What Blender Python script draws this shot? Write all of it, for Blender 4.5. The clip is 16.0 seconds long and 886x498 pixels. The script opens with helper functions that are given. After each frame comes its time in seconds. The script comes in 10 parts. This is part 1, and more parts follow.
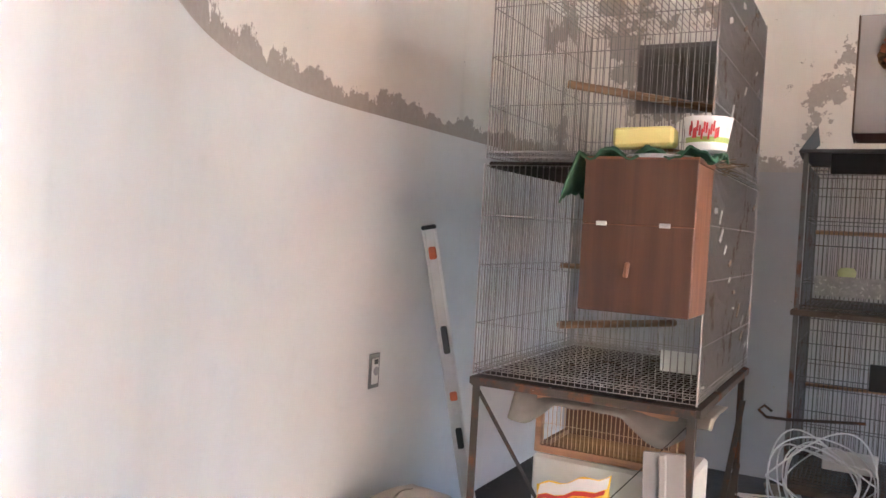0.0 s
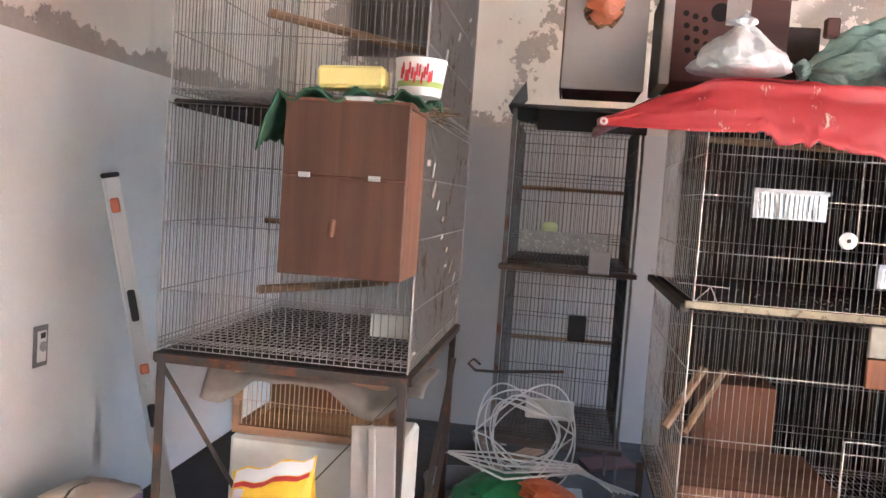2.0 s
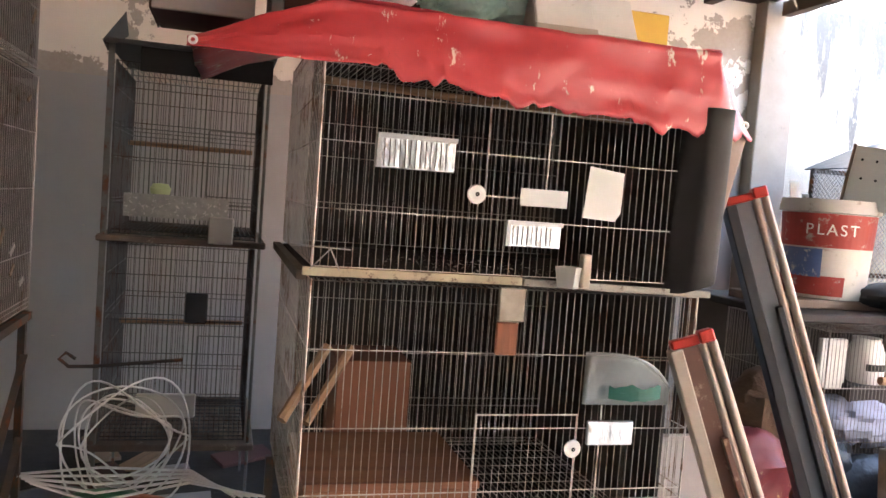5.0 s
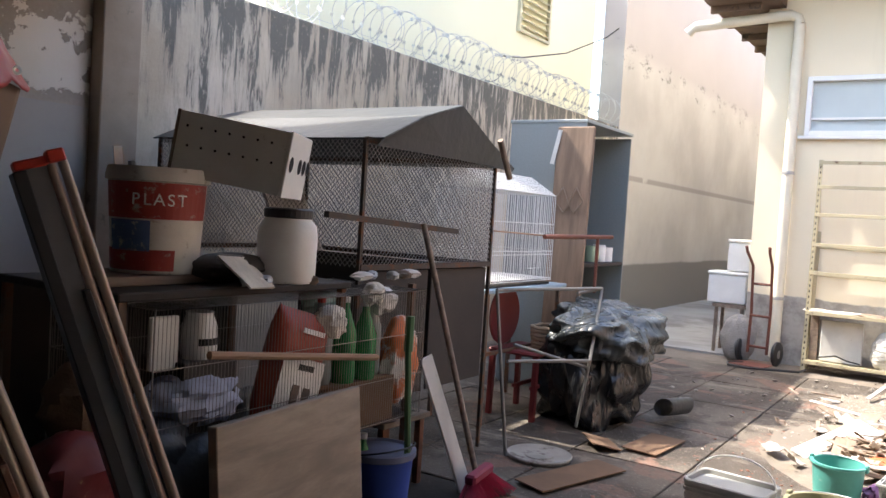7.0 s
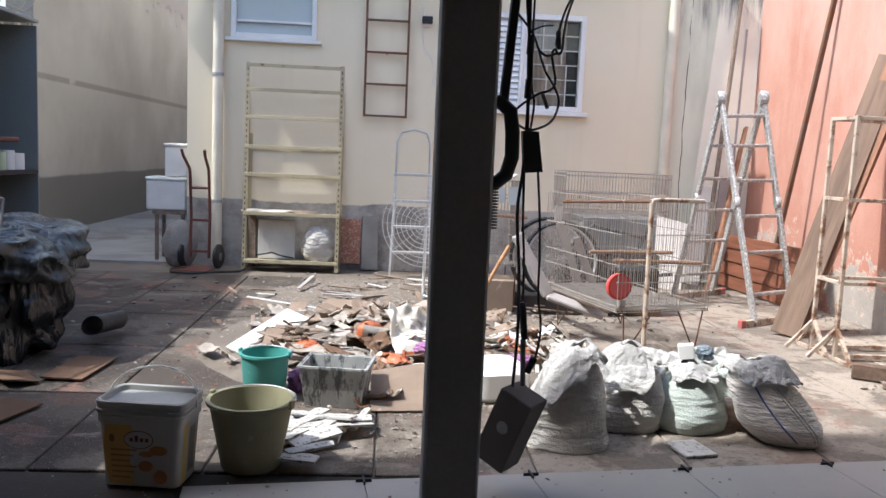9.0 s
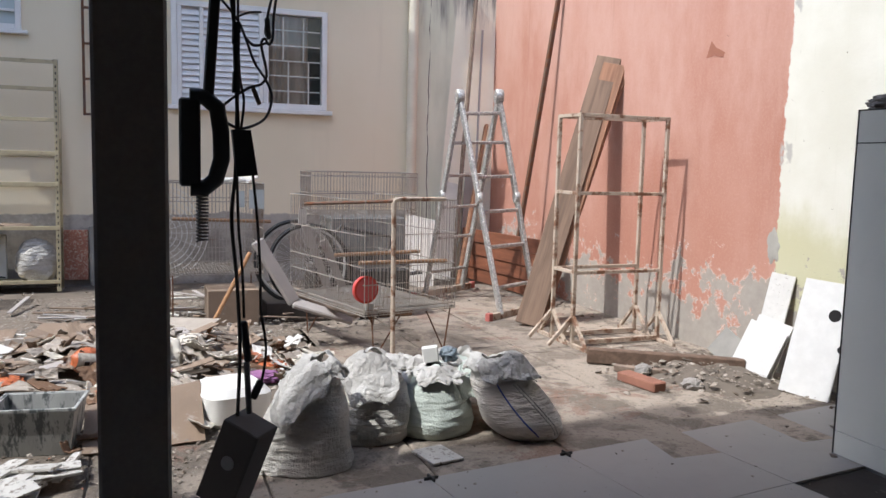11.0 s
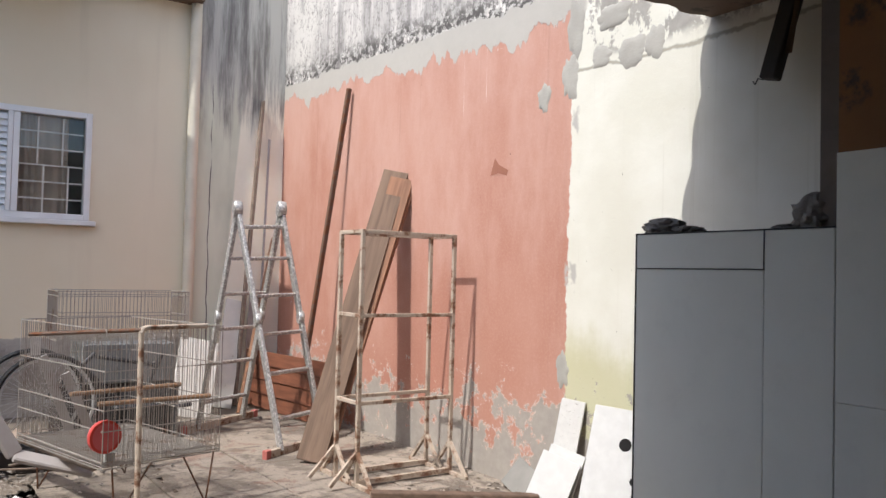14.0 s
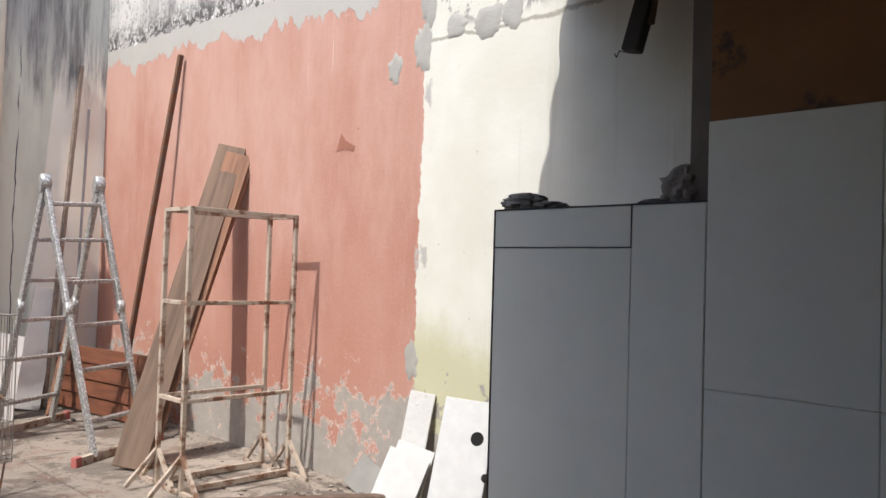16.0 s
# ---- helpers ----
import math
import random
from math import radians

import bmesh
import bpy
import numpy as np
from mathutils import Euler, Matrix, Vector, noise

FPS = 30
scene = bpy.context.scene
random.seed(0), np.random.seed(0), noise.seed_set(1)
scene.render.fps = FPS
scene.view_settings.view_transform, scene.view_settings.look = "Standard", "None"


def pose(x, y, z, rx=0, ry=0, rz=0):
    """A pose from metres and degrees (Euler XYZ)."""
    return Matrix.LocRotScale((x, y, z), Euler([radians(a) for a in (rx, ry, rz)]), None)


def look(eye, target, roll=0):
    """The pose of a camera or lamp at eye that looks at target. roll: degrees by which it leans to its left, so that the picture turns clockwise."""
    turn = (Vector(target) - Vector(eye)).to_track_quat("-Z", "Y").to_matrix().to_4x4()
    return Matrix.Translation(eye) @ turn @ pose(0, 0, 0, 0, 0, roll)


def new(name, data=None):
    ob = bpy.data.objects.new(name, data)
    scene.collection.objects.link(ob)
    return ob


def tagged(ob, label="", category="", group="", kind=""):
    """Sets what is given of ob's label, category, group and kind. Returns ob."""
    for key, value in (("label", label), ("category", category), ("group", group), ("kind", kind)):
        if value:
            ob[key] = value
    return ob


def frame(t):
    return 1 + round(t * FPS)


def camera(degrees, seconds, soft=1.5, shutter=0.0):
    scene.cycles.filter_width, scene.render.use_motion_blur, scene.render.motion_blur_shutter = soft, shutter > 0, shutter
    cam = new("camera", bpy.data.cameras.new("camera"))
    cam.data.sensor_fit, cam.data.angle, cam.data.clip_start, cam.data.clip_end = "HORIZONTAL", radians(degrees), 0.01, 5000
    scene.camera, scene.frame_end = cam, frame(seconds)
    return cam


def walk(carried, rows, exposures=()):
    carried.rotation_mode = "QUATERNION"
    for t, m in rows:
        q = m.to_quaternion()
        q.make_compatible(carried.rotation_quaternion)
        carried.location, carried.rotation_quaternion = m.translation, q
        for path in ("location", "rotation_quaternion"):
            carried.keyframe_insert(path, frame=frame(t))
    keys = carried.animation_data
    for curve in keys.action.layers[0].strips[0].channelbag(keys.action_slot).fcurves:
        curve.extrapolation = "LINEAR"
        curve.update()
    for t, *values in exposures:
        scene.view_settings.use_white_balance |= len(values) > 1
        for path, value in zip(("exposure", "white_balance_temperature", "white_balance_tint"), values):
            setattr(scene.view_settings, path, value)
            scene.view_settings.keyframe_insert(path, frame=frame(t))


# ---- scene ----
cam = camera(57.5, 16.0)
PATH = [
    (0, (0.002, 0.034, 1.255), (-0.946, 1.794, 1.202), 3.2),
    (0.5, (-0.012, 0.093, 1.249), (-0.794, 1.931, 1.169), 3.0),
    (1, (-0.021, 0.171, 1.254), (-0.622, 2.075, 1.123), 3.1),
    (1.5, (-0.024, 0.232, 1.246), (-0.469, 2.176, 1.095), 3.2),
    (2, (-0.039, 0.29, 1.264), (-0.334, 2.264, 1.131), 4.0),
    (2.5, (-0.049, 0.339, 1.276), (-0.345, 2.315, 1.377), 5.7),
    (3, (-0.032, 0.42, 1.27), (-0.242, 2.405, 1.396), 6.8),
    (3.5, (-0.019, 0.492, 1.238), (-0.01, 2.491, 1.17), 6.2),
    (3.7, (-0.01, 0.511, 1.238), (0.064, 2.507, 1.135), 6.1),
    (5.8, (0.213, 0.758, 1.19), (1.108, 2.542, 1.073), 3.4),
    (6, (0.246, 0.773, 1.191), (1.251, 2.498, 1.081), 3.3),
    (6.5, (0.346, 0.808, 1.182), (1.717, 2.26, 1.081), 3.2),
    (6.9, (0.428, 0.82, 1.205), (2.04, 2.0, 1.112), 3.7),
    (7, (0.454, 0.807, 1.21), (2.122, 1.907, 1.126), 3.6),
    (7.5, (0.547, 0.778, 1.196), (2.42, 1.478, 1.139), 3.7),
    (8, (0.642, 0.754, 1.161), (2.608, 1.104, 1.058), 2.7),
    (8.5, (0.727, 0.736, 1.149), (2.715, 0.837, 0.955), 2.5),
    (9, (0.789, 0.708, 1.145), (2.771, 0.57, 0.915), 2.5),
    (9.5, (0.859, 0.677, 1.146), (2.822, 0.402, 0.877), 2.5),
    (10, (0.908, 0.648, 1.145), (2.837, 0.211, 0.853), 2.6),
    (10.2, (0.93, 0.637, 1.142), (2.84, 0.119, 0.854), 2.8),
    (12.3, (1.11, 0.329, 1.224), (2.893, -0.575, 1.174), -1.2),
    (12.5, (1.143, 0.311, 1.234), (2.914, -0.618, 1.23), -1.6),
    (13, (1.202, 0.265, 1.232), (2.94, -0.724, 1.271), -0.8),
    (13.5, (1.262, 0.215, 1.228), (2.958, -0.842, 1.286), 0.7),
    (14, (1.32, 0.177, 1.228), (2.979, -0.938, 1.294), 1.4),
    (14.5, (1.379, 0.128, 1.219), (3.012, -1.024, 1.288), 1.6),
    (15, (1.429, 0.082, 1.203), (3.027, -1.119, 1.265), 1.7),
    (15.5, (1.489, 0.032, 1.194), (3.025, -1.247, 1.249), 1.7),
    (16, (1.588, -0.04, 1.182), (3.007, -1.448, 1.24), 1.7),
]
EXPOSURES = [
    (0.0, 5.9, 5950, 8), (1.2, 6.22, 5950, 8), (2.0, 6.1, 5800, 8), (2.6, 5.78, 6100, 8), (3.5, 5.78, 5850, 8), (6.0, 4.72, 7150, 10), (6.5, 3.8, 7300, 10), (7.0, 2.72, 6700, 10),
    (7.5, 2.12, 6450, 10), (8.0, 1.86, 6300, 9), (9.0, 1.62, 5900, 9), (10.2, 1.24, 5850, 9), (12.5, 1.03, 6200, 10), (16.0, 1.03, 6150, 10),
]
walk(cam, [(t, look(eye, target, roll)) for t, eye, target, roll in PATH], EXPOSURES)

# ---- world, sun ----
SUN = Vector((-0.13, 0.70, 1.0)).normalized()
world = bpy.data.worlds.new("sky")
scene.world = world
world.use_nodes = True
wn = world.node_tree.nodes
sky = wn.new("ShaderNodeTexSky")
sky.sky_type = "NISHITA"
sky.sun_disc = False
sky.sun_elevation = radians(54.5)
sky.sun_rotation = math.atan2(SUN.x, SUN.y)
sky.dust_density = 3.0
sky.air_density = 1.0
world.node_tree.links.new(sky.outputs[0], wn["Background"].inputs[0])
wn["Background"].inputs[1].default_value = 0.14
sun = new("sun", bpy.data.lights.new("sun", "SUN"))
sun.data.energy = 2.05
sun.data.angle = radians(0.6)
sun.data.color = (1.0, 0.95, 0.87)
sun.matrix_world = look((0, 0, 12), Vector((0, 0, 12)) - SUN)


# ---- geometry helpers ----
class Geo:
    """Vertices and faces of one mesh."""

    def __init__(self):
        self.v, self.f, self.m = [], [], Matrix.Identity(4)

    def add(self, verts, faces):
        n = len(self.v)
        self.v += [tuple(self.m @ Vector(p)) for p in verts]
        self.f += [tuple(n + i for i in q) for q in faces]
        return self

    def box(self, lo, hi, b=0.0):
        """A box, with its edges cut off by b."""
        x0, y0, z0 = (min(a, c) for a, c in zip(lo, hi))
        x1, y1, z1 = (max(a, c) for a, c in zip(lo, hi))
        if b <= 0:
            vs = [(x, y, z) for z in (z0, z1) for y in (y0, y1) for x in (x0, x1)]
            return self.add(vs, [(0, 2, 3, 1), (4, 5, 7, 6), (0, 1, 5, 4), (2, 6, 7, 3), (0, 4, 6, 2), (1, 3, 7, 5)])
        b = min(b, (x1 - x0) * 0.45, (y1 - y0) * 0.45, (z1 - z0) * 0.45)
        vs, at = [], {}
        for i, x in enumerate((x0, x1)):
            for j, y in enumerate((y0, y1)):
                for k, z in enumerate((z0, z1)):
                    ix, iy, iz = (b if q == 0 else -b for q in (i, j, k))
                    for a, p in enumerate(((x, y + iy, z + iz), (x + ix, y, z + iz), (x + ix, y + iy, z))):
                        at[i, j, k, a] = len(vs)
                        vs.append(p)
        fs = []
        for a in range(3):
            for s in (0, 1):
                u, w = [q for q in range(3) if q != a]
                ring = []
                for p, q in ((0, 0), (1, 0), (1, 1), (0, 1)):
                    c = [0, 0, 0]
                    c[a], c[u], c[w] = s, p, q
                    ring.append(at[c[0], c[1], c[2], a])
                if (s == 1) != (a != 1):
                    ring.reverse()
                fs.append(tuple(ring))
        for a in range(3):
            u, w = [q for q in range(3) if q != a]
            for p in (0, 1):
                for q in (0, 1):
                    c0, c1 = [0, 0, 0], [0, 0, 0]
                    c0[u], c0[w], c1[u], c1[w], c1[a] = p, q, p, q, 1
                    ring = [at[c0[0], c0[1], c0[2], u], at[c0[0], c0[1], c0[2], w], at[c1[0], c1[1], c1[2], w], at[c1[0], c1[1], c1[2], u]]
                    fs.append(tuple(ring))
        for i in (0, 1):
            for j in (0, 1):
                for k in (0, 1):
                    fs.append((at[i, j, k, 0], at[i, j, k, 1], at[i, j, k, 2]))
        return self.add(vs, fs)

    def tube(self, p, q, r, n=6, r2=None, caps=True):
        p, q = Vector(p), Vector(q)
        d = (q - p).normalized()
        s = d.orthogonal().normalized()
        t = d.cross(s)
        r2 = r if r2 is None else r2
        vs = [p + (s * math.cos(a) + t * math.sin(a)) * r for a in (2 * math.pi * i / n for i in range(n))]
        vs += [q + (s * math.cos(a) + t * math.sin(a)) * r2 for a in (2 * math.pi * i / n for i in range(n))]
        fs = [(i, (i + 1) % n, n + (i + 1) % n, n + i) for i in range(n)]
        if caps:
            fs += [tuple(range(n))[::-1], tuple(range(n, 2 * n))]
        return self.add(vs, fs)

    def bar(self, p, q, w, h, up=(0, 0, 1), b=0.0):
        """A square-edged bar from p to q, w across and h along up."""
        p, q = Vector(p), Vector(q)
        d = q - p
        x = d.normalized()
        z = Vector(up) - Vector(up).dot(x) * x
        z = z.normalized() if z.length > 1e-5 else x.orthogonal().normalized()
        y = z.cross(x)
        keep = self.m
        self.m = keep @ Matrix(((x.x, y.x, z.x, p.x), (x.y, y.y, z.y, p.y), (x.z, y.z, z.z, p.z), (0, 0, 0, 1)))
        self.box((0, -w / 2, -h / 2), (d.length, w / 2, h / 2), b)
        self.m = keep
        return self

    def pipe(self, pts, r, n=8, closed=False):
        """A bent tube along points."""
        pts = [Vector(p) for p in pts]
        k = len(pts)
        vs, fs = [], []
        s = None
        for i, p in enumerate(pts):
            a = pts[(i - 1) % k] if (closed or i) else p
            c = pts[(i + 1) % k] if (closed or i < k - 1) else p
            d = (c - a).normalized()
            s = d.orthogonal().normalized() if s is None else (s - s.dot(d) * d).normalized()
            t = d.cross(s)
            vs += [p + (s * math.cos(w) + t * math.sin(w)) * r for w in (2 * math.pi * j / n for j in range(n))]
        for i in range(k if closed else k - 1):
            o, e = i * n, ((i + 1) % k) * n
            fs += [(o + j, o + (j + 1) % n, e + (j + 1) % n, e + j) for j in range(n)]
        if not closed:
            fs += [tuple(range(n))[::-1], tuple(range((k - 1) * n, k * n))]
        return self.add(vs, fs)

    def lathe(self, profile, n=24, square=0.0):
        """A turned shape about z from (radius, height) points; square rounds its plan towards a square."""
        vs, fs = [], []
        for r, z in profile:
            for i in range(n):
                a = 2 * math.pi * i / n
                c, s = math.cos(a), math.sin(a)
                g = (abs(c) ** (2 + 6 * square) + abs(s) ** (2 + 6 * square)) ** (-1 / (2 + 6 * square)) if square else 1
                vs.append((r * g * c, r * g * s, z))
        for k in range(len(profile) - 1):
            fs += [(k * n + i, k * n + (i + 1) % n, (k + 1) * n + (i + 1) % n, (k + 1) * n + i) for i in range(n)]
        return self.add(vs, fs)

    def grid(self, fn, nu, nv, closed=False):
        """A sheet of points fn(u, v), u and v from 0 to 1."""
        vs = [fn(i / (nu if closed else nu - 1), j / (nv - 1)) for j in range(nv) for i in range(nu)]
        fs = [(j * nu + i, j * nu + (i + 1) % nu, (j + 1) * nu + (i + 1) % nu, (j + 1) * nu + i) for j in range(nv - 1) for i in range(nu if closed else nu - 1)]
        return self.add(vs, fs)

    def mesh(self, name, smooth=False):
        me = bpy.data.meshes.new(name)
        me.from_pydata(self.v, [], self.f)
        bm = bmesh.new()
        bm.from_mesh(me)
        bmesh.ops.recalc_face_normals(bm, faces=bm.faces)
        bm.to_mesh(me)
        bm.free()
        if smooth:
            me.polygons.foreach_set("use_smooth", [True] * len(me.polygons))
            me.set_sharp_from_angle(angle=radians(40))
        me.update()
        return me


def part(name, geo, material, parent=None, label="", smooth=False, at=None):
    ob = new(name, geo.mesh(name, smooth) if isinstance(geo, Geo) else geo)
    if material and not ob.data.materials:
        ob.data.materials.append(material)
    if parent is not None:
        ob.parent = parent
    if at is not None:
        ob.matrix_basis = at
    if label:
        ob["label"] = label
    return ob


def thing(name, label, category, at=None, group="", kind=""):
    ob = new(name)
    ob.empty_display_size = 0.1
    if at is not None:
        ob.matrix_basis = at
    return tagged(ob, label, category, group, kind)


def solid(name, geo, material, label, category, at=None, group="", kind="", smooth=False):
    """A thing of one mesh."""
    return tagged(part(name, geo, material, None, "", smooth, at), label, category, group, kind)


def thicken(ob, t, offset=0.0):
    mod = ob.modifiers.new("thickness", "SOLIDIFY")
    mod.thickness, mod.offset = t, offset
    return ob


def fbm(x, y, z, octaves=3):
    return noise.fractal(Vector((x, y, z)), 1.0, 2.0, octaves)


def lumpy(rx, ry, rz, seed, neck=0.0, n=36, m=22, rough=0.16, freq=2.6):
    """A crumpled bag of that half size."""
    def at(u, v):
        a, b = 2 * math.pi * u, math.pi * (0.02 + 0.96 * v)
        x, y, z = math.sin(b) * math.cos(a), math.sin(b) * math.sin(a), -math.cos(b)
        k = 1 + rough * fbm(x * freq + seed, y * freq, z * freq, 4) + 0.5 * rough * abs(fbm(x * 5 + seed, y * 5, z * 5, 3))
        if neck and z > 0.45:
            k *= 1 - 0.75 * min(1, (z - 0.45) / 0.3)
            z += neck * (z - 0.45)
        return (rx * x * k, ry * y * k, rz * max(z, -0.82) * (k if z < 0.4 else 1))
    return Geo().grid(at, n, m, True)


# ---- materials ----
class Mat:
    """A small kit of shader nodes."""

    def __init__(self, name, rough=0.7, metal=0.0, spec=0.4):
        self.mat = bpy.data.materials.new(name)
        self.mat.use_nodes = True
        self.t = self.mat.node_tree
        self.b = self.t.nodes["Principled BSDF"]
        self.b.inputs["Roughness"].default_value = rough
        self.b.inputs["Metallic"].default_value = metal
        self.b.inputs["Specular IOR Level"].default_value = spec
        tc = self.t.nodes.new("ShaderNodeTexCoord")
        self.co = tc.outputs["Object"]
        sep = self.t.nodes.new("ShaderNodeSeparateXYZ")
        self.t.links.new(self.co, sep.inputs[0])
        self.x, self.y, self.z = sep.outputs

    def world(self):
        """Patterns run on over neighbouring pieces."""
        self.co = self.t.nodes.new("ShaderNodeNewGeometry").outputs["Position"]
        return self

    def co_y(self):
        sep = self.t.nodes.new("ShaderNodeSeparateXYZ")
        self.t.links.new(self.co, sep.inputs[0])
        return sep.outputs[1]

    def put(self, socket, value):
        if isinstance(value, (int, float)):
            socket.default_value = value
        elif isinstance(value, (tuple, list)):
            socket.default_value = (*value, 1.0)[:4] if len(socket.default_value) == 4 else value
        else:
            self.t.links.new(value, socket)

    def noise(self, scale, detail=4.0, stretch=None, rough=0.55, warp=0.0, seed=0.0):
        n = self.t.nodes.new("ShaderNodeTexNoise")
        n.noise_dimensions = "4D"
        n.inputs["W"].default_value = seed
        n.inputs["Scale"].default_value, n.inputs["Detail"].default_value = scale, detail
        n.inputs["Roughness"].default_value, n.inputs["Distortion"].default_value = rough, warp
        co = self.co
        if stretch:
            mp = self.t.nodes.new("ShaderNodeMapping")
            mp.inputs["Scale"].default_value = stretch
            self.t.links.new(co, mp.inputs[0])
            co = mp.outputs[0]
        self.t.links.new(co, n.inputs["Vector"])
        return n.outputs["Fac"]

    def math(self, op, a, b=0.0, c=0.0):
        n = self.t.nodes.new("ShaderNodeMath")
        n.operation = op
        for s, v in zip(n.inputs, (a, b, c)):
            self.put(s, v)
        return n.outputs[0]

    def step(self, v, lo, hi):
        """0 below lo, 1 above hi (or the other way round where lo > hi)."""
        n = self.t.nodes.new("ShaderNodeMapRange")
        n.interpolation_type = "SMOOTHSTEP"
        self.put(n.inputs[0], v)
        if lo > hi:
            n.inputs[1].default_value, n.inputs[2].default_value, n.inputs[3].default_value, n.inputs[4].default_value = hi, lo, 1.0, 0.0
        else:
            n.inputs[1].default_value, n.inputs[2].default_value = lo, hi
        return n.outputs[0]

    def mix(self, fac, a, b, kind="MIX"):
        n = self.t.nodes.new("ShaderNodeMix")
        n.data_type, n.blend_type = "RGBA", kind
        self.put(n.inputs[0], fac)
        self.put(n.inputs[6], a)
        self.put(n.inputs[7], b)
        return n.outputs[2]

    def rand(self):
        return self.t.nodes.new("ShaderNodeObjectInfo").outputs["Random"]

    def island(self):
        return self.t.nodes.new("ShaderNodeNewGeometry").outputs["Random Per Island"]

    def color(self, c):
        self.put(self.b.inputs["Base Color"], c)
        return self

    def rough(self, v):
        self.put(self.b.inputs["Roughness"], v)
        return self

    def bump(self, h, strength=0.3, distance=0.01):
        n = self.t.nodes.new("ShaderNodeBump")
        n.inputs["Strength"].default_value, n.inputs["Distance"].default_value = strength, distance
        self.put(n.inputs["Height"], h)
        self.t.links.new(n.outputs[0], self.b.inputs["Normal"])
        return self


def tint(c, f):
    return tuple(min(1.0, max(0.0, v * f)) for v in c)


def plain(name, c, rough=0.6, metal=0.0, spot=None, amount=0.35, scale=6.0, grain=60.0, bump=0.15, stretch=None, spec=0.4, depth=0.004, vary=0.0):
    """Paint, plastic, metal and so on: the colour, wandering a little at two scales, with spots of wear."""
    m = Mat(name, rough, metal, spec)
    big, fine = m.noise(scale, 4, stretch), m.noise(grain, 3, stretch, seed=3)
    col = m.mix(m.step(big, 0.3, 0.75), tint(c, 1 - 0.35 * amount), tint(c, 1 + 0.25 * amount))
    col = m.mix(m.math("MULTIPLY", fine, 0.5 * amount), col, tint(c, 0.6))
    if spot:
        sc, lo = spot
        col = m.mix(m.step(m.noise(scale * 2.3, 6, stretch, seed=7, rough=0.7), lo, lo + 0.09), col, sc)
    if vary:
        col = m.mix(m.math("MULTIPLY", m.rand(), vary), col, tint(c, 0.45))
    m.color(col)
    m.rough(m.math("MULTIPLY_ADD", big, 0.25, rough - 0.12))
    if bump:
        m.bump(m.math("ADD", fine, m.math("MULTIPLY", big, 0.6)), bump, depth)
    return m.mat


def wood(name, c, along=2, rough=0.65, ring=1.0, vary=0.0):
    """Timber with its grain along an axis."""
    m = Mat(name, rough)
    st = [14.0 * ring] * 3
    st[along] = 0.9
    g = m.noise(1.6, 6, tuple(st), 0.6, 0.6)
    st2 = [60.0] * 3
    st2[along] = 3.0
    f = m.noise(2.0, 3, tuple(st2), seed=5)
    col = m.mix(m.step(g, 0.3, 0.7), tint(c, 0.62), tint(c, 1.22))
    col = m.mix(m.math("MULTIPLY", f, 0.45), col, tint(c, 0.5))
    col = m.mix(m.step(m.noise(5.0, 5, seed=9), 0.62, 0.75), col, tint(c, 0.7))
    if vary:
        col = m.mix(m.math("MULTIPLY", m.rand(), vary), col, tint(c, 0.4))
    m.color(col).bump(m.math("ADD", g, f), 0.25, 0.003)
    return m.mat


def rusty(name, c, rust=(0.16, 0.07, 0.035), lo=0.5, rough=0.55, metal=0.5, scale=14.0):
    m = Mat(name, rough, metal)
    n, f = m.noise(scale, 6, rough=0.7), m.noise(90, 3, seed=2)
    k = m.step(n, lo, lo + 0.14)
    m.color(m.mix(k, m.mix(m.math("MULTIPLY", f, 0.6), tint(c, 1.15), tint(c, 0.6)), rust))
    m.rough(m.math("MULTIPLY_ADD", k, 0.3, rough))
    m.put(m.b.inputs["Metallic"], m.math("MULTIPLY_ADD", k, -metal, metal))
    m.bump(m.math("ADD", n, m.math("MULTIPLY", f, 0.4)), 0.3, 0.002)
    return m.mat


def glassy(name, c, rough=0.05, trans=1.0, alpha=1.0):
    m = Mat(name, rough)
    m.color(c)
    m.b.inputs["Transmission Weight"].default_value = trans
    m.b.inputs["IOR"].default_value = 1.45
    m.b.inputs["Alpha"].default_value = alpha
    return m.mat


def sheet_plastic(name, c, trans=0.35, rough=0.35):
    """Thin, crumpled film that lets some light through."""
    m = Mat(name, rough, 0.0, 0.5)
    n = m.noise(30, 5, warp=1.5)
    m.color(m.mix(n, tint(c, 0.75), tint(c, 1.2)))
    m.b.inputs["Transmission Weight"].default_value = trans
    m.bump(n, 0.6, 0.01)
    return m.mat

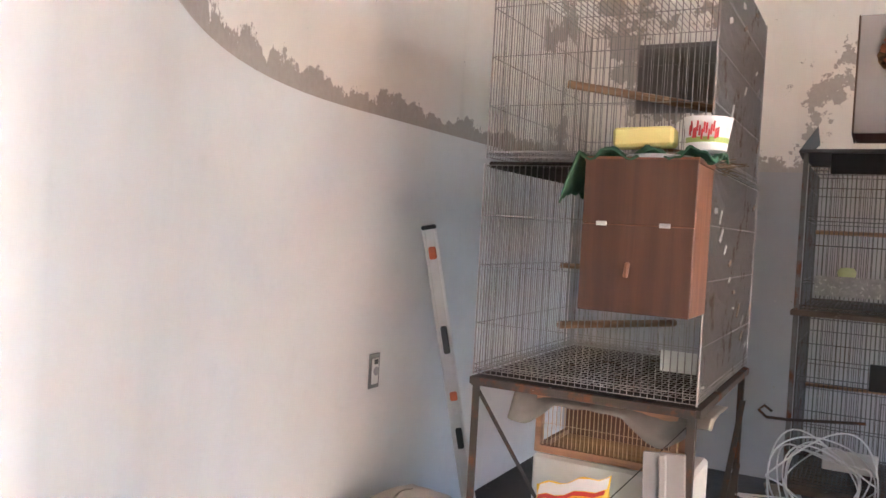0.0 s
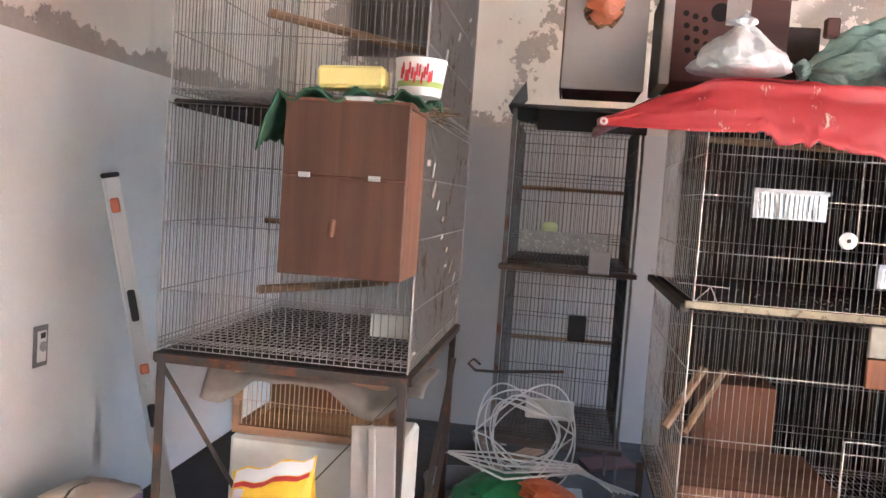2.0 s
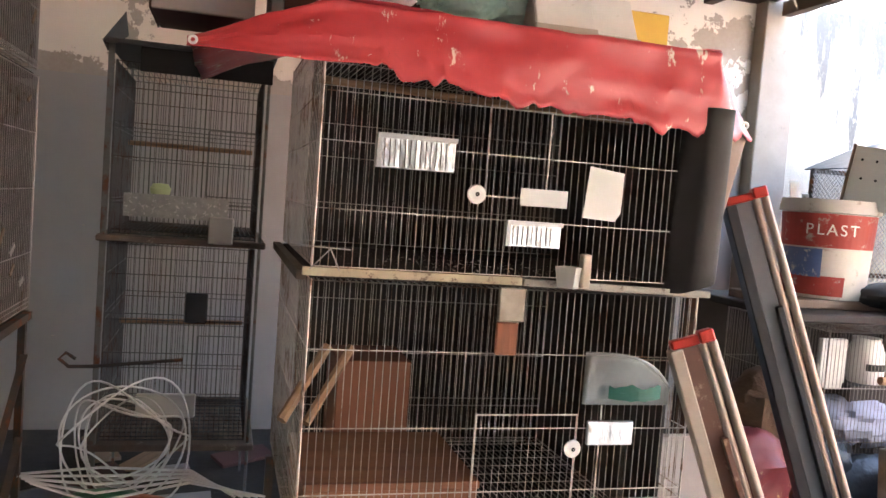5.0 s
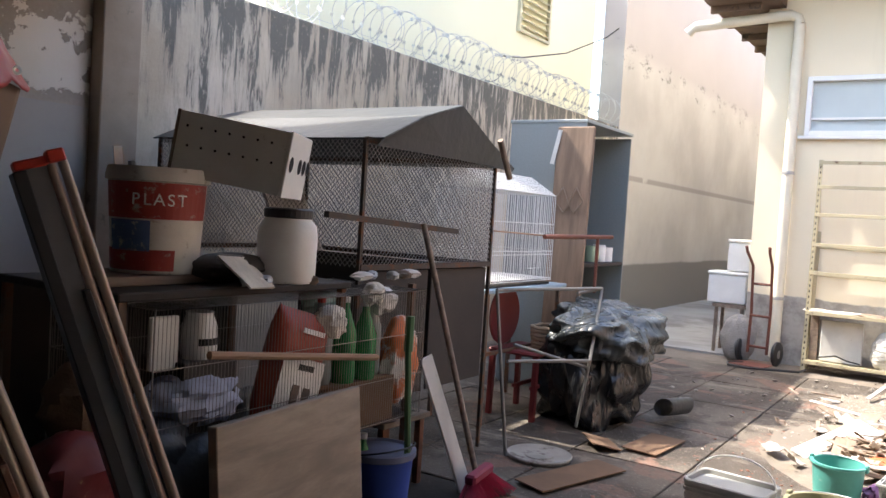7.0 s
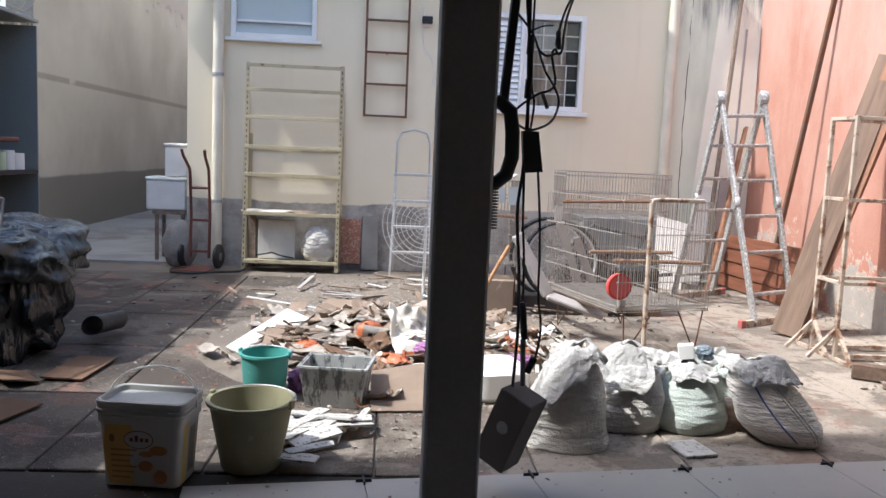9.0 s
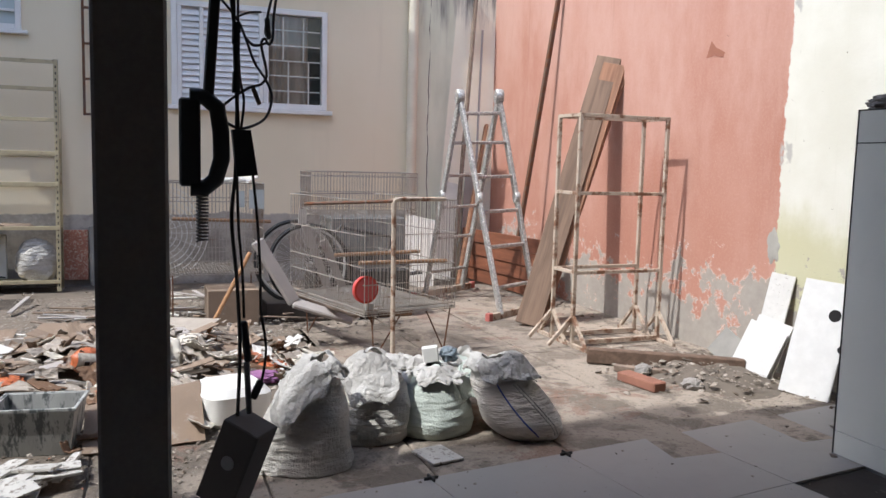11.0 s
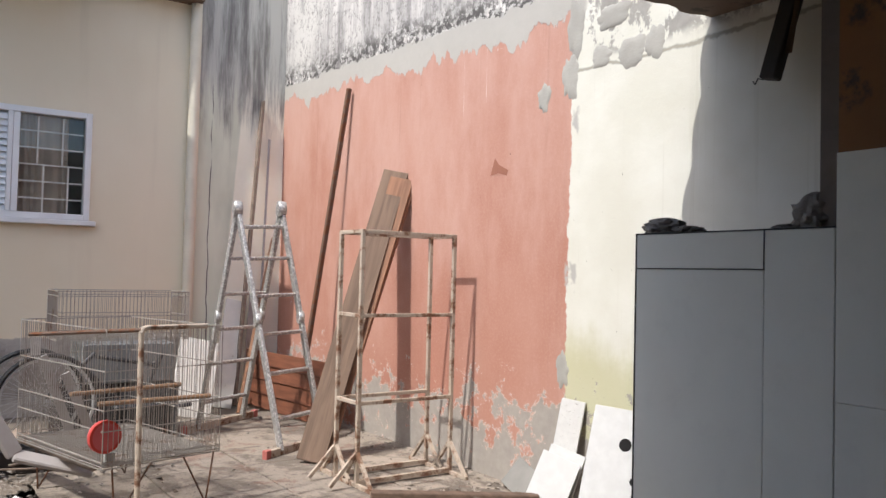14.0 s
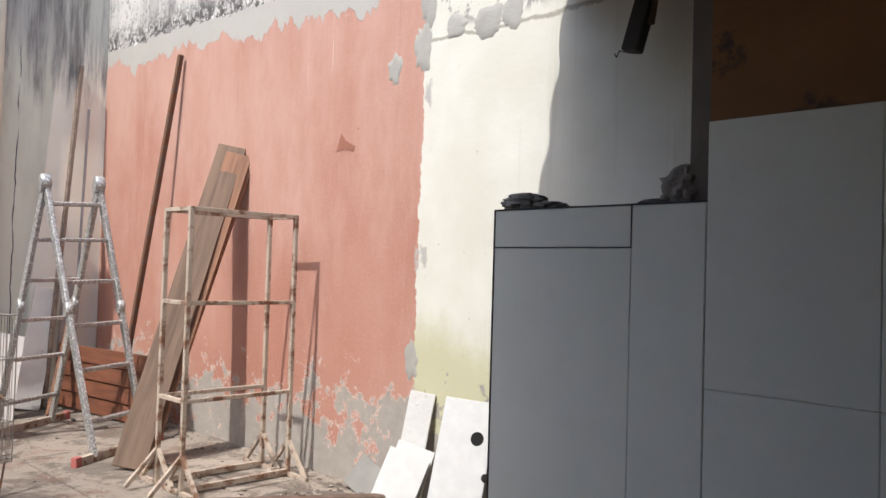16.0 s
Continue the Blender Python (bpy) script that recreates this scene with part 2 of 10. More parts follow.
# wall and floor surfaces
def south_paint():
    m = Mat("south_wall_paint", 0.85)
    broad, fine = m.noise(2.2, 6, rough=0.65), m.noise(14, 6, rough=0.65, seed=2)
    speck = m.noise(60, 5, rough=0.75, seed=21)
    drips = m.noise(1.0, 6, (4.2, 1.0, 0.5), 0.62, seed=31)
    wob = lambda q, k: m.math("MULTIPLY_ADD", q, k, -0.5 * k)
    x = m.math("ADD", m.x, m.math("ADD", wob(broad, 0.10), wob(fine, 0.07)))
    low = m.math("ADD", m.math("MULTIPLY_ADD", m.x, -0.055, m.z), m.math("ADD", wob(drips, 0.62), wob(fine, 0.10)))
    high = m.math("ADD", m.math("MULTIPLY_ADD", m.x, -0.045, m.z), m.math("ADD", wob(broad, 0.20), wob(fine, 0.16)))
    # blackened render above the mortar
    veil = m.noise(1.0, 9, (8.0, 1.0, 0.9), 0.72, seed=4)
    grime = m.mix(m.step(veil, 0.36, 0.66), (0.62, 0.60, 0.57), (0.20, 0.19, 0.185))
    grime = m.mix(m.step(m.noise(1.3, 5, seed=6), 0.50, 0.64), grime, (0.58, 0.565, 0.53))
    grime = m.mix(m.math("MULTIPLY", m.step(m.noise(24, 6, rough=0.8, seed=33), 0.52, 0.60), 0.65), grime, (0.13, 0.12, 0.115))
    crumb = m.math("MULTIPLY", m.step(high, 2.90, 2.70), m.step(m.noise(17, 6, rough=0.75, seed=35), 0.45, 0.52))
    grime = m.mix(crumb, grime, (0.09, 0.085, 0.08))
    grime = m.mix(m.math("MULTIPLY", m.step(high, 2.86, 2.70), m.step(m.noise(15, 6, rough=0.75, seed=36), 0.55, 0.60)), grime, (0.70, 0.68, 0.64))
    # brick-red paint
    red = m.mix(m.step(m.noise(1.1, 6, rough=0.6, seed=1), 0.32, 0.68), (0.40, 0.185, 0.13), (0.46, 0.245, 0.185))
    bloom = m.noise(1.0, 7, (2.2, 1.0, 0.8), 0.7, seed=24)
    red = m.mix(m.math("MULTIPLY", m.step(m.math("ADD", bloom, m.math("MULTIPLY", m.z, 0.09)), 0.52, 0.86), 0.75), red, (0.53, 0.335, 0.275))
    red = m.mix(m.math("MULTIPLY", m.step(m.noise(1.0, 6, (16.0, 1.0, 0.5), 0.7, seed=22), 0.56, 0.72), 0.30), red, (0.30, 0.14, 0.10))
    red = m.mix(m.math("MULTIPLY", m.step(speck, 0.45, 0.72), 0.30), red, (0.58, 0.38, 0.31))
    lines = m.math("MULTIPLY", m.step(m.noise(1.0, 6, (30.0, 1.0, 0.6), 0.7, seed=37), 0.665, 0.70), m.step(m.math("ADD", m.z, wob(broad, 1.2)), 1.9, 2.3))
    red = m.mix(m.math("MULTIPLY", lines, 0.7), red, (0.72, 0.62, 0.56))
    bare = m.mix(fine, (0.24, 0.215, 0.19), (0.46, 0.42, 0.37))
    flake = m.math("ADD", m.noise(4.0, 8, rough=0.74, seed=8), m.math("MULTIPLY", m.step(m.math("ADD", m.z, wob(m.noise(1.6, 4, seed=12), 0.7)), 1.0, 0.12), 0.24))
    peel = m.step(flake, 0.690, 0.697)
    rim = m.math("MULTIPLY", m.step(flake, 0.672, 0.684), m.step(speck, 0.42, 0.5))
    red = m.mix(m.math("MULTIPLY", rim, 0.75), red, (0.70, 0.60, 0.53))
    red = m.mix(peel, red, bare)
    red = m.mix(m.step(m.noise(34, 3, seed=39), 0.755, 0.765), red, (0.10, 0.06, 0.05))
    # cream paint
    cream = m.mix(m.step(m.noise(1.8, 5, seed=3), 0.35, 0.7), (0.63, 0.615, 0.53), (0.73, 0.72, 0.65))
    rain = m.step(m.noise(1.0, 6, (18.0, 1.0, 0.35), 0.7, seed=23), 0.55, 0.70)
    cream = m.mix(m.math("MULTIPLY", rain, 0.35), cream, (0.50, 0.48, 0.39))
    thread = m.math("MULTIPLY", m.step(m.noise(1.0, 5, (40.0, 1.0, 0.35), 0.65, seed=11), 0.655, 0.68), m.step(m.math("ADD", m.z, wob(drips, 1.6)), 1.5, 1.1))
    cream = m.mix(m.math("MULTIPLY", thread, 0.7), cream, (0.24, 0.24, 0.14))
    zt = m.math("ADD", m.z, m.math("ADD", wob(broad, 0.5), wob(drips, 0.4)))
    cream = m.mix(m.math("MULTIPLY", m.step(zt, 1.0, 0.74), 0.75), cream, (0.47, 0.45, 0.25))
    cream = m.mix(m.step(flake, 0.690, 0.697), cream, bare)
    cream = m.mix(m.step(m.noise(42, 3, seed=40), 0.735, 0.745), cream, (0.18, 0.16, 0.12))
    worn = m.math("MULTIPLY", m.step(m.math("ADD", m.z, wob(broad, 0.25)), 2.40, 2.47), m.step(m.noise(6.0, 8, (1.4, 1.0, 0.9), 0.75, seed=9), 0.50, 0.53))
    cream = m.mix(worn, cream, m.mix(fine, (0.20, 0.19, 0.17), (0.44, 0.42, 0.38)))
    cream = m.mix(m.step(m.math("ABSOLUTE", m.math("SUBTRACT", m.math("ADD", m.z, wob(broad, 0.16)), 2.37)), 0.016, 0.004), cream, (0.36, 0.34, 0.28))
    side = m.step(x, 4.645, 4.655)
    col = m.mix(side, cream, red)
    mortar = m.mix(m.math("MULTIPLY_ADD", broad, 0.6, m.math("MULTIPLY", fine, 0.4)), (0.36, 0.345, 0.31), (0.50, 0.48, 0.44))
    band = m.math("MULTIPLY", m.step(low, 2.40, 2.41), m.step(x, 4.50, 4.56))
    col = m.mix(band, col, mortar)
    top = m.math("MULTIPLY", m.step(high, 2.655, 2.665), m.step(x, 3.9, 4.5))
    col = m.mix(top, col, grime)
    seam = m.math("MULTIPLY", m.step(m.math("ABSOLUTE", m.math("SUBTRACT", x, 4.63)), 0.055, 0.03), m.step(m.noise(3.0, 4, seed=15), 0.57, 0.61))
    col = m.mix(seam, col, mortar)
    m.color(col)
    relief = m.math("ADD", m.math("MULTIPLY", band, 0.5), m.math("ADD", m.math("MULTIPLY", fine, 0.4), m.math("MULTIPLY", peel, -0.5)))
    relief = m.math("ADD", relief, m.math("ADD", m.math("MULTIPLY", speck, 0.18), m.math("MULTIPLY", m.math("MULTIPLY", crumb, top), -0.6)))
    m.bump(relief, 0.5, 0.010)
    return m.mat


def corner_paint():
    m = Mat("corner_wall_sun_and_shade", 0.85)
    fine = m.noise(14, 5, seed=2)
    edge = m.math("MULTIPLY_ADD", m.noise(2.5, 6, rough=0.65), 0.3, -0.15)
    # white is the sunlit part of the render, grey the part in house shade
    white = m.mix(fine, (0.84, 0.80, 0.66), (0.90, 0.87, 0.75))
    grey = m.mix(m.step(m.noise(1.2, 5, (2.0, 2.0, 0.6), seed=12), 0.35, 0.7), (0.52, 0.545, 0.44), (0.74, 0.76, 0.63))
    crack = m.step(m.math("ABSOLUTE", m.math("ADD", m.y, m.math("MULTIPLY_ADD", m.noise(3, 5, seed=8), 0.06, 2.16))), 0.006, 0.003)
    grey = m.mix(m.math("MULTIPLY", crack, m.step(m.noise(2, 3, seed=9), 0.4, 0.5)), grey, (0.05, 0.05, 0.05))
    # slanting edge of the house's cast shade, painted into the colour
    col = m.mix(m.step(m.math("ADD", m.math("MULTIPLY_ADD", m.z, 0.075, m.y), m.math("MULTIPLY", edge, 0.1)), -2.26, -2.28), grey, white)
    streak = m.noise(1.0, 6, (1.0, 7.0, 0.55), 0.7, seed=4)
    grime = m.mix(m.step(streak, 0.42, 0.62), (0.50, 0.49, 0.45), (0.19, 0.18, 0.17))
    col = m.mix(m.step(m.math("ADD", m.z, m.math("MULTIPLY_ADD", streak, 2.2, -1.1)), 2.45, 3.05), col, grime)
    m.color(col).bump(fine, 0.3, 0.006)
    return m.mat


def peeling_paint():
    m = Mat("peeling_wall_paint", 0.8)
    n = m.noise(2.6, 9, rough=0.68, seed=1)
    k = m.math("MULTIPLY", m.step(n, 0.53, 0.536), m.step(m.noise(0.8, 2, seed=2), 0.33, 0.42))
    small = m.step(m.noise(11, 6, rough=0.7, seed=3), 0.66, 0.69)
    k = m.math("MULTIPLY", k, m.step(m.math("ADD", m.y, m.math("MULTIPLY", m.noise(1.2, 3, seed=14), 1.6)), 4.9, 5.0))
    k = m.math("MAXIMUM", k, small)
    fine = m.noise(40, 4, seed=5)
    paint = m.mix(m.step(m.noise(1.3, 4, seed=4), 0.3, 0.7), (0.74, 0.69, 0.61), (0.85, 0.82, 0.765))
    paint = m.mix(m.math("MULTIPLY", m.step(m.noise(1.0, 4, (5.0, 5.0, 0.5), seed=6), 0.55, 0.7), 0.3), paint, (0.48, 0.42, 0.35))
    bare = m.mix(fine, (0.34, 0.30, 0.26), (0.46, 0.42, 0.37))
    zz = m.math("ADD", m.z, m.math("MULTIPLY_ADD", m.noise(9, 6, rough=0.7, seed=9), 0.34, -0.17))
    band = m.math("MULTIPLY", m.step(m.z, 1.60, 1.605), m.step(zz, 1.735, 1.725))
    k = m.math("MAXIMUM", k, band)
    spot = lambda cx, cz, sx, sz: m.math("ADD", m.math("POWER", m.math("MULTIPLY", m.math("SUBTRACT", m.x, cx), 1 / sx), 2.0), m.math("POWER", m.math("MULTIPLY", m.math("SUBTRACT", m.z, cz), 1 / sz), 2.0))
    blot = m.math("MINIMUM", spot(0.47, 2.69, 0.12, 0.09), spot(0.45, 2.46, 0.09, 0.12))
    moss = m.math("MULTIPLY", m.step(m.math("ADD", blot, m.math("MULTIPLY_ADD", fine, 2.4, -1.2)), 1.0, 0.5), m.step(m.y, 4.7, 4.74))
    run = m.math("MULTIPLY", m.step(m.math("ABSOLUTE", m.math("ADD", m.math("SUBTRACT", m.z, 2.58), m.math("MULTIPLY_ADD", fine, 0.10, -0.05))), 0.05, 0.0), m.step(m.math("ABSOLUTE", m.math("SUBTRACT", m.x, 0.72)), 0.32, 0.12))
    col = m.mix(k, paint, bare)
    col = m.mix(m.math("MULTIPLY", run, 0.5), col, (0.30, 0.17, 0.12))
    m.color(m.mix(m.math("MULTIPLY", moss, m.math("MULTIPLY_ADD", m.noise(22, 5, rough=0.75, seed=51), 2.4, -0.75)), col, (0.15, 0.20, 0.10)))
    m.bump(m.math("ADD", m.math("MULTIPLY", k, -1.0), m.math("MULTIPLY", fine, 0.25)), 0.6, 0.006)
    return m.mat


def stained_wall():
    m = Mat("stained_render", 0.88)
    n, fine = m.noise(1.6, 6, seed=1), m.noise(25, 6, rough=0.7, seed=2)
    base = m.mix(m.step(n, 0.3, 0.7), (0.38, 0.325, 0.25), (0.56, 0.50, 0.41))
    base = m.mix(m.math("MULTIPLY", m.step(m.noise(1.0, 6, (3.0, 3.0, 0.9), 0.7, seed=11), 0.52, 0.66), 0.5), base, (0.30, 0.265, 0.22))
    st = m.noise(1.0, 9, (12.0, 12.0, 1.5), 0.74, 0.5, seed=3)
    s1 = m.math("MULTIPLY_ADD", m.step(m.math("ADD", m.z, m.math("MULTIPLY_ADD", n, 0.9, -0.45)), 1.25, 2.5), 0.17, st)
    k = m.step(s1, 0.615, 0.665)
    speck = m.step(m.noise(16, 7, rough=0.75, seed=8), 0.66, 0.69)
    k = m.math("MAXIMUM", m.math("MULTIPLY", k, m.step(fine, 0.30, 0.45)), m.math("MULTIPLY", speck, m.step(m.z, 0.9, 1.8)))
    col = m.mix(k, base, m.mix(fine, (0.05, 0.05, 0.045), (0.14, 0.135, 0.12)))
    col = m.mix(m.math("MULTIPLY", m.step(s1, 0.54, 0.63), 0.35), col, (0.20, 0.19, 0.165))
    col = m.mix(m.step(m.z, 0.75, 0.3), col, (0.22, 0.20, 0.175))
    m.color(col)
    m.bump(m.math("ADD", fine, n), 0.5, 0.01)
    return m.mat


def alley_paint():
    m = Mat("alley_wall_paint", 0.85)
    n, fine = m.noise(0.9, 5, seed=1), m.noise(30, 4, seed=2)
    col = m.mix(m.step(n, 0.3, 0.7), (0.42, 0.40, 0.38), (0.54, 0.525, 0.50))
    mould = m.math("MULTIPLY", m.step(m.noise(1.0, 6, (3.0, 3.0, 6.0), 0.75, seed=3), 0.55, 0.66), m.step(m.math("ABSOLUTE", m.math("SUBTRACT", m.z, 3.42)), 0.24, 0.08))
    col = m.mix(m.math("MULTIPLY", m.step(m.math("ADD", m.z, m.math("MULTIPLY_ADD", n, 0.5, -0.25)), 3.40, 3.62), 0.8), col, (0.41, 0.375, 0.37))
    col = m.mix(mould, col, (0.16, 0.15, 0.14))
    line = m.math("MULTIPLY", m.step(m.math("ABSOLUTE", m.math("SUBTRACT", m.z, 1.86)), 0.05, 0.02), m.step(m.noise(3, 5, seed=7), 0.3, 0.4))
    col = m.mix(m.math("MULTIPLY", line, 0.6), col, (0.22, 0.19, 0.18))
    col = m.mix(m.step(m.math("ADD", m.z, m.math("MULTIPLY", n, 0.1)), 0.76, 0.72), col, (0.21, 0.20, 0.19))
    m.color(col).bump(fine, 0.25, 0.004)
    return m.mat


def facade_paint():
    m = Mat("house_paint", 0.8)
    n, fine = m.noise(0.8, 5, seed=1), m.noise(50, 4, seed=2)
    col = m.mix(m.step(n, 0.3, 0.7), (0.75, 0.66, 0.49), (0.80, 0.715, 0.55))
    col = m.mix(m.math("MULTIPLY", m.step(m.noise(1.0, 4, (1.0, 5.0, 0.4), seed=6), 0.55, 0.75), 0.25), col, (0.55, 0.47, 0.35))
    e = m.math("ADD", m.z, m.math("MULTIPLY_ADD", m.noise(3.0, 5, seed=3), 0.16, -0.08))
    raw = m.mix(m.step(m.noise(2.5, 6, rough=0.7, seed=4), 0.4, 0.6), (0.24, 0.22, 0.20), (0.44, 0.41, 0.37))
    col = m.mix(m.step(e, 0.645, 0.63), col, raw)
    m.color(col).bump(fine, 0.2, 0.003)
    return m.mat


def dirty_concrete(name, a, b, grime=(0.10, 0.085, 0.07), lo=0.5):
    m = Mat(name, 0.88).world()
    n, fine = m.noise(1.1, 6, seed=1, rough=0.65), m.noise(45, 5, seed=2)
    col = m.mix(m.step(n, 0.3, 0.7), a, b)
    col = m.mix(m.math("MULTIPLY", fine, 0.4), col, tint(a, 0.6))
    col = m.mix(m.math("MULTIPLY", m.step(m.noise(2.7, 7, rough=0.7, seed=4), lo, lo + 0.14), 0.75), col, grime)
    col = m.mix(m.math("MULTIPLY", m.step(m.noise(0.7, 6, rough=0.65, warp=0.6, seed=9), 0.47, 0.60), 0.65), col, tint(grime, 1.3))
    col = m.mix(m.step(m.noise(18, 5, seed=6), 0.66, 0.7), col, tint(b, 1.25))
    col = m.mix(m.math("MULTIPLY", m.rand(), 0.25), col, tint(a, 0.6))
    m.color(col).bump(m.math("ADD", fine, m.math("MULTIPLY", n, 0.8)), 0.5, 0.006)
    return m.mat


def worn_paving():
    """Old concrete slabs: brown stains, scuffs, brick smears and plaster dust, paler southwards to carry sunlight too.
    """
    m = Mat("yard_concrete", 0.88).world()
    fine, grit = m.noise(38, 5, rough=0.65, seed=2), m.noise(120, 3, rough=0.6, seed=8)
    col = m.mix(m.step(m.noise(1.3, 5, seed=1), 0.40, 0.60), (0.055, 0.043, 0.033), (0.13, 0.108, 0.086))
    col = m.mix(m.math("MULTIPLY", m.step(m.noise(2.0, 7, rough=0.66, warp=0.4, seed=4), 0.49, 0.57), 0.85), col, (0.034, 0.026, 0.020))
    col = m.mix(m.math("MULTIPLY", m.step(m.noise(4.5, 6, (1.0, 0.4, 1.0), 0.7, 0.4, seed=6), 0.54, 0.62), 0.6), col, (0.25, 0.215, 0.175))
    # dust that thickens southwards; its pale colour also stands for sun against northern shade
    film = m.step(m.math("MULTIPLY_ADD", m.noise(1.1, 6, rough=0.68, warp=0.6, seed=17), 4.2, m.math("ADD", m.co_y(), -2.1)), 1.0, 0.1)
    worn = m.step(m.noise(3.1, 7, rough=0.7, warp=0.4, seed=21), 0.56, 0.46)
    col = m.mix(m.math("MULTIPLY", film, m.math("MULTIPLY_ADD", worn, 0.55, 0.30)), col, (0.41, 0.35, 0.285))
    col = m.mix(m.math("MULTIPLY", m.step(m.noise(1.7, 7, rough=0.72, warp=0.8, seed=31), 0.555, 0.61), 0.55), col, (0.23, 0.115, 0.08))
    col = m.mix(m.math("MULTIPLY", m.step(fine, 0.54, 0.66), 0.55), col, (0.05, 0.04, 0.032))
    col = m.mix(m.math("MULTIPLY", m.step(grit, 0.60, 0.66), 0.6), col, (0.42, 0.38, 0.33))
    col = m.mix(m.math("MULTIPLY", m.rand(), 0.35), col, (0.09, 0.072, 0.056))
    m.color(col).bump(m.math("ADD", fine, m.math("MULTIPLY", grit, 0.6)), 0.6, 0.008)
    return m.mat


def glazed(name, c, rough=0.22, vary=0.06):
    m = Mat(name, rough, 0.0, 0.5).world()
    n = m.noise(1.7, 5, seed=1)
    dust = m.noise(9, 6, rough=0.7, seed=2)
    col = m.mix(m.step(n, 0.3, 0.7), tint(c, 0.95), tint(c, 1.03))
    col = m.mix(m.math("MULTIPLY", m.step(dust, 0.5, 0.75), 0.18), col, tint(c, 0.72))
    col = m.mix(m.math("MULTIPLY", m.rand(), vary), col, tint(c, 0.8))
    m.color(col).rough(m.math("MULTIPLY_ADD", dust, 0.16, rough))
    m.bump(m.noise(5, 3, seed=4), 0.05, 0.004)
    return m.mat


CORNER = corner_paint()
SOUTH, PEEL, STAIN, ALLEY, FACADE = south_paint(), peeling_paint(), stained_wall(), alley_paint(), facade_paint()
CONC = worn_paving()
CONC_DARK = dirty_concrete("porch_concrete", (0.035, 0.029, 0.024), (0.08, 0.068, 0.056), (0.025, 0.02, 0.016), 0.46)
EARTH = dirty_concrete("bare_ground", (0.17, 0.14, 0.11), (0.26, 0.215, 0.17))
ALLEY_FLOOR = dirty_concrete("alley_cement", (0.34, 0.33, 0.31), (0.44, 0.43, 0.40), lo=0.62)
TILE_WALL = glazed("white_wall_tile", (0.82, 0.82, 0.80), 0.10)
TILE_GREY = glazed("grey_wall_tile", (0.83, 0.835, 0.765), 0.25)
TILE_FLOOR = glazed("floor_tile", (0.32, 0.305, 0.285), 0.55, 0.2)
GROUT = plain("dark_grout", (0.12, 0.115, 0.11), 0.9)
MORTAR = plain("grey_mortar", (0.30, 0.28, 0.26), 0.95, bump=0.8, depth=0.02, scale=12)
ORANGE_WALL = plain("old_orange_paint", (0.33, 0.17, 0.075), 0.85, spot=((0.10, 0.075, 0.06), 0.56), amount=0.6, scale=2.0, bump=0.4)
ROOF_DARK = plain("roof_underside", (0.16, 0.11, 0.08), 0.9, spot=((0.06, 0.045, 0.035), 0.55), amount=0.6, scale=3)
YELLOW_WALL = plain("pale_yellow_paint", (0.76, 0.75, 0.57), 0.85, amount=0.12, scale=0.8, bump=0.1)
WHITE_PVC = plain("cream_pipe", (0.70, 0.65, 0.53), 0.45, amount=0.2)
WHITE_FRAME = plain("white_aluminium", (0.78, 0.78, 0.77), 0.35, amount=0.12, grain=30)
STEEL_GREY = rusty("galvanised_steel", (0.42, 0.42, 0.42), lo=0.72, metal=0.7)
DARK_STEEL = rusty("dark_painted_steel", (0.36, 0.345, 0.325), lo=0.70, metal=0.1, rough=0.5)

# ---- structure ----
ST = "structure"
NORTH, SOUTH_Y, HOUSE_X = 4.75, -2.90, 8.75


def slab(name, lo, hi, material, label, category="wall", b=0.0):
    return solid(name, Geo().box(lo, hi, b), material, label, category, kind=ST)


g = Geo()
g.grid(lambda u, v: ((u - 0.5) * 400, (v - 0.5) * 400, -0.03), 41, 41)
solid("ground", g, EARTH, "bare brown earth under the yard", "ground", kind=ST)
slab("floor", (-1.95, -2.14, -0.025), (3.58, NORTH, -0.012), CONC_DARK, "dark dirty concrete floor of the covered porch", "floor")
slab("pavement", (8.70, 2.66, -0.025), (26.0, NORTH, 0.006), ALLEY_FLOOR, "smooth light cement floor of the side alley", "pavement")

# porch: north wall, peeling above the tiles
# Height above the roof and the far west end are unseen, added to block sun.
slab("wall_north", (-5.5, NORTH, -0.03), (2.97, NORTH + 0.16, 9.6), PEEL, "cream wall with peeling paint above grey tiles")
solid("pillar", Geo().box((2.97, NORTH - 0.10, -0.03), (3.20, NORTH + 0.16, 2.6), 0.006), plain("pillar_render", (0.36, 0.30, 0.24), 0.9, amount=0.6, spot=((0.2, 0.17, 0.14), 0.6), scale=3), "brown-grey rendered pillar in the boundary wall", "pillar", kind=ST)
solid("wall_north_yard", Geo().box((3.20, NORTH, -0.03), (10.35, NORTH + 0.14, 2.48), 0.008), STAIN, "old rendered boundary wall streaked with black mould", "wall", kind=ST)


def west_x(y):
    """The bent west wall's face."""
    if y >= 2.4:
        return -1.66
    if y >= 1.0:
        return -1.66 + 0.29 * (2.4 - y) ** 2
    return min(-0.62, -1.66 + 0.29 * 1.96 + 0.812 * (1.0 - y))


def west_strip(z0, z1, off, t):
    g = Geo()
    n = 60
    ys = [NORTH - (NORTH + 2.14) * i / (n - 1) for i in range(n)]
    for k in (off, off - t):
        for z in (z0, z1):
            g.v += [(west_x(y) + k, y, z) for y in ys]
    for i in range(n - 1):
        for a, b in ((0, 1), (2, 3), (0, 2), (1, 3)):
            g.f.append((a * n + i, a * n + i + 1, b * n + i + 1, b * n + i))
    g.f += [(0, n, 3 * n, 2 * n), (n - 1, 2 * n - 1, 4 * n - 1, 3 * n - 1)]
    return g


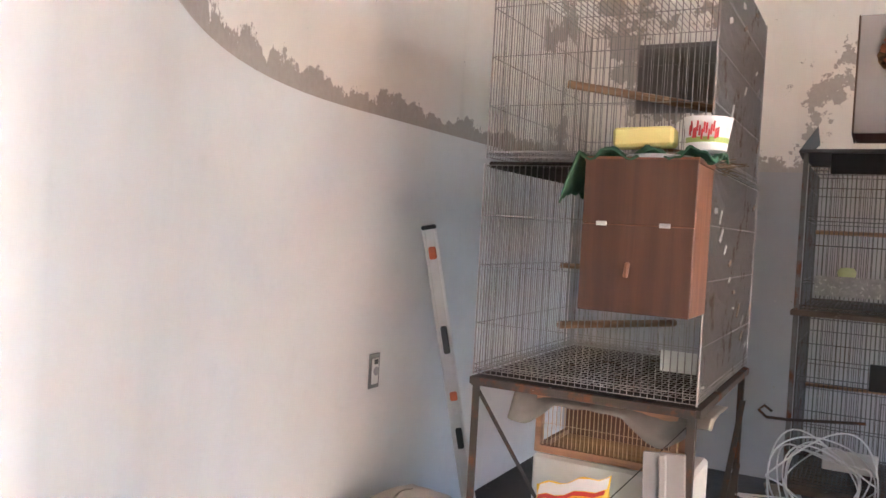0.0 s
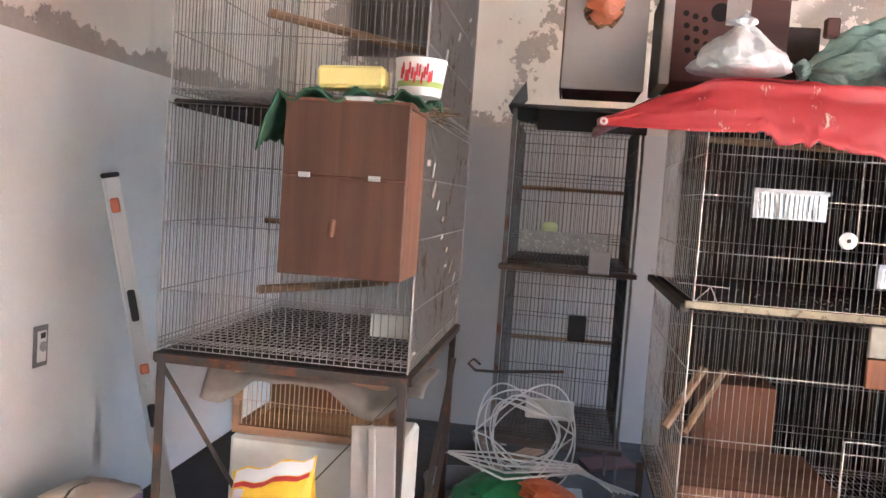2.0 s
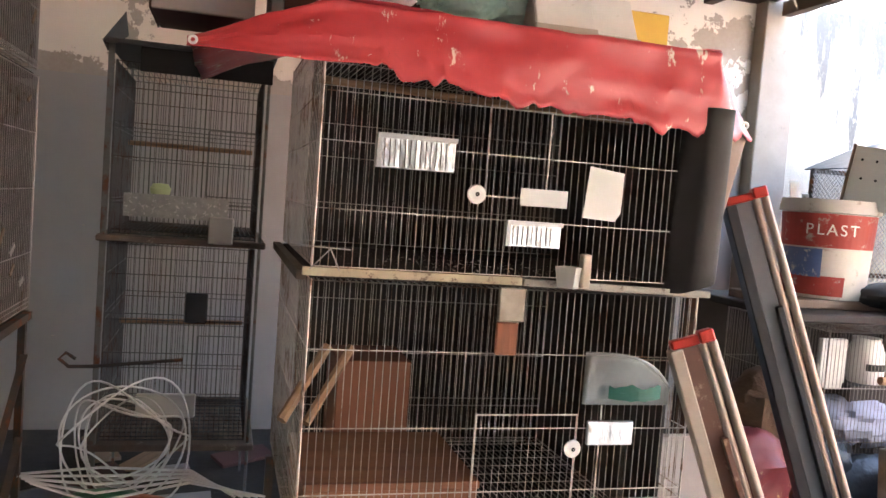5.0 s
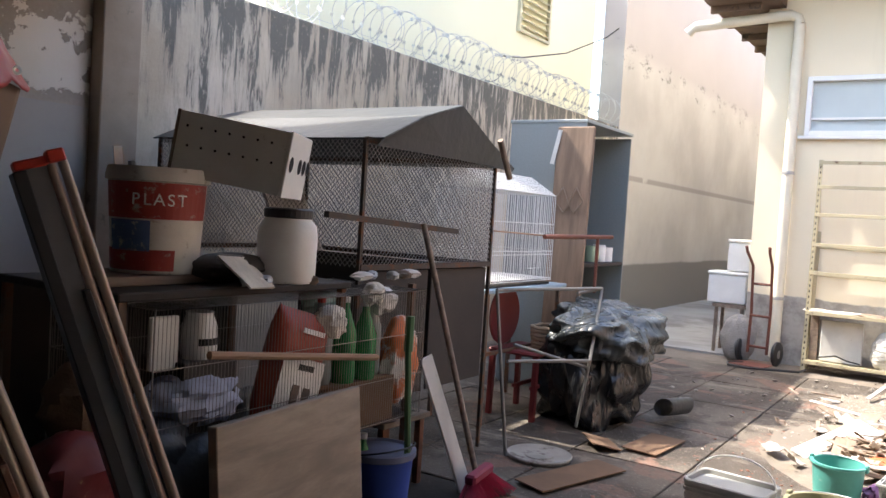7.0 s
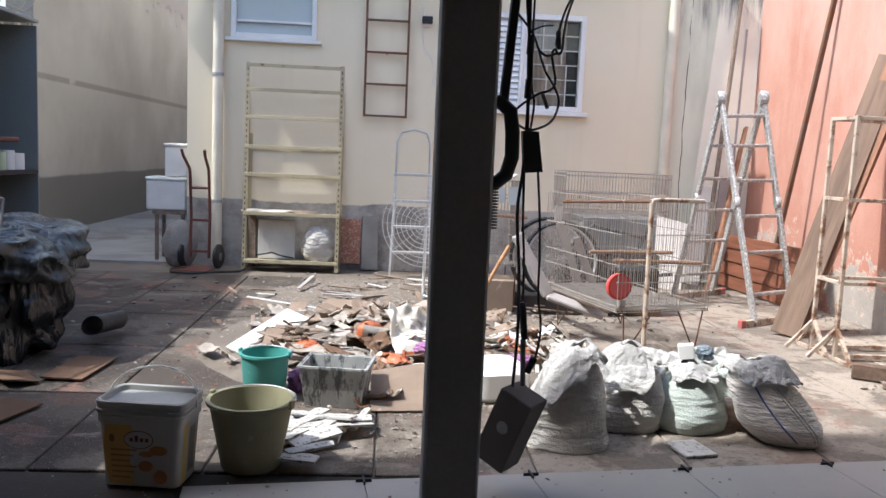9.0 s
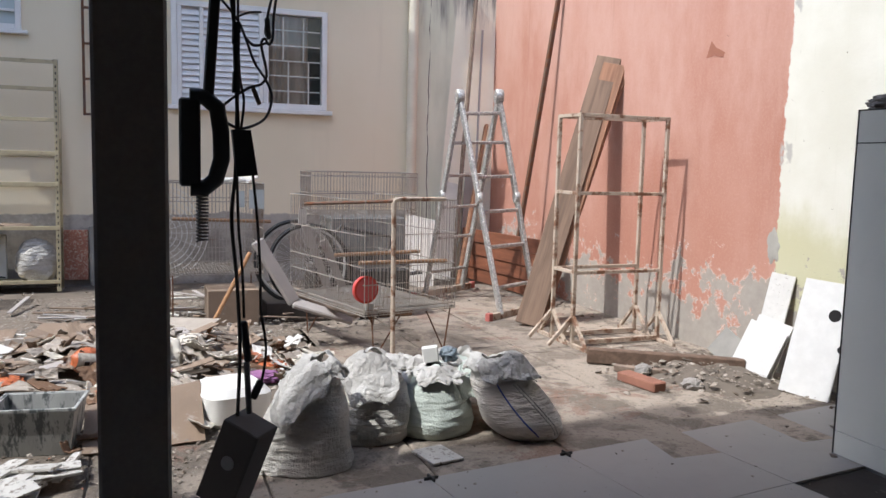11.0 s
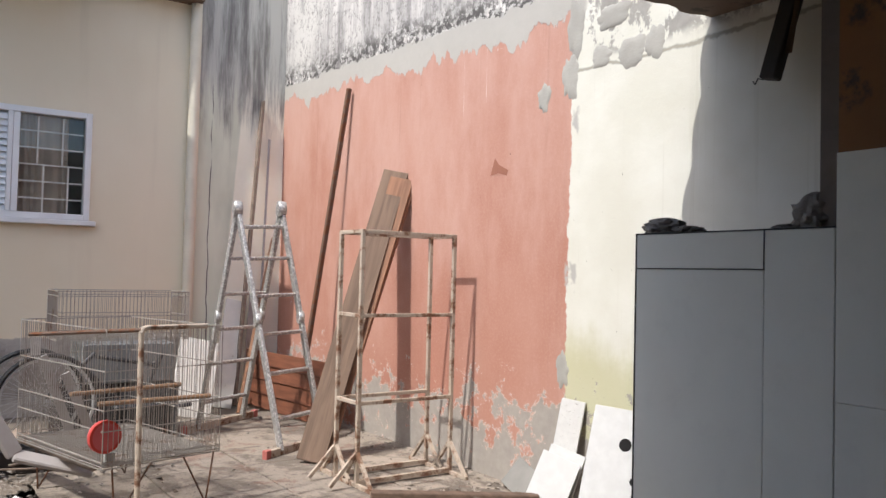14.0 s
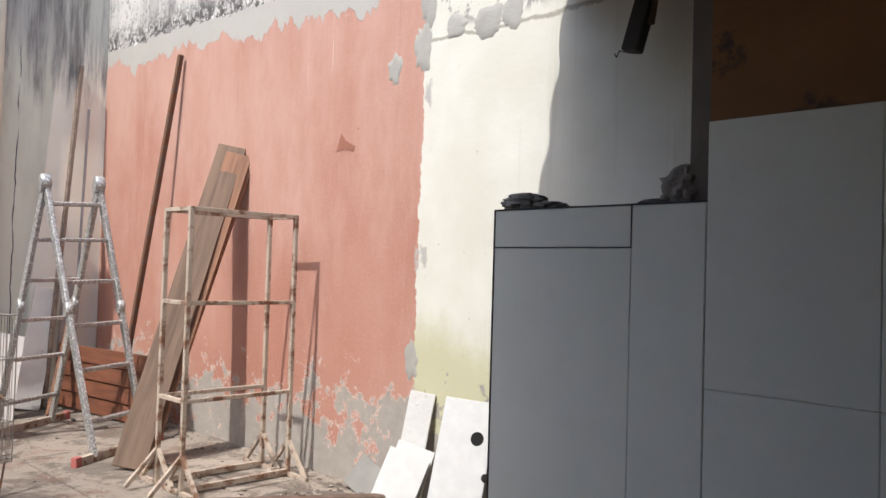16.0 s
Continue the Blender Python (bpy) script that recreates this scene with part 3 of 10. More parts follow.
solid("wall_west", west_strip(-0.03, 3.2, 0.0, 0.15), PEEL, "cream upper wall with flaking paint, bending inwards", "wall", kind=ST, smooth=True)
solid("wall_tiling_west", west_strip(-0.02, 1.655, 0.010, 0.009), TILE_WALL, "smooth white glazed tiling on the lower wall", "wall tiling", kind=ST, smooth=True)
# Same white tile as the west wall; shade behind the cages darkens its colour.
slab("wall_tiling_north", (-1.64, NORTH - 0.010, -0.02), (2.96, NORTH - 0.001, 1.655), glazed("shaded_wall_tile", (0.36, 0.35, 0.34), 0.4), "white glazed tiling on the lower wall, dirt and shade in its colour", "wall tiling")

# porch: south wall with a gap over a half-height wall
slab("wall_south_porch", (-1.2, -2.30, -0.03), (2.665, -2.15, 2.45), ORANGE_WALL, "stained orange-brown wall above grey tiles")
slab("half_wall", (2.665, -2.30, -0.03), (3.44, -2.15, 1.385), plain("tile_backing", (0.20, 0.20, 0.20), 0.9), "half-height wall clad in grey tiles", "wall")
for k, (x, w, h, sd) in enumerate(((3.37, 0.085, 0.040, 201), (3.26, 0.055, 0.018, 202), (2.765, 0.06, 0.075, 203), (2.85, 0.05, 0.012, 204))):
    solid("mortar_lump", lumpy(w, 0.05, h, sd, 0, 34, 22, 0.42, 3.2), MORTAR, "rough lump of dried grey mortar on the half wall", "mortar", pose(x, -2.20, 1.404 + 0.55 * h), group="mortar lumps", smooth=True)
solid("mortar_bed", Geo().grid(lambda u, v: (2.74 + 0.70 * u, -2.29 + 0.13 * v, 1.387 + 0.022 * max(0.0, 0.3 + fbm(u * 14, v * 4, 2))), 70, 8), MORTAR, "thin bed of spilt mortar on the half wall", "mortar", kind="stuff", smooth=True)
slab("door_jamb", (2.665, -2.28, 1.395), (2.735, -2.17, 2.45), plain("raw_jamb", (0.22, 0.19, 0.17), 0.9, amount=0.6), "rough grey-brown edge of the wall opening", "trim")
slab("wall_back", (-1.2, -2.6, -0.03), (-0.62, -2.15, 2.6), PEEL, "plain cream wall at the back of the porch")
slab("roof_raised", (-2.2, -2.95, 3.06), (1.75, NORTH - 0.002, 3.12), ROOF_DARK, "dark raised porch roof by the west wall", "roof")
# Added light stop between the two roof heights; the porch has no such board.
slab("roof_fascia", (1.72, -2.89, 2.532), (1.75, NORTH - 0.003, 3.059), ROOF_DARK, "added dark board that keeps light out at the roof step", "fascia")
EDGE = [(-2.89, 3.72), (-2.2, 3.735), (-0.6, 3.71), (0.58, 3.60), (2.46, 3.30), (NORTH - 0.002, 3.02)]


def roof_edge(y):
    """The yard side of the low roof, a little wavy from its tiles."""
    for (a, p), (b, q) in zip(EDGE, EDGE[1:]):
        if a <= y <= b:
            return p + (q - p) * (y - a) / (b - a) + 0.016 * math.sin(y * 27) + 0.012 * fbm(y * 5, 0.2, 0.7)
    return EDGE[0][1]


g = Geo()
N_ = 130
for z in (2.45, 2.53):
    for k in range(N_):
        y = EDGE[0][0] + (EDGE[-1][0] - EDGE[0][0]) * k / (N_ - 1)
        g.v += [(1.75, y, z), (roof_edge(y), y, z)]
for k in range(N_ - 1):
    a, b = 2 * k, 2 * N_ + 2 * k
    g.f += [(a, a + 1, a + 3, a + 2), (b, b + 1, b + 3, b + 2), (a + 1, a + 3, b + 3, b + 1), (a, a + 2, b + 2, b)]
g.f += [(0, 1, 2 * N_ + 1, 2 * N_), (2 * N_ - 2, 2 * N_ - 1, 4 * N_ - 1, 4 * N_ - 2)]
solid("roof", g, ROOF_DARK, "dark underside of the low tiled porch roof", "roof", kind=ST)
for k, x in enumerate((2.05, 2.55, 3.05)):
    solid("rafter", Geo().box((x, -2.88, 2.37), (x + 0.06, NORTH - 0.12, 2.449), 0.004), ROOF_DARK, "dark wooden rafter under the porch roof", "rafter", kind=ST)

# yard: south boundary wall
solid("wall_south_yard", Geo().box((-1.2, SOUTH_Y - 0.16, -0.03), (HOUSE_X + 0.16, SOUTH_Y, 4.6)), SOUTH, "boundary wall painted brick red and cream, streaked grey on top", "wall", kind=ST)

def wall_patch(name, x, z, w, h, seed, material, label):
    """An uneven dab spread on the south boundary wall."""
    g = Geo()
    n = 40
    for ring, y in ((1.0, 0.0005), (0.93, 0.0030), (0.5, 0.0045)):
        for i in range(n):
            a = 2 * math.pi * i / n
            r = ring * (1 + 0.38 * fbm(math.cos(a) * 1.5 + seed, math.sin(a) * 1.5, ring * 0.2, 4))
            g.v.append((x + w * r * math.cos(a), SOUTH_Y + y, z + h * r * math.sin(a)))
    g.v.append((x, SOUTH_Y + 0.0045, z))
    for k in range(2):
        g.f += [(k * n + i, k * n + (i + 1) % n, (k + 1) * n + (i + 1) % n, (k + 1) * n + i) for i in range(n)]
    g.f += [(2 * n + i, 2 * n + (i + 1) % n, 3 * n) for i in range(n)]
    return part(name, g, material, bpy.data.objects["wall_south_yard"], label, True)


WET_MORTAR = plain("fresh_mortar", (0.40, 0.385, 0.345), 0.9, amount=0.35, scale=5, grain=70, bump=0.4)
for k, (x, z, w, h) in enumerate(((4.43, 2.42, 0.075, 0.055), (4.205, 2.40, 0.10, 0.085), (4.055, 2.42, 0.07, 0.09), (4.66, 2.35, 0.07, 0.13), (4.88, 2.27, 0.055, 0.09), (4.62, 2.62, 0.07, 0.15), (4.68, 0.72, 0.05, 0.10), (4.35, 2.62, 0.12, 0.07))):
    wall_patch("mortar_patch", x, z, w, h, 3.1 * k, WET_MORTAR, "dab of grey mortar")
part("paint_scar", Geo().add([(5.335, SOUTH_Y + 0.002, 1.972), (5.29, SOUTH_Y + 0.002, 1.925), (5.20, SOUTH_Y + 0.002, 1.885), (5.215, SOUTH_Y + 0.002, 1.853), (5.30, SOUTH_Y + 0.002, 1.876), (5.378, SOUTH_Y + 0.002, 1.866)], [(0, 1, 2, 3, 4, 5)]), plain("darker_red_scar", (0.34, 0.145, 0.095), 0.9, amount=0.4), bpy.data.objects["wall_south_yard"], "darker red torn patch of paint")

# neighbour behind the boundary wall, alley wall
nb_b = thing("neighbour_building", "pale yellow building wall behind the razor wire", "building", pose(0, 0, 0))
g = Geo().box((4.6, NORTH + 0.45, 0.0), (10.40, NORTH + 0.8, 4.6))
part("wall", g, YELLOW_WALL, nb_b)
vf = part("vent", Geo().box((8.30, NORTH + 0.41, 3.28), (9.05, NORTH + 0.448, 3.31)).box((8.30, NORTH + 0.41, 4.0), (9.05, NORTH + 0.448, 4.03)).box((8.30, NORTH + 0.41, 3.31), (8.34, NORTH + 0.448, 4.0)).box((9.01, NORTH + 0.41, 3.31), (9.05, NORTH + 0.448, 4.0)), plain("vent_cream", (0.55, 0.52, 0.38), 0.6), nb_b, "louvred vent frame")
for i in range(9):
    part("slat", Geo().bar((8.34, NORTH + 0.42, 3.35 + 0.075 * i), (9.01, NORTH + 0.42, 3.35 + 0.075 * i), 0.06, 0.012, (0, -0.5, 1)), vf.data.materials[0], vf)
solid("wall_alley", Geo().box((10.35, NORTH, -0.03), (30.0, NORTH + 0.3, 5.2)), ALLEY, "tall grey alley wall with a darker base", "wall", kind=ST)
slab("wall_alley_end", (28.0, 2.5, -0.03), (28.3, NORTH, 5.2), ALLEY, "grey wall closing the alley")

# house
WIN = [(1.45, 2.255, 2.175, 2.73), (-1.15, 0.26, 1.62, 2.54)]
g = Geo()
ys = [-2.03, -1.15, 0.26, 1.45, 2.255, 2.66]
zs = [-0.03, 1.62, 2.175, 2.54, 2.73, 5.2]
for a, b in zip(ys, ys[1:]):
    for c, d in zip(zs, zs[1:]):
        if any(y0 <= a and b <= y1 and z0 <= c and d <= z1 for y0, y1, z0, z1 in WIN):
            continue
        g.box((HOUSE_X, a, c), (HOUSE_X + 0.16, b, d))
bm = bmesh.new()
me = g.mesh("house_wall")
bm.from_mesh(me)
bmesh.ops.remove_doubles(bm, verts=bm.verts, dist=0.0005)
seen = {}
for f in bm.faces:
    seen.setdefault(tuple(sorted(v.index for v in f.verts)), []).append(f)
bmesh.ops.delete(bm, geom=[f for fs in seen.values() if len(fs) > 1 for f in fs], context="FACES_ONLY")
bm.to_mesh(me)
bm.free()
solid("wall_house", me, FACADE, "beige house wall with a raw grey cement base", "wall", kind=ST)
slab("wall_house_side", (HOUSE_X + 0.16, 2.50, -0.03), (28.0, 2.66, 5.2), FACADE, "beige house wall along the alley")
slab("wall_house_south", (HOUSE_X + 0.16, -2.03, -0.03), (16.0, -1.87, 5.2), FACADE, "beige house wall on the plot's edge")
slab("wall_east_corner", (HOUSE_X, SOUTH_Y, -0.03), (HOUSE_X + 0.15, -2.03, 4.6), CORNER, "rendered wall between house and boundary, house shade painted grey beside sunlit white")
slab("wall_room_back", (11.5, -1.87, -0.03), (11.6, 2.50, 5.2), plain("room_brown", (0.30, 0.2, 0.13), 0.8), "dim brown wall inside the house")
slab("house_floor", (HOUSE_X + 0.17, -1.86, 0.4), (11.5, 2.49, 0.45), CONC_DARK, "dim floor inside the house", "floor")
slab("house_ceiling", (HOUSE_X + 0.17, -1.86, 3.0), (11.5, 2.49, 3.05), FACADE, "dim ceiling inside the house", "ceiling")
# Alley eave, stretched past the house corner to block sun on the facade.
slab("eave", (8.25, 2.50, 3.40), (28.0, 3.15, 3.48), ROOF_DARK, "dark underside of the house eave along the alley", "eave")
for k in range(16):
    solid("eave_rafter", Geo().box((8.45 + 0.62 * k, 2.67, 3.33), (8.50 + 0.62 * k, 3.14, 3.399), 0.003), ROOF_DARK, "dark rafter end under the eave along the alley", "rafter", kind=ST)
# Two unseen eaves, added only to keep grazing sun off the facade.
slab("eave_corner", (8.56, -2.03, 3.66), (HOUSE_X - 0.002, -1.05, 3.74), ROOF_DARK, "unseen narrow eave added to shade the house wall", "eave")
slab("eave_front", (8.02, -1.05, 3.66), (HOUSE_X - 0.002, 2.80, 3.74), ROOF_DARK, "unseen eave over the yard, added to shade the house wall", "eave")
dp = thing("downpipe", "cream plastic rainwater pipe on the house corner", "downpipe", pose(8.69, 2.36, 0))
part("pipe", Geo().tube((0, 0, 0.05), (0, 0, 3.22), 0.05, 14), WHITE_PVC, dp, smooth=True)
part("elbow", Geo().pipe([(0, 0, 3.22), (0, 0.02, 3.28), (-0.02, 0.08, 3.31), (-0.12, 0.95, 3.24), (-0.12, 1.02, 3.18)], 0.05, 12), WHITE_PVC, dp, smooth=True)
for z in (0.6, 1.8):
    part("clamp", Geo().lathe([(0.051, z), (0.055, z), (0.055, z + 0.03), (0.051, z + 0.03)], 14), STEEL_GREY, dp)
dp2 = thing("downpipe", "cream plastic rainwater pipe beside the passage", "downpipe", pose(8.70, -2.0, 0))
part("pipe", Geo().tube((0, 0, 0.02), (0, 0, 5.0), 0.05, 14), WHITE_PVC, dp2, smooth=True)

GLASS = glassy("window_glass", (0.75, 0.82, 0.82), 0.04)
FROST = Mat("frosted_glass", 0.35)
FROST.color(FROST.mix(FROST.noise(3, 4), (0.40, 0.46, 0.47), (0.55, 0.60, 0.60)))
FROST = FROST.mat
BLIND = plain("grey_louvre", (0.80, 0.81, 0.82), 0.45, amount=0.1)


def window_frame(y0, y1, z0, z1, w=0.045, proud=0.03):
    g = Geo()
    x0, x1 = HOUSE_X - proud, HOUSE_X + 0.07
    g.box((x0, y0, z0), (x1, y0 + w, z1), 0.004).box((x0, y1 - w, z0), (x1, y1, z1), 0.004)
    g.box((x0, y0 + w, z0), (x1, y1 - w, z0 + w), 0.004).box((x0, y0 + w, z1 - w), (x1, y1 - w, z1), 0.004)
    return g


w1 = thing("window_1", "small white-framed frosted window high on the house", "window", kind=ST)
y0, y1, z0, z1 = WIN[0]
part("window_frame", window_frame(y0, y1, z0, z1), WHITE_FRAME, w1)
part("window_sill", Geo().box((HOUSE_X - 0.05, y0 - 0.05, z0 - 0.035), (HOUSE_X - 0.002, y1 + 0.05, z0 - 0.002), 0.005), WHITE_FRAME, w1)
part("pane", Geo().box((HOUSE_X + 0.03, y0 + 0.045, z0 + 0.045), (HOUSE_X + 0.036, y1 - 0.045, z1 - 0.045)), FROST, w1)
part("sash", Geo().box((HOUSE_X - 0.005, y0 + 0.048, z0 + 0.15), (HOUSE_X + 0.02, y1 - 0.048, z0 + 0.17)), WHITE_FRAME, w1)

w2 = thing("window_2", "white sliding window with louvred shutter and inner bars", "window", kind=ST)
y0, y1, z0, z1 = WIN[1]
part("window_frame", window_frame(y0, y1, z0, z1, 0.05), WHITE_FRAME, w2)
part("window_sill", Geo().box((HOUSE_X - 0.06, y0 - 0.05, z0 - 0.045), (HOUSE_X - 0.002, y1 + 0.04, z0 - 0.002), 0.006), WHITE_FRAME, w2)
part("mullion", Geo().box((HOUSE_X - 0.02, -0.60, z0 + 0.05), (HOUSE_X + 0.05, -0.55, z1 - 0.05), 0.004), WHITE_FRAME, w2)
part("shutter_back", Geo().box((HOUSE_X + 0.032, -0.55, z0 + 0.05), (HOUSE_X + 0.04, y1 - 0.05, z1 - 0.05)), BLIND, w2)
for y in (-0.53, 0.0, 0.19):
    part("stile", Geo().box((HOUSE_X - 0.028, y - 0.018, z0 + 0.05), (HOUSE_X + 0.03, y + 0.018, z1 - 0.05), 0.004), WHITE_FRAME, w2)
for i in range(15):
    z = z0 + 0.075 + i * (z1 - z0 - 0.12) / 15
    part("slat", Geo().bar((HOUSE_X + 0.0, -0.55, z), (HOUSE_X + 0.0, y1 - 0.05, z), 0.056, 0.006, (-1, 0, 0.55)), BLIND, w2)
pane = part("pane", Geo().box((HOUSE_X + 0.03, y0 + 0.05, z0 + 0.05), (HOUSE_X + 0.036, -0.60, z1 - 0.05)), GLASS, w2)
pane.visible_shadow = False
IRON = plain("cream_iron", (0.72, 0.69, 0.62), 0.5)
for i in range(5):
    z = z0 + 0.17 + i * 0.14
    part("grille_bar", Geo().bar((HOUSE_X + 0.018, y0 + 0.05, z), (HOUSE_X + 0.018, -0.60, z), 0.008, 0.010), IRON, w2)
for i, y in enumerate((y0 + 0.17, y0 + 0.36)):
    for z in (z0 + 0.05, z0 + 0.45):
        part("grille_bar", Geo().bar((HOUSE_X + 0.018, y + 0.05 * (z > z0 + 0.2), z), (HOUSE_X + 0.018, y + 0.05 * (z > z0 + 0.2), z + 0.4), 0.008, 0.012, (0, 1, 0)), IRON, w2)
# Added dark panel whose colour stands for the unlit room behind the glass.
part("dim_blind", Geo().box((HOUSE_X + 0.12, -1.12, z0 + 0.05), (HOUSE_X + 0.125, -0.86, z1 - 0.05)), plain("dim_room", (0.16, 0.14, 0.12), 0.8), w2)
part("curtain", Geo().grid(lambda u, v: (HOUSE_X + 0.065 + 0.010 * math.sin(u * 34 + 2 * math.sin(u * 9)), -0.98 + 0.40 * u, z0 + 0.02 + 0.88 * v), 60, 4), plain("pink_curtain", (0.72, 0.52, 0.40), 0.9), w2, "dull pink curtain", True)

# razor wire on the boundary wall
rw = thing("razor_wire", "coiled galvanised razor wire along the boundary wall top", "razor wire", pose(0, NORTH + 0.07, 2.66))
pts = []
for i in range(58 * 20):
    a = 2 * math.pi * i / 20
    r = 0.165 + 0.02 * math.sin(i * 0.037)
    pts.append((3.55 + 6.75 * i / (58 * 20) + 0.05 * math.sin(a * 0.5), r * math.cos(a), r * math.sin(a) + 0.01 * math.sin(i * 0.011)))
WIRE_BRIGHT = plain("bright_galvanised_wire", (0.55, 0.55, 0.53), 0.35, 0.8, amount=0.3)
part("coil", Geo().pipe(pts, 0.0028, 4), WIRE_BRIGHT, rw)
g = Geo()
for i in range(0, len(pts) - 1, 4):
    p, q = Vector(pts[i]), Vector(pts[i + 1])
    d = (q - p).normalized()
    o = Vector((1, 0, 0)).cross(d).normalized()
    g.add([p - d * 0.016 + o * 0.014, p - d * 0.004, p + d * 0.016 + o * 0.014, p + d * 0.016 - o * 0.014, p + d * 0.004, p - d * 0.016 - o * 0.014], [(0, 1, 4, 2), (3, 4, 1, 5)])
part("barb", g, WIRE_BRIGHT, rw)["kind"] = "stuff"
part("strand", Geo().tube((3.55, 0, -0.12), (10.3, 0, -0.12), 0.002, 4), WIRE_BRIGHT, rw)

# porch post
po = thing("porch_post", "dark grey painted square steel post", "post", pose(2.56, 0.55, 0))
part("shaft", Geo().box((-0.062, -0.062, 0.0), (0.062, 0.062, 2.45), 0.006), DARK_STEEL, po)

# ---- materials for the things ----
WIRE = rusty("dull_cage_wire", (0.30, 0.275, 0.255), rust=(0.15, 0.10, 0.07), lo=0.54, metal=0.45, rough=0.5, scale=9)
WIRE_DARK = rusty("dark_cage_wire", (0.10, 0.095, 0.09), rust=(0.09, 0.05, 0.03), lo=0.5, metal=0.3, scale=9)
WIRE_WHITE = plain("white_coated_wire", (0.72, 0.73, 0.72), 0.4, amount=0.25)
WIRE_PALE = rusty("weathered_wire", (0.52, 0.48, 0.43), rust=(0.20, 0.11, 0.07), lo=0.5, metal=0.35, scale=7)
ANGLE = rusty("old_angle_iron", (0.075, 0.06, 0.05), lo=0.5, metal=0.2, rough=0.7)
GRIME_TRAY = plain("droppings_tray", (0.045, 0.038, 0.032), 0.95, spot=((0.20, 0.18, 0.155), 0.60), amount=0.7, scale=9, bump=0.7, depth=0.01)
PERCH = wood("perch_wood", (0.34, 0.21, 0.125), 0)
LAMINATE = wood("brown_laminate", (0.105, 0.046, 0.025), 2, 0.42)
LAM_EDGE = wood("laminate_side", (0.26, 0.115, 0.065), 2, 0.5)
CHROME = plain("zinc_hinge", (0.65, 0.65, 0.64), 0.35, 0.6, amount=0.3)
YELLOW_FOAM = plain("yellow_foam", (0.80, 0.70, 0.27), 0.9, amount=0.15, grain=140, bump=0.3)
GREEN_CLOTH = plain("green_cloth", (0.055, 0.135, 0.075), 0.9, amount=0.5, grain=200, bump=0.3)
WHITE_PLASTIC = plain("white_plastic", (0.76, 0.75, 0.72), 0.45, amount=0.2, spot=((0.45, 0.40, 0.33), 0.68))
RED_INK = plain("red_ink", (0.50, 0.035, 0.04), 0.5, amount=0.1, bump=0)
PINE = wood("pine_strip", (0.50, 0.28, 0.14), 0, 0.6)
CARD = plain("brown_cardboard", (0.25, 0.185, 0.135), 0.9, amount=0.4, scale=5, bump=0.2, spot=((0.33, 0.285, 0.24), 0.58))
RED_TARP = Mat("red_tarpaulin", 0.42, 0.0, 0.5)
_n = RED_TARP.noise(2.5, 5, seed=1)
_d = RED_TARP.math("MULTIPLY", RED_TARP.step(RED_TARP.noise(20, 6, (1.0, 1.0, 0.45), 0.72, seed=2), 0.58, 0.62), RED_TARP.step(RED_TARP.noise(3.0, 3, seed=3), 0.36, 0.50))
RED_TARP.color(RED_TARP.mix(_d, RED_TARP.mix(RED_TARP.step(_n, 0.3, 0.7), (0.38, 0.026, 0.032), (0.50, 0.065, 0.070)), (0.62, 0.50, 0.42)))
RED_TARP.bump(RED_TARP.math("ADD", RED_TARP.noise(9, 4), _d), 0.25, 0.006)
RED_TARP = RED_TARP.mat
TARP_BACK = plain("tarp_underside", (0.04, 0.034, 0.03), 0.7, amount=0.4)
BAG_WHITE = sheet_plastic("white_carrier_bag", (0.86, 0.86, 0.88), 0.05)
BAG_GREEN = sheet_plastic("green_carrier_bag", (0.38, 0.56, 0.48), 0.05, 0.25)
BAG_BLACK = plain("black_bin_bag", (0.022, 0.023, 0.025), 0.42, amount=0.4, scale=14, grain=25, bump=0.4, depth=0.01, spec=0.45)
WHITE_BOARD = plain("dirty_white_board", (0.70, 0.68, 0.63), 0.6, spot=((0.30, 0.24, 0.17), 0.64), amount=0.3)
GREY_BOARD = plain("grey_painted_ply", (0.40, 0.365, 0.34), 0.7, spot=((0.20, 0.15, 0.11), 0.72), amount=0.3, scale=4)
MAROON = plain("maroon_painted_wood", (0.10, 0.042, 0.035), 0.65, amount=0.5, scale=5)
HOLE_DARK = plain("dark_hole", (0.012, 0.01, 0.01), 0.9, bump=0)
ORANGE_BAG = sheet_plastic("orange_plastic", (0.52, 0.15, 0.06), 0.1)
ALU = plain("aluminium", (0.58, 0.57, 0.55), 0.35, 0.45, amount=0.25, scale=9, spot=((0.42, 0.41, 0.39), 0.66))
DARK_RUBBER = plain("black_plastic", (0.02, 0.02, 0.021), 0.5, amount=0.3)
RED_PAINT = plain("red_plastic", (0.52, 0.045, 0.03), 0.45, amount=0.2)
CEMENT_BAG = plain("paper_sack_beige", (0.56, 0.48, 0.40), 0.85, amount=0.3)
PURPLE = plain("purple_print", (0.28, 0.12, 0.26), 0.7, amount=0.2)
YELLOW_PACK = plain("yellow_packet", (0.80, 0.50, 0.03), 0.35, amount=0.15, bump=0.3, scale=20)
WHITE_WIRE = plain("white_cable", (0.72, 0.71, 0.68), 0.5, amount=0.15)


def wires(g, p, du, nu, dv, r=0.0011, n=3):
    """nu straight wires from p, one step du apart, each of the length dv."""
    p, du, dv = Vector(p), Vector(du), Vector(dv)
    for i in range(nu):
        a = p + du * i
        g.tube(a, a + dv, r, n, caps=False)
    return g


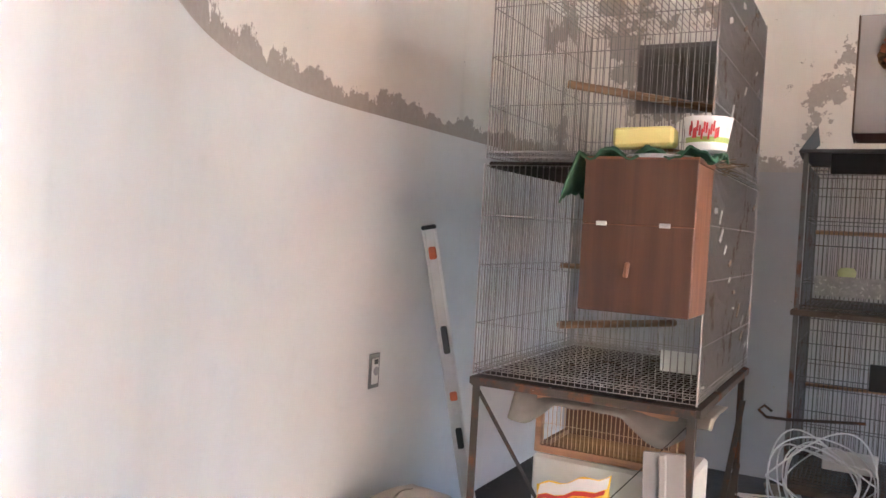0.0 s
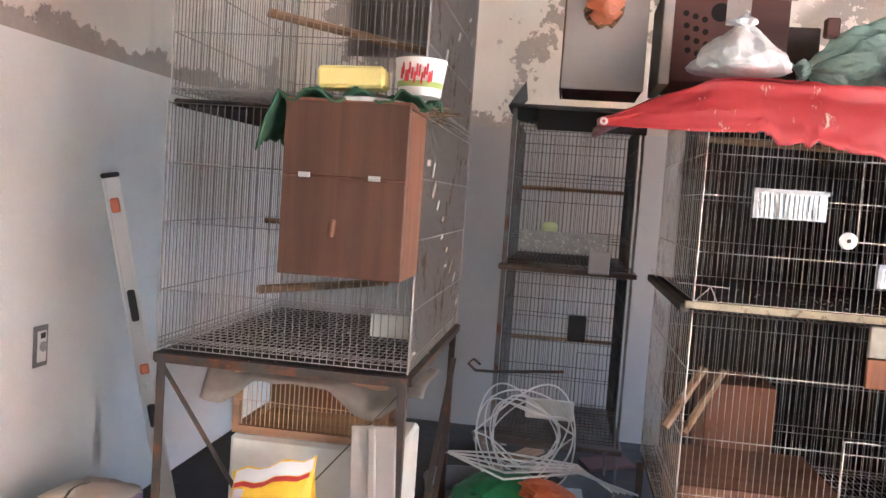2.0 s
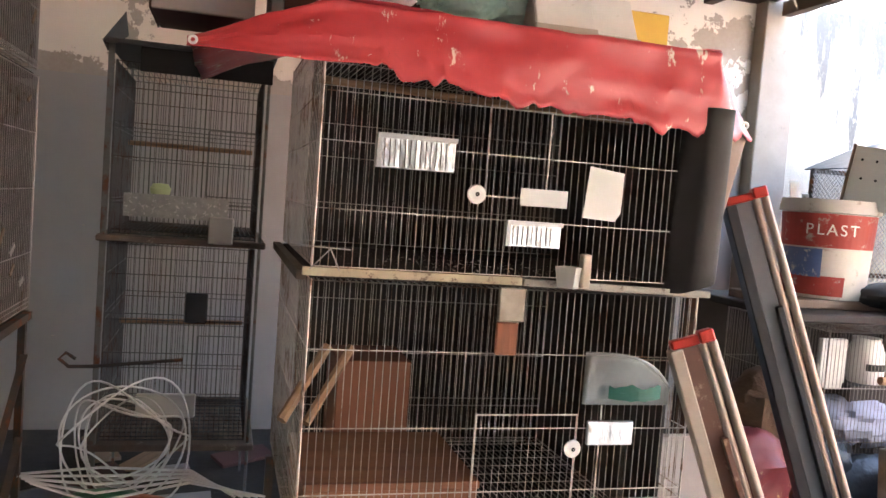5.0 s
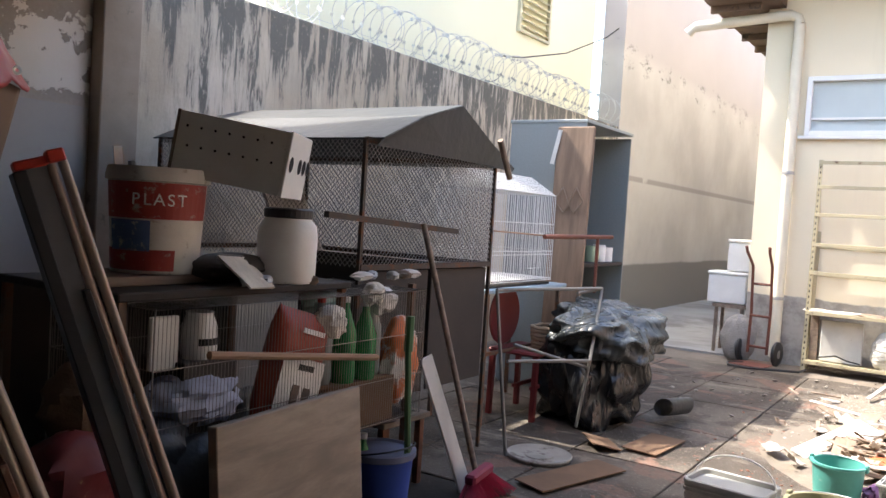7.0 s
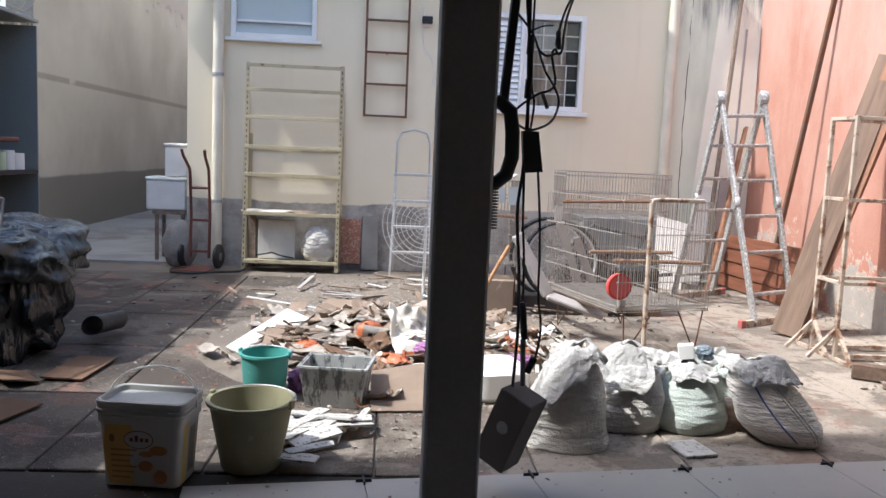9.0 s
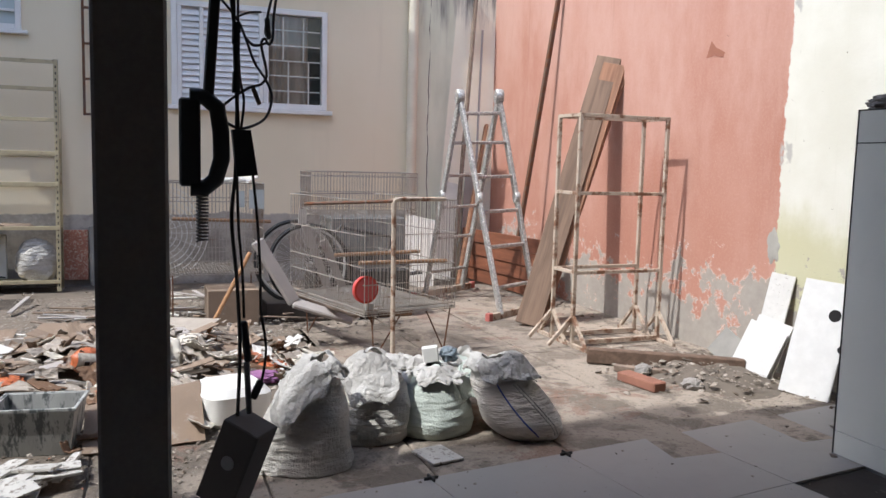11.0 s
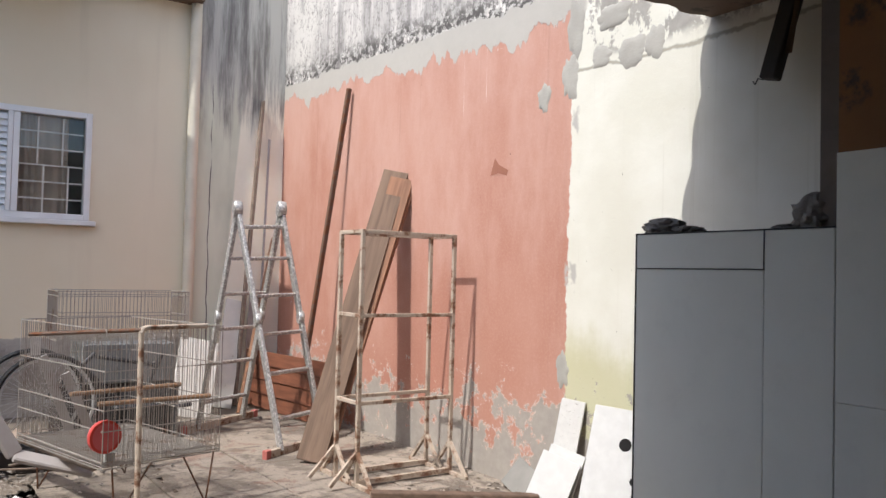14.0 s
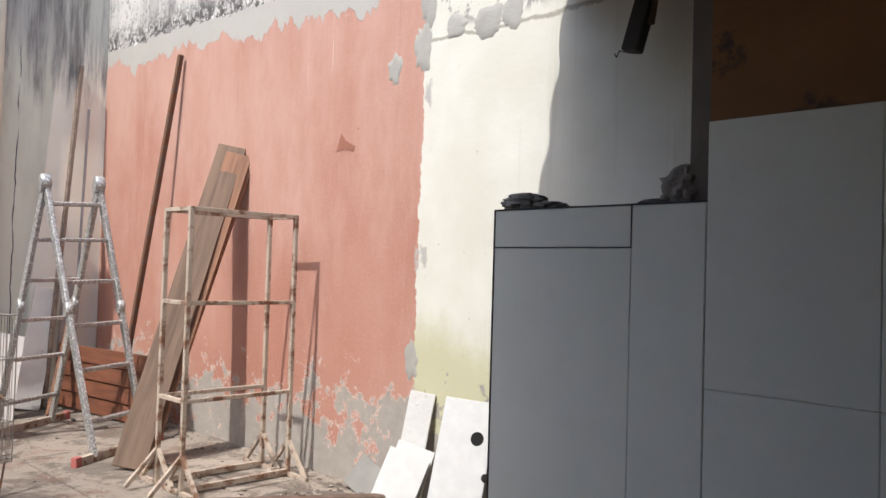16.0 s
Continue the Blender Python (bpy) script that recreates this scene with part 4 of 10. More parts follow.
def wire_panel(a, u, v, nu, rows, r=0.0011, rr=0.0016, doubled=False):
    """A panel of close wires along v with cross wires at the given shares of v."""
    g = Geo()
    a, u, v = Vector(a), Vector(u), Vector(v)
    wires(g, a, u / (nu - 1), nu, v, r)
    for s in rows:
        g.tube(a + v * s, a + v * s + u, rr, 4, caps=False)
        if doubled:
            s2 = s + 0.014 / v.length
            g.tube(a + v * s2, a + v * s2 + u, rr, 4, caps=False)
    return g


def bird_cage(name, label, at, w, d, h, sp, rows, mat, r=0.0011, floor=True, group="", tray=True, rr=0.0016, side=1.0, top=True, cells=12):
    """A wire cage, its front at y = 0, its foot at z = 0."""
    c = thing(name, label, "bird cage", at, group)
    nw, nd = max(4, round(w / sp) + 1), max(4, round(abs(d) / sp / side) + 1)
    part("front_panel", wire_panel((0, 0, 0), (w, 0, 0), (0, 0, h), nw, rows, r, rr), mat, c)
    part("back_panel", wire_panel((0, d, 0), (w, 0, 0), (0, 0, h), nw, rows, r, rr), mat, c)
    for x in (0, w):
        part("side_panel", wire_panel((x, 0, 0), (0, d, 0), (0, 0, h), nd, rows, r, rr), mat, c)
    if top:
        part("top_panel", wire_panel((0, 0, h), (w, 0, 0), (0, d, 0), nw, (0, 0.33, 0.66, 1), r, rr), mat, c)
    for x in (0, w):
        for y in (0, d):
            part("corner_wire", Geo().tube((x, y, -0.004), (x, y, h + 0.004), 0.0028, 5), mat, c)
    if floor:
        part("floor_grid", wire_panel((0, 0, 0.012), (w, 0, 0), (0, d, 0), nw, [i / cells for i in range(cells + 1)], r, rr), mat, c)
    if tray:
        part("tray", Geo().box((0.004, 0.004, -0.03), (w - 0.004, d - 0.004, -0.012), 0.004), GRIME_TRAY, c)
    return c


def cage_door(c, x0, x1, z0, z1, y=-0.004, mat=None):
    g = Geo()
    for a, b in (((x0, y, z0), (x1, y, z0)), ((x1, y, z0), (x1, y, z1)), ((x1, y, z1), (x0, y, z1)), ((x0, y, z1), (x0, y, z0))):
        g.tube(a, b, 0.0022, 4)
    return part("door", g, mat or WIRE, c)


def slab_box(name, label, category, lo, hi, material, b=0.004, at=None):
    return solid(name, Geo().box(lo, hi, b), material, label, category, at)


# ---- tall cage on its stand by the west wall ----
AX, AY, AW, AD = -1.0, 2.12, 0.625, 0.86
stand = thing("cage_stand", "rusty angle-iron stand with crossed braces", "stand", pose(AX, AY, 0))
for x in (0.0, AW):
    for y in (0.0, AD):
        sx, sy = (1 if x == 0 else -1), (1 if y == 0 else -1)
        part("leg", Geo().box((x, y, 0), (x + 0.022 * sx, y + 0.003 * sy, 0.81)).box((x, y + 0.003 * sy, 0), (x + 0.003 * sx, y + 0.022 * sy, 0.81)), ANGLE, stand)
part("top_rail", Geo().bar((0, 0.0, 0.822), (AW, 0.0, 0.822), 0.025, 0.022), ANGLE, stand)
part("top_rail", Geo().bar((0, AD, 0.822), (AW, AD, 0.822), 0.025, 0.022), ANGLE, stand)
part("side_rail", Geo().bar((0, 0, 0.822), (0, AD, 0.822), 0.022, 0.02), ANGLE, stand)
part("side_rail", Geo().bar((AW, 0, 0.822), (AW, AD, 0.822), 0.022, 0.02), ANGLE, stand)
part("brace", Geo().bar((0.01, 0.01, 0.80), (AW * 0.47, 0.01, 0.40), 0.003, 0.018, (0, 1, 0)), ANGLE, stand)
part("brace", Geo().bar((AW - 0.01, 0.012, 0.80), (AW * 0.45, 0.012, 0.40), 0.003, 0.018, (0, 1, 0)), ANGLE, stand)
part("brace", Geo().bar((AW, 0.01, 0.05), (AW, AD - 0.02, 0.72), 0.018, 0.003), ANGLE, stand)
part("brace", Geo().bar((AW - 0.004, 0.3, 0.02), (AW - 0.004, AD - 0.02, 0.5), 0.018, 0.003), ANGLE, stand)

rows_a = [0.0, 0.04, 0.24, 0.52, 0.76, 1.0]
low = bird_cage("bird_cage", "tall galvanised wire breeding cage, grimy, on an iron stand", pose(AX, AY, 0.845), AW, AD, 0.595, 0.0180, rows_a, WIRE, 0.0016, cells=24, group="stacked tall cages")
part("perch", Geo().tube((0.24, 0.03, 0.16), (0.45, 0.5, 0.15), 0.011, 8), PERCH, low)
part("perch", Geo().tube((0.02, 0.62, 0.30), (0.60, 0.64, 0.31), 0.009, 8), PERCH, low)
part("paper", Geo().box((0.505, 0.10, 0.06), (0.60, 0.105, 0.115)), WHITE_BOARD, low, "torn white card")
for k in range(14):
    y, z = 0.03 + 0.79 * ((k * 0.377) % 1.0), 0.04 + 0.50 * ((k * 0.613) % 1.0)
    part("caught_scrap", Geo().bar((AW + 0.004, y, z), (AW + 0.006, y + 0.014 + 0.01 * (k % 3), z + 0.012 * (k % 4)), 0.003, 0.006 + 0.004 * (k % 3), (0, 0, 1)), (WHITE_BOARD, CARD, GREY_BOARD)[k % 3], low)
up = bird_cage("bird_cage", "tall galvanised wire cage stacked on another cage", pose(AX + 0.005, AY, 1.463), AW - 0.01, AD, 0.535, 0.0180, [0.0, 0.03, 0.27, 0.53, 0.79, 1.0], WIRE, 0.0016, cells=18, group="stacked tall cages")
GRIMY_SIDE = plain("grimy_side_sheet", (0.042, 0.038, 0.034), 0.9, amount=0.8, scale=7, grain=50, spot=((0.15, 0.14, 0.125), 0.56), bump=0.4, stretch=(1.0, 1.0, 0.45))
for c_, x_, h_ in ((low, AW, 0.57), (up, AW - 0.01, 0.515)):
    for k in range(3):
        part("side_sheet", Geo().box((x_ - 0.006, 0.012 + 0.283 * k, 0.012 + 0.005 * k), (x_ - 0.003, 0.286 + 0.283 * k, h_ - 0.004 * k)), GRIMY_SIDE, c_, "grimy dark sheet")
r_ = random.Random(15)
g = Geo()
for k in range(70):
    p = Vector((AX + AW + r_.uniform(-0.13, 0.02), AY + r_.uniform(-0.01, 0.30), 1.452 + r_.uniform(-0.014, 0.012)))
    a = r_.uniform(0, 6.3)
    g.tube(p, p + Vector((0.06 * math.cos(a), 0.06 * math.sin(a), r_.uniform(-0.02, 0.01))), 0.0013, 3, caps=False)
solid("nest_straw", g, plain("dry_straw", (0.22, 0.15, 0.09), 0.9, amount=0.5), "dry twigs and straw caught between the cages", "straw", kind="stuff")
part("perch", Geo().tube((0.20, 0.08, 0.215), (0.585, 0.20, 0.155), 0.0115, 8), PERCH, up)
part("perch", Geo().tube((0.30, 0.55, 0.09), (0.55, 0.60, 0.06), 0.009, 8), PERCH, up)
for k in range(10):
    y, z = 0.03 + 0.79 * ((k * 0.419) % 1.0), 0.04 + 0.50 * ((k * 0.731) % 1.0)
    part("caught_scrap", Geo().bar((AW - 0.004, y, z), (AW - 0.002, y + 0.014 + 0.01 * (k % 3), z + 0.012 * (k % 4)), 0.003, 0.006 + 0.004 * (k % 3), (0, 0, 1)), (WHITE_BOARD, CARD, GREY_BOARD)[k % 3], up)
part("back_board", Geo().box((0.18, AD + 0.004, 0.25), (0.56, AD + 0.010, 0.50)), plain("grey_card", (0.27, 0.25, 0.23), 0.9, amount=0.5), up)

# nest box on the cage front
nx = thing("nest_box", "brown wood-grain nest box with hinged lower door", "nest box", pose(-0.640, 1.935, 1.075))
NW, ND, NH = 0.268, 0.196, 0.368
part("body", Geo().box((0, 0.008, 0), (NW, ND, NH - 0.008), 0.002), LAM_EDGE, nx)
part("upper_front", Geo().box((0, 0, NH * 0.575), (NW, 0.0078, NH), 0.0015), LAMINATE, nx)
part("door", Geo().box((0.0, 0, 0), (NW, 0.0078, NH * 0.57), 0.0015), LAMINATE, nx)
part("lid", Geo().box((-0.003, 0.002, NH - 0.0075), (NW + 0.003, ND + 0.004, NH + 0.006), 0.002), LAM_EDGE, nx)
part("knob", Geo().bar((0.118, -0.012, 0.085), (0.122, -0.012, 0.122), 0.014, 0.011, b=0.003), LAM_EDGE, nx)
for x in (0.036, 0.188):
    hg = part("hinge", Geo().box((x, -0.0025, NH * 0.562), (x + 0.026, -0.0002, NH * 0.592), 0.0008), CHROME, nx)
    part("hinge_pin", Geo().tube((x + 0.001, -0.003, NH * 0.575), (x + 0.025, -0.003, NH * 0.575), 0.0025, 6), CHROME, hg)

cloth = Geo().grid(lambda u, v: (-0.70 + 0.36 * u, 1.93 + 0.22 * v, 1.452 + 0.016 * abs(fbm(u * 5, v * 4, 1)) * 1.6 - (0.12 * max(0, 0.12 - u) / 0.12 * (1 - 0.3 * v)) - 0.02 * max(0, u - 0.9) + 0.012 * math.sin(u * 23 + v * 5)), 60, 26)
cl = solid("cloth", cloth, GREEN_CLOTH, "crumpled dark green cloth over the nest box", "cloth", smooth=True)
thicken(cl, 0.004)
solid("plate", Geo().lathe([(0.001, 0), (0.07, 0.001), (0.082, 0.007), (0.080, 0.009), (0.06, 0.004), (0.001, 0.003)], 28), WHITE_PLASTIC, "white plastic lid lying on the box", "lid", pose(-0.475, 2.00, 1.446), smooth=True)
sp_ = Geo().box((0, 0, 0), (0.145, 0.075, 0.047), 0.007)
solid("sponge", sp_, YELLOW_FOAM, "pale yellow foam sponge block on the cloth", "sponge", pose(-0.585, 1.965, 1.475, 0, -2, 3))
tub = thing("margarine_tub", "white plastic tub with red lettering, on the cloth", "tub", pose(-0.372, 2.02, 1.470))
part("body", Geo().lathe([(0.001, 0), (0.045, 0), (0.056, 0.075), (0.0565, 0.078), (0.0535, 0.078), (0.044, 0.004), (0.001, 0.004)], 30), WHITE_PLASTIC, tub, smooth=True)
part("print_band", Geo().lathe([(0.0470, 0.018), (0.0477, 0.018), (0.0497, 0.03), (0.0490, 0.03)], 30), plain("green_print", (0.35, 0.45, 0.12), 0.5), tub, "pale green print band")
swash = Geo()
for i in range(14):
    a = -2.25 + i * 0.1
    z = 0.045 + 0.010 * math.sin(i * 1.9)
    r = 0.0505 + (z - 0.03) * 0.14
    swash.bar((r * math.cos(a), r * math.sin(a), z - 0.012), (r * math.cos(a + 0.03), r * math.sin(a + 0.03), z + 0.012), 0.004, 0.003, (math.cos(a), math.sin(a), 0))
part("printed_swash", swash, RED_INK, tub, "red printed swash")

# below the tall cage
CARD_INSIDE = plain("dark_brown_board", (0.13, 0.065, 0.04), 0.85, amount=0.5)
fl = thing("small_cage", "small pine-framed bird cage with close wires", "bird cage", pose(-0.828, 2.19, 0.634) @ Matrix.Diagonal((0.90, 1.0, 0.76, 1.0)))
SMALL_FRAME = wood("aged_pine", (0.36, 0.20, 0.12), 0, 0.7)
part("frame", Geo().box((0, 0, 0), (0.44, 0.022, 0.026)).box((0, 0, 0.19), (0.44, 0.022, 0.21)).box((0, 0, 0.026), (0.018, 0.022, 0.19)).box((0.422, 0, 0.026), (0.44, 0.022, 0.19)), SMALL_FRAME, fl)
BRASSY = plain("brassy_wire", (0.48, 0.33, 0.20), 0.5, amount=0.3)
for k in range(30):
    part("wire", Geo().tube((0.024 + 0.0135 * k, 0.011, 0.026), (0.024 + 0.0135 * k, 0.011, 0.19), 0.0016, 4, caps=False), BRASSY, fl)
part("cross_wire", Geo().tube((0.018, 0.011, 0.108), (0.422, 0.011, 0.108), 0.0012, 4), BRASSY, fl)
part("back_board", Geo().box((0, 0.26, 0), (0.44, 0.268, 0.21)), CARD_INSIDE, fl)
part("base", Geo().box((0, 0.024, -0.01), (0.44, 0.26, 0.0)), PINE, fl)
for x in (0.0, 0.425):
    for z in (0.0, 0.19):
        part("side_rail", Geo().box((x, 0.024, z), (x + 0.015, 0.26, z + 0.02)), SMALL_FRAME, fl)
rag = Geo().grid(lambda u, v: (-0.90 + 0.56 * u, 2.15 + 0.25 * v, 0.806 - 0.008 * v - max(0.0, 0.06 * (0.22 - v)) * (2 + 5 * max(0, math.sin(u * 9 + 1))) + 0.006 * fbm(u * 8, v * 5, 3)), 50, 16)
thicken(solid("plastic_sheet", rag, plain("dusty_plastic_sheet", (0.27, 0.235, 0.20), 0.6, amount=0.6, scale=14), "dusty torn plastic sheet under the cage", "plastic sheet", smooth=True), 0.0015)
slab_box("polystyrene_box", "dirty white box below the small cage", "box", (-0.84, 2.21, 0.30), (-0.40, 2.50, 0.622), WHITE_BOARD, 0.01)
crate = thing("perforated_crate", "brown perforated plastic crate on the floor", "crate", pose(-0.92, 2.22, 0))
part("body", Geo().box((0, 0, 0.0), (0.54, 0.34, 0.29), 0.01), plain("orange_brown_plastic", (0.33, 0.16, 0.07), 0.6, amount=0.4), crate)
for i in range(17):
    for j in range(5):
        part("hole", Geo().lathe([(0.006, 0), (0.0001, 0)], 8), HOLE_DARK, crate, at=pose(0.28 + 0.015 * i, -0.0012, 0.10 + 0.03 * j, 90, 0, 0)) if i < 15 else None
pk = thing("feed_packet", "yellow, white and red feed packet propped on the crate", "packet", pose(-0.725, 2.02, 0.30, -8, -8, 0))


def packet(u, v, off=0.0):
    return (0.20 * u + 0.012 * math.sin(7 * v), -0.036 * math.sin(math.pi * u) ** 0.5 * (1 - abs(2 * v - 1) ** 4) - off + 0.004 * fbm(u * 5, v * 5, 2), 0.29 * v + (0.03 * u + 0.006 * math.sin(13 * u)) * v)


part("bag", Geo().grid(packet, 22, 22), YELLOW_PACK, pk, smooth=True)
part("bag_back", Geo().grid(lambda u, v: (0.20 * u, 0.012 * math.sin(math.pi * u), 0.29 * v), 8, 8), YELLOW_PACK, pk, smooth=True)
for nm, mt, u0, u1, v0, v1, lab in (("white_strip", WHITE_PLASTIC, 0.02, 0.98, 0.90, 0.99, "white top seal"), ("red_strip", RED_PAINT, 0.04, 0.96, 0.86, 0.895, "red printed stripe"), ("white_panel", WHITE_PLASTIC, 0.06, 0.20, 0.74, 0.84, "white printed square")):
    part(nm, Geo().grid(lambda u, v: packet(u0 + (u1 - u0) * u, v0 + (v1 - v0) * v, 0.003), 8, 4), mt, pk, lab, True)
part("red_diamond", Geo().grid(lambda u, v: packet(0.46 + 0.24 * (u - v), 0.46 + 0.26 * (u + v - 1), 0.004), 10, 10), plain("pink_red_print", (0.62, 0.10, 0.10), 0.4), pk, "red printed diamond", True)
bd = Geo().bar((-0.395, 2.02, 0.05), (-0.445, 2.11, 0.715), 0.105, 0.02, (0, -1, 0.15), 0.002)
bp = thing("bevelled_board", "pale grey moulded door panel leaning on the stand", "board")
part("panel", bd, GREY_BOARD, bp)
part("moulding", Geo().bar((-0.385, 1.995, 0.05), (-0.445, 2.09, 0.715), 0.018, 0.012, (0, -1, 0.15), 0.003), GREY_BOARD, bp)

# spirit level, socket, cement bag on the west wall
lv = thing("spirit_level", "long aluminium spirit level leaning on the tiled wall", "spirit level")
P0, P1 = Vector((-1.405, 3.05, 0.0)), Vector((-1.575, 2.835, 1.245))
LEVEL_ALU = plain("pale_aluminium", (0.72, 0.70, 0.67), 0.42, 0.2, amount=0.3, stretch=(1.0, 1.0, 0.2))
up_l = (P1 - P0).normalized()
face_l = Vector((0.55, -0.83, 0.0))
face_l = (face_l - face_l.dot(up_l) * up_l).normalized()
across = face_l.cross(up_l).normalized()
for s_ in (-0.0235, 0.0235):
    part("flange", Geo().bar(P0 + across * s_, P1 + across * s_, 0.011, 0.028, face_l, 0.002), LEVEL_ALU, lv)
part("web", Geo().bar(P0 - face_l * 0.004, P1 - face_l * 0.004, 0.036, 0.012, face_l), LEVEL_ALU, lv)
part("end_cap", Geo().bar(P1 + up_l * 0.0005, P1 + up_l * 0.016, 0.060, 0.031, face_l, 0.004), DARK_RUBBER, lv)
for a_, b_, n_, w_, mt in ((0.285, 0.355, "grip", 0.026, DARK_RUBBER), (0.60, 0.69, "grip", 0.026, DARK_RUBBER), (0.445, 0.475, "orange_vial", 0.030, None), (0.905, 0.945, "orange_vial", 0.030, None), (0.40, 0.42, "label_strip", 0.018, WHITE_PLASTIC)):
    part(n_, Geo().bar(P0.lerp(P1, a_) + face_l * 0.006, P0.lerp(P1, b_) + face_l * 0.006, w_, 0.012, face_l, 0.005), mt or plain("orange_vial_plastic", (0.62, 0.16, 0.07), 0.4, amount=0.2), lv)
so = thing("wall_socket", "wall box with a bare grey power socket", "socket", pose(west_x(2.5) + 0.0105, 2.60, 0.700, 0, 0, 90))
part("plate", Geo().box((-0.036, -0.004, -0.066), (0.036, -0.0003, 0.066), 0.002), plain("socket_grey", (0.22, 0.22, 0.22), 0.6, amount=0.4), so)
part("module", Geo().box((-0.021, -0.010, -0.05), (0.021, -0.004, 0.05), 0.003), WHITE_PLASTIC, so)
part("outlet", Geo().lathe([(0.001, 0.0), (0.016, 0.0), (0.017, 0.003), (0.001, 0.003)], 16), plain("outlet_grey", (0.35, 0.35, 0.36), 0.4), so, at=pose(0, -0.0105, 0.0, 90))
part("switch", Geo().box((-0.012, -0.0125, 0.026), (0.012, -0.0100, 0.044), 0.001), DARK_RUBBER, so)
cb = thing("cement_bag", "beige and purple paper bag of mortar standing by the wall", "sack", pose(-1.375, 2.41, 0, 0, 0, 78))


def mortar_bag(u, v, off=0.0):
    a = 2 * math.pi * u
    c, sn = math.cos(a), math.sin(a)
    cap = max(0.0, 1 - max(0.0, (v - 0.86) / 0.14) ** 2.2) ** 0.5
    wx, wy = (0.205 + 0.01 * math.sin(3 * math.pi * v)) * (0.35 + 0.65 * cap) + off, 0.095 * (0.05 + 0.95 * cap) + off
    return (wx * math.copysign(abs(c) ** 0.55, c), wy * math.copysign(abs(sn) ** 0.7, sn), 0.35 * v - 0.07 * max(0.0, -c) ** 2 * max(0.0, v - 0.5) / 0.5 - 0.03 * max(0.0, c) ** 2 * v + 0.008 * fbm(c * 2, sn * 2, v * 4))


part("sack", Geo().grid(lambda u, v: mortar_bag(u, v), 64, 34, True), CEMENT_BAG, cb, smooth=True)
MAUVE = plain("faded_mauve_print", (0.33, 0.22, 0.34), 0.8, amount=0.3, spot=((0.50, 0.44, 0.42), 0.58))
for v0_, v1_ in ((0.74, 0.85), (0.52, 0.60)):
    part("printed_band", Geo().grid(lambda u, v: mortar_bag(0.56 + 0.40 * u, v0_ + (v1_ - v0_) * v, 0.002), 40, 4), MAUVE, cb, "mauve printed band", True)
for k in range(4):
    part("print_bar", Geo().grid(lambda u, v: mortar_bag(0.62 + 0.06 * k + 0.04 * u, 0.65 + 0.05 * v, 0.002), 6, 2), MAUVE, cb, "mauve print bar")

# ---- narrow cage tower at the back ----
tw = thing("cage_tower_stand", "dark iron frame of a two-tier cage tower", "stand", pose(-0.27, 3.5, 0))
TW, TD = 0.50, 0.60
DARK_BOARD = plain("soot_dark_board", (0.035, 0.03, 0.027), 0.85, amount=0.5)
TOWER_IRON = rusty("tower_iron", (0.17, 0.16, 0.15), lo=0.5, metal=0.2, rough=0.7)
for x, y, w in ((0, 0, 0.018), (0, TD, 0.010), (TW, 0, 0.010), (TW, TD, 0.010)):
    part("post", Geo().bar((x, y, 0), (x, y, 1.64), w, w, (0, 1, 0), 0.002), TOWER_IRON, tw)
part("roof_sheet", Geo().box((-0.02, -0.03, 1.625), (TW + 0.02, TD, 1.640), 0.003), plain("grey_tin", (0.12, 0.115, 0.11), 0.6, 0.3, amount=0.5), tw)
part("side_flap", Geo().add([(-0.025, -0.03, 1.63), (0.035, 0.02, 1.735), (0.045, 0.03, 1.66), (-0.012, 0.0, 1.60), (-0.027, -0.025, 1.63), (0.033, 0.025, 1.735), (0.043, 0.035, 1.66), (-0.014, 0.005, 1.60)], [(0, 1, 2, 3), (7, 6, 5, 4), (0, 1, 5, 4), (1, 2, 6, 5), (2, 3, 7, 6), (3, 0, 4, 7)]), plain("dark_tin", (0.10, 0.095, 0.09), 0.6, 0.3, amount=0.4), tw)
part("front_board", Geo().box((0.09, -0.02, 1.545), (TW + 0.01, -0.008, 1.624), 0.002), DARK_BOARD, tw)
for z in (1.0, 0.30):
    part("shelf", Geo().box((-0.02, -0.02, z - 0.012), (TW + 0.02, TD + 0.02, z + 0.010), 0.004), plain("stained_shelf", (0.15, 0.11, 0.085), 0.85, spot=((0.32, 0.28, 0.24), 0.6), amount=0.7, scale=10), tw)
for z, h in ((1.015, 0.56), (0.32, 0.66)):
    c = bird_cage("bird_cage", "dark wire cage tier with perches and a feed tray", pose(-0.255, 3.512, z), TW - 0.03, TD - 0.03, h, 0.0165, [0, 0.18, 0.2, 0.45, 0.62, 0.65, 0.85, 1.0], WIRE_DARK, 0.0016, tray=False, group="cage tower tiers", rr=0.0022)
    cage_door(c, 0.30, 0.45, 0.14, 0.36, mat=WIRE_DARK)
    part("perch", Geo().tube((0.02, 0.25, h * 0.55), (0.45, 0.27, h * 0.55), 0.009, 7), PERCH, c)
ft = thing("feed_trough", "grey metal feed trough with wire guard", "feeder", pose(-0.21, 3.47, 1.075))
part("trough", Geo().box((0, 0, 0), (0.33, 0.07, 0.012)).box((0, 0, 0.012), (0.33, 0.004, 0.075)).box((0, 0.066, 0.012), (0.33, 0.07, 0.075)), plain("spattered_tin", (0.36, 0.35, 0.32), 0.6, 0.2, spot=((0.62, 0.60, 0.54), 0.54), amount=0.6, scale=30), ft)
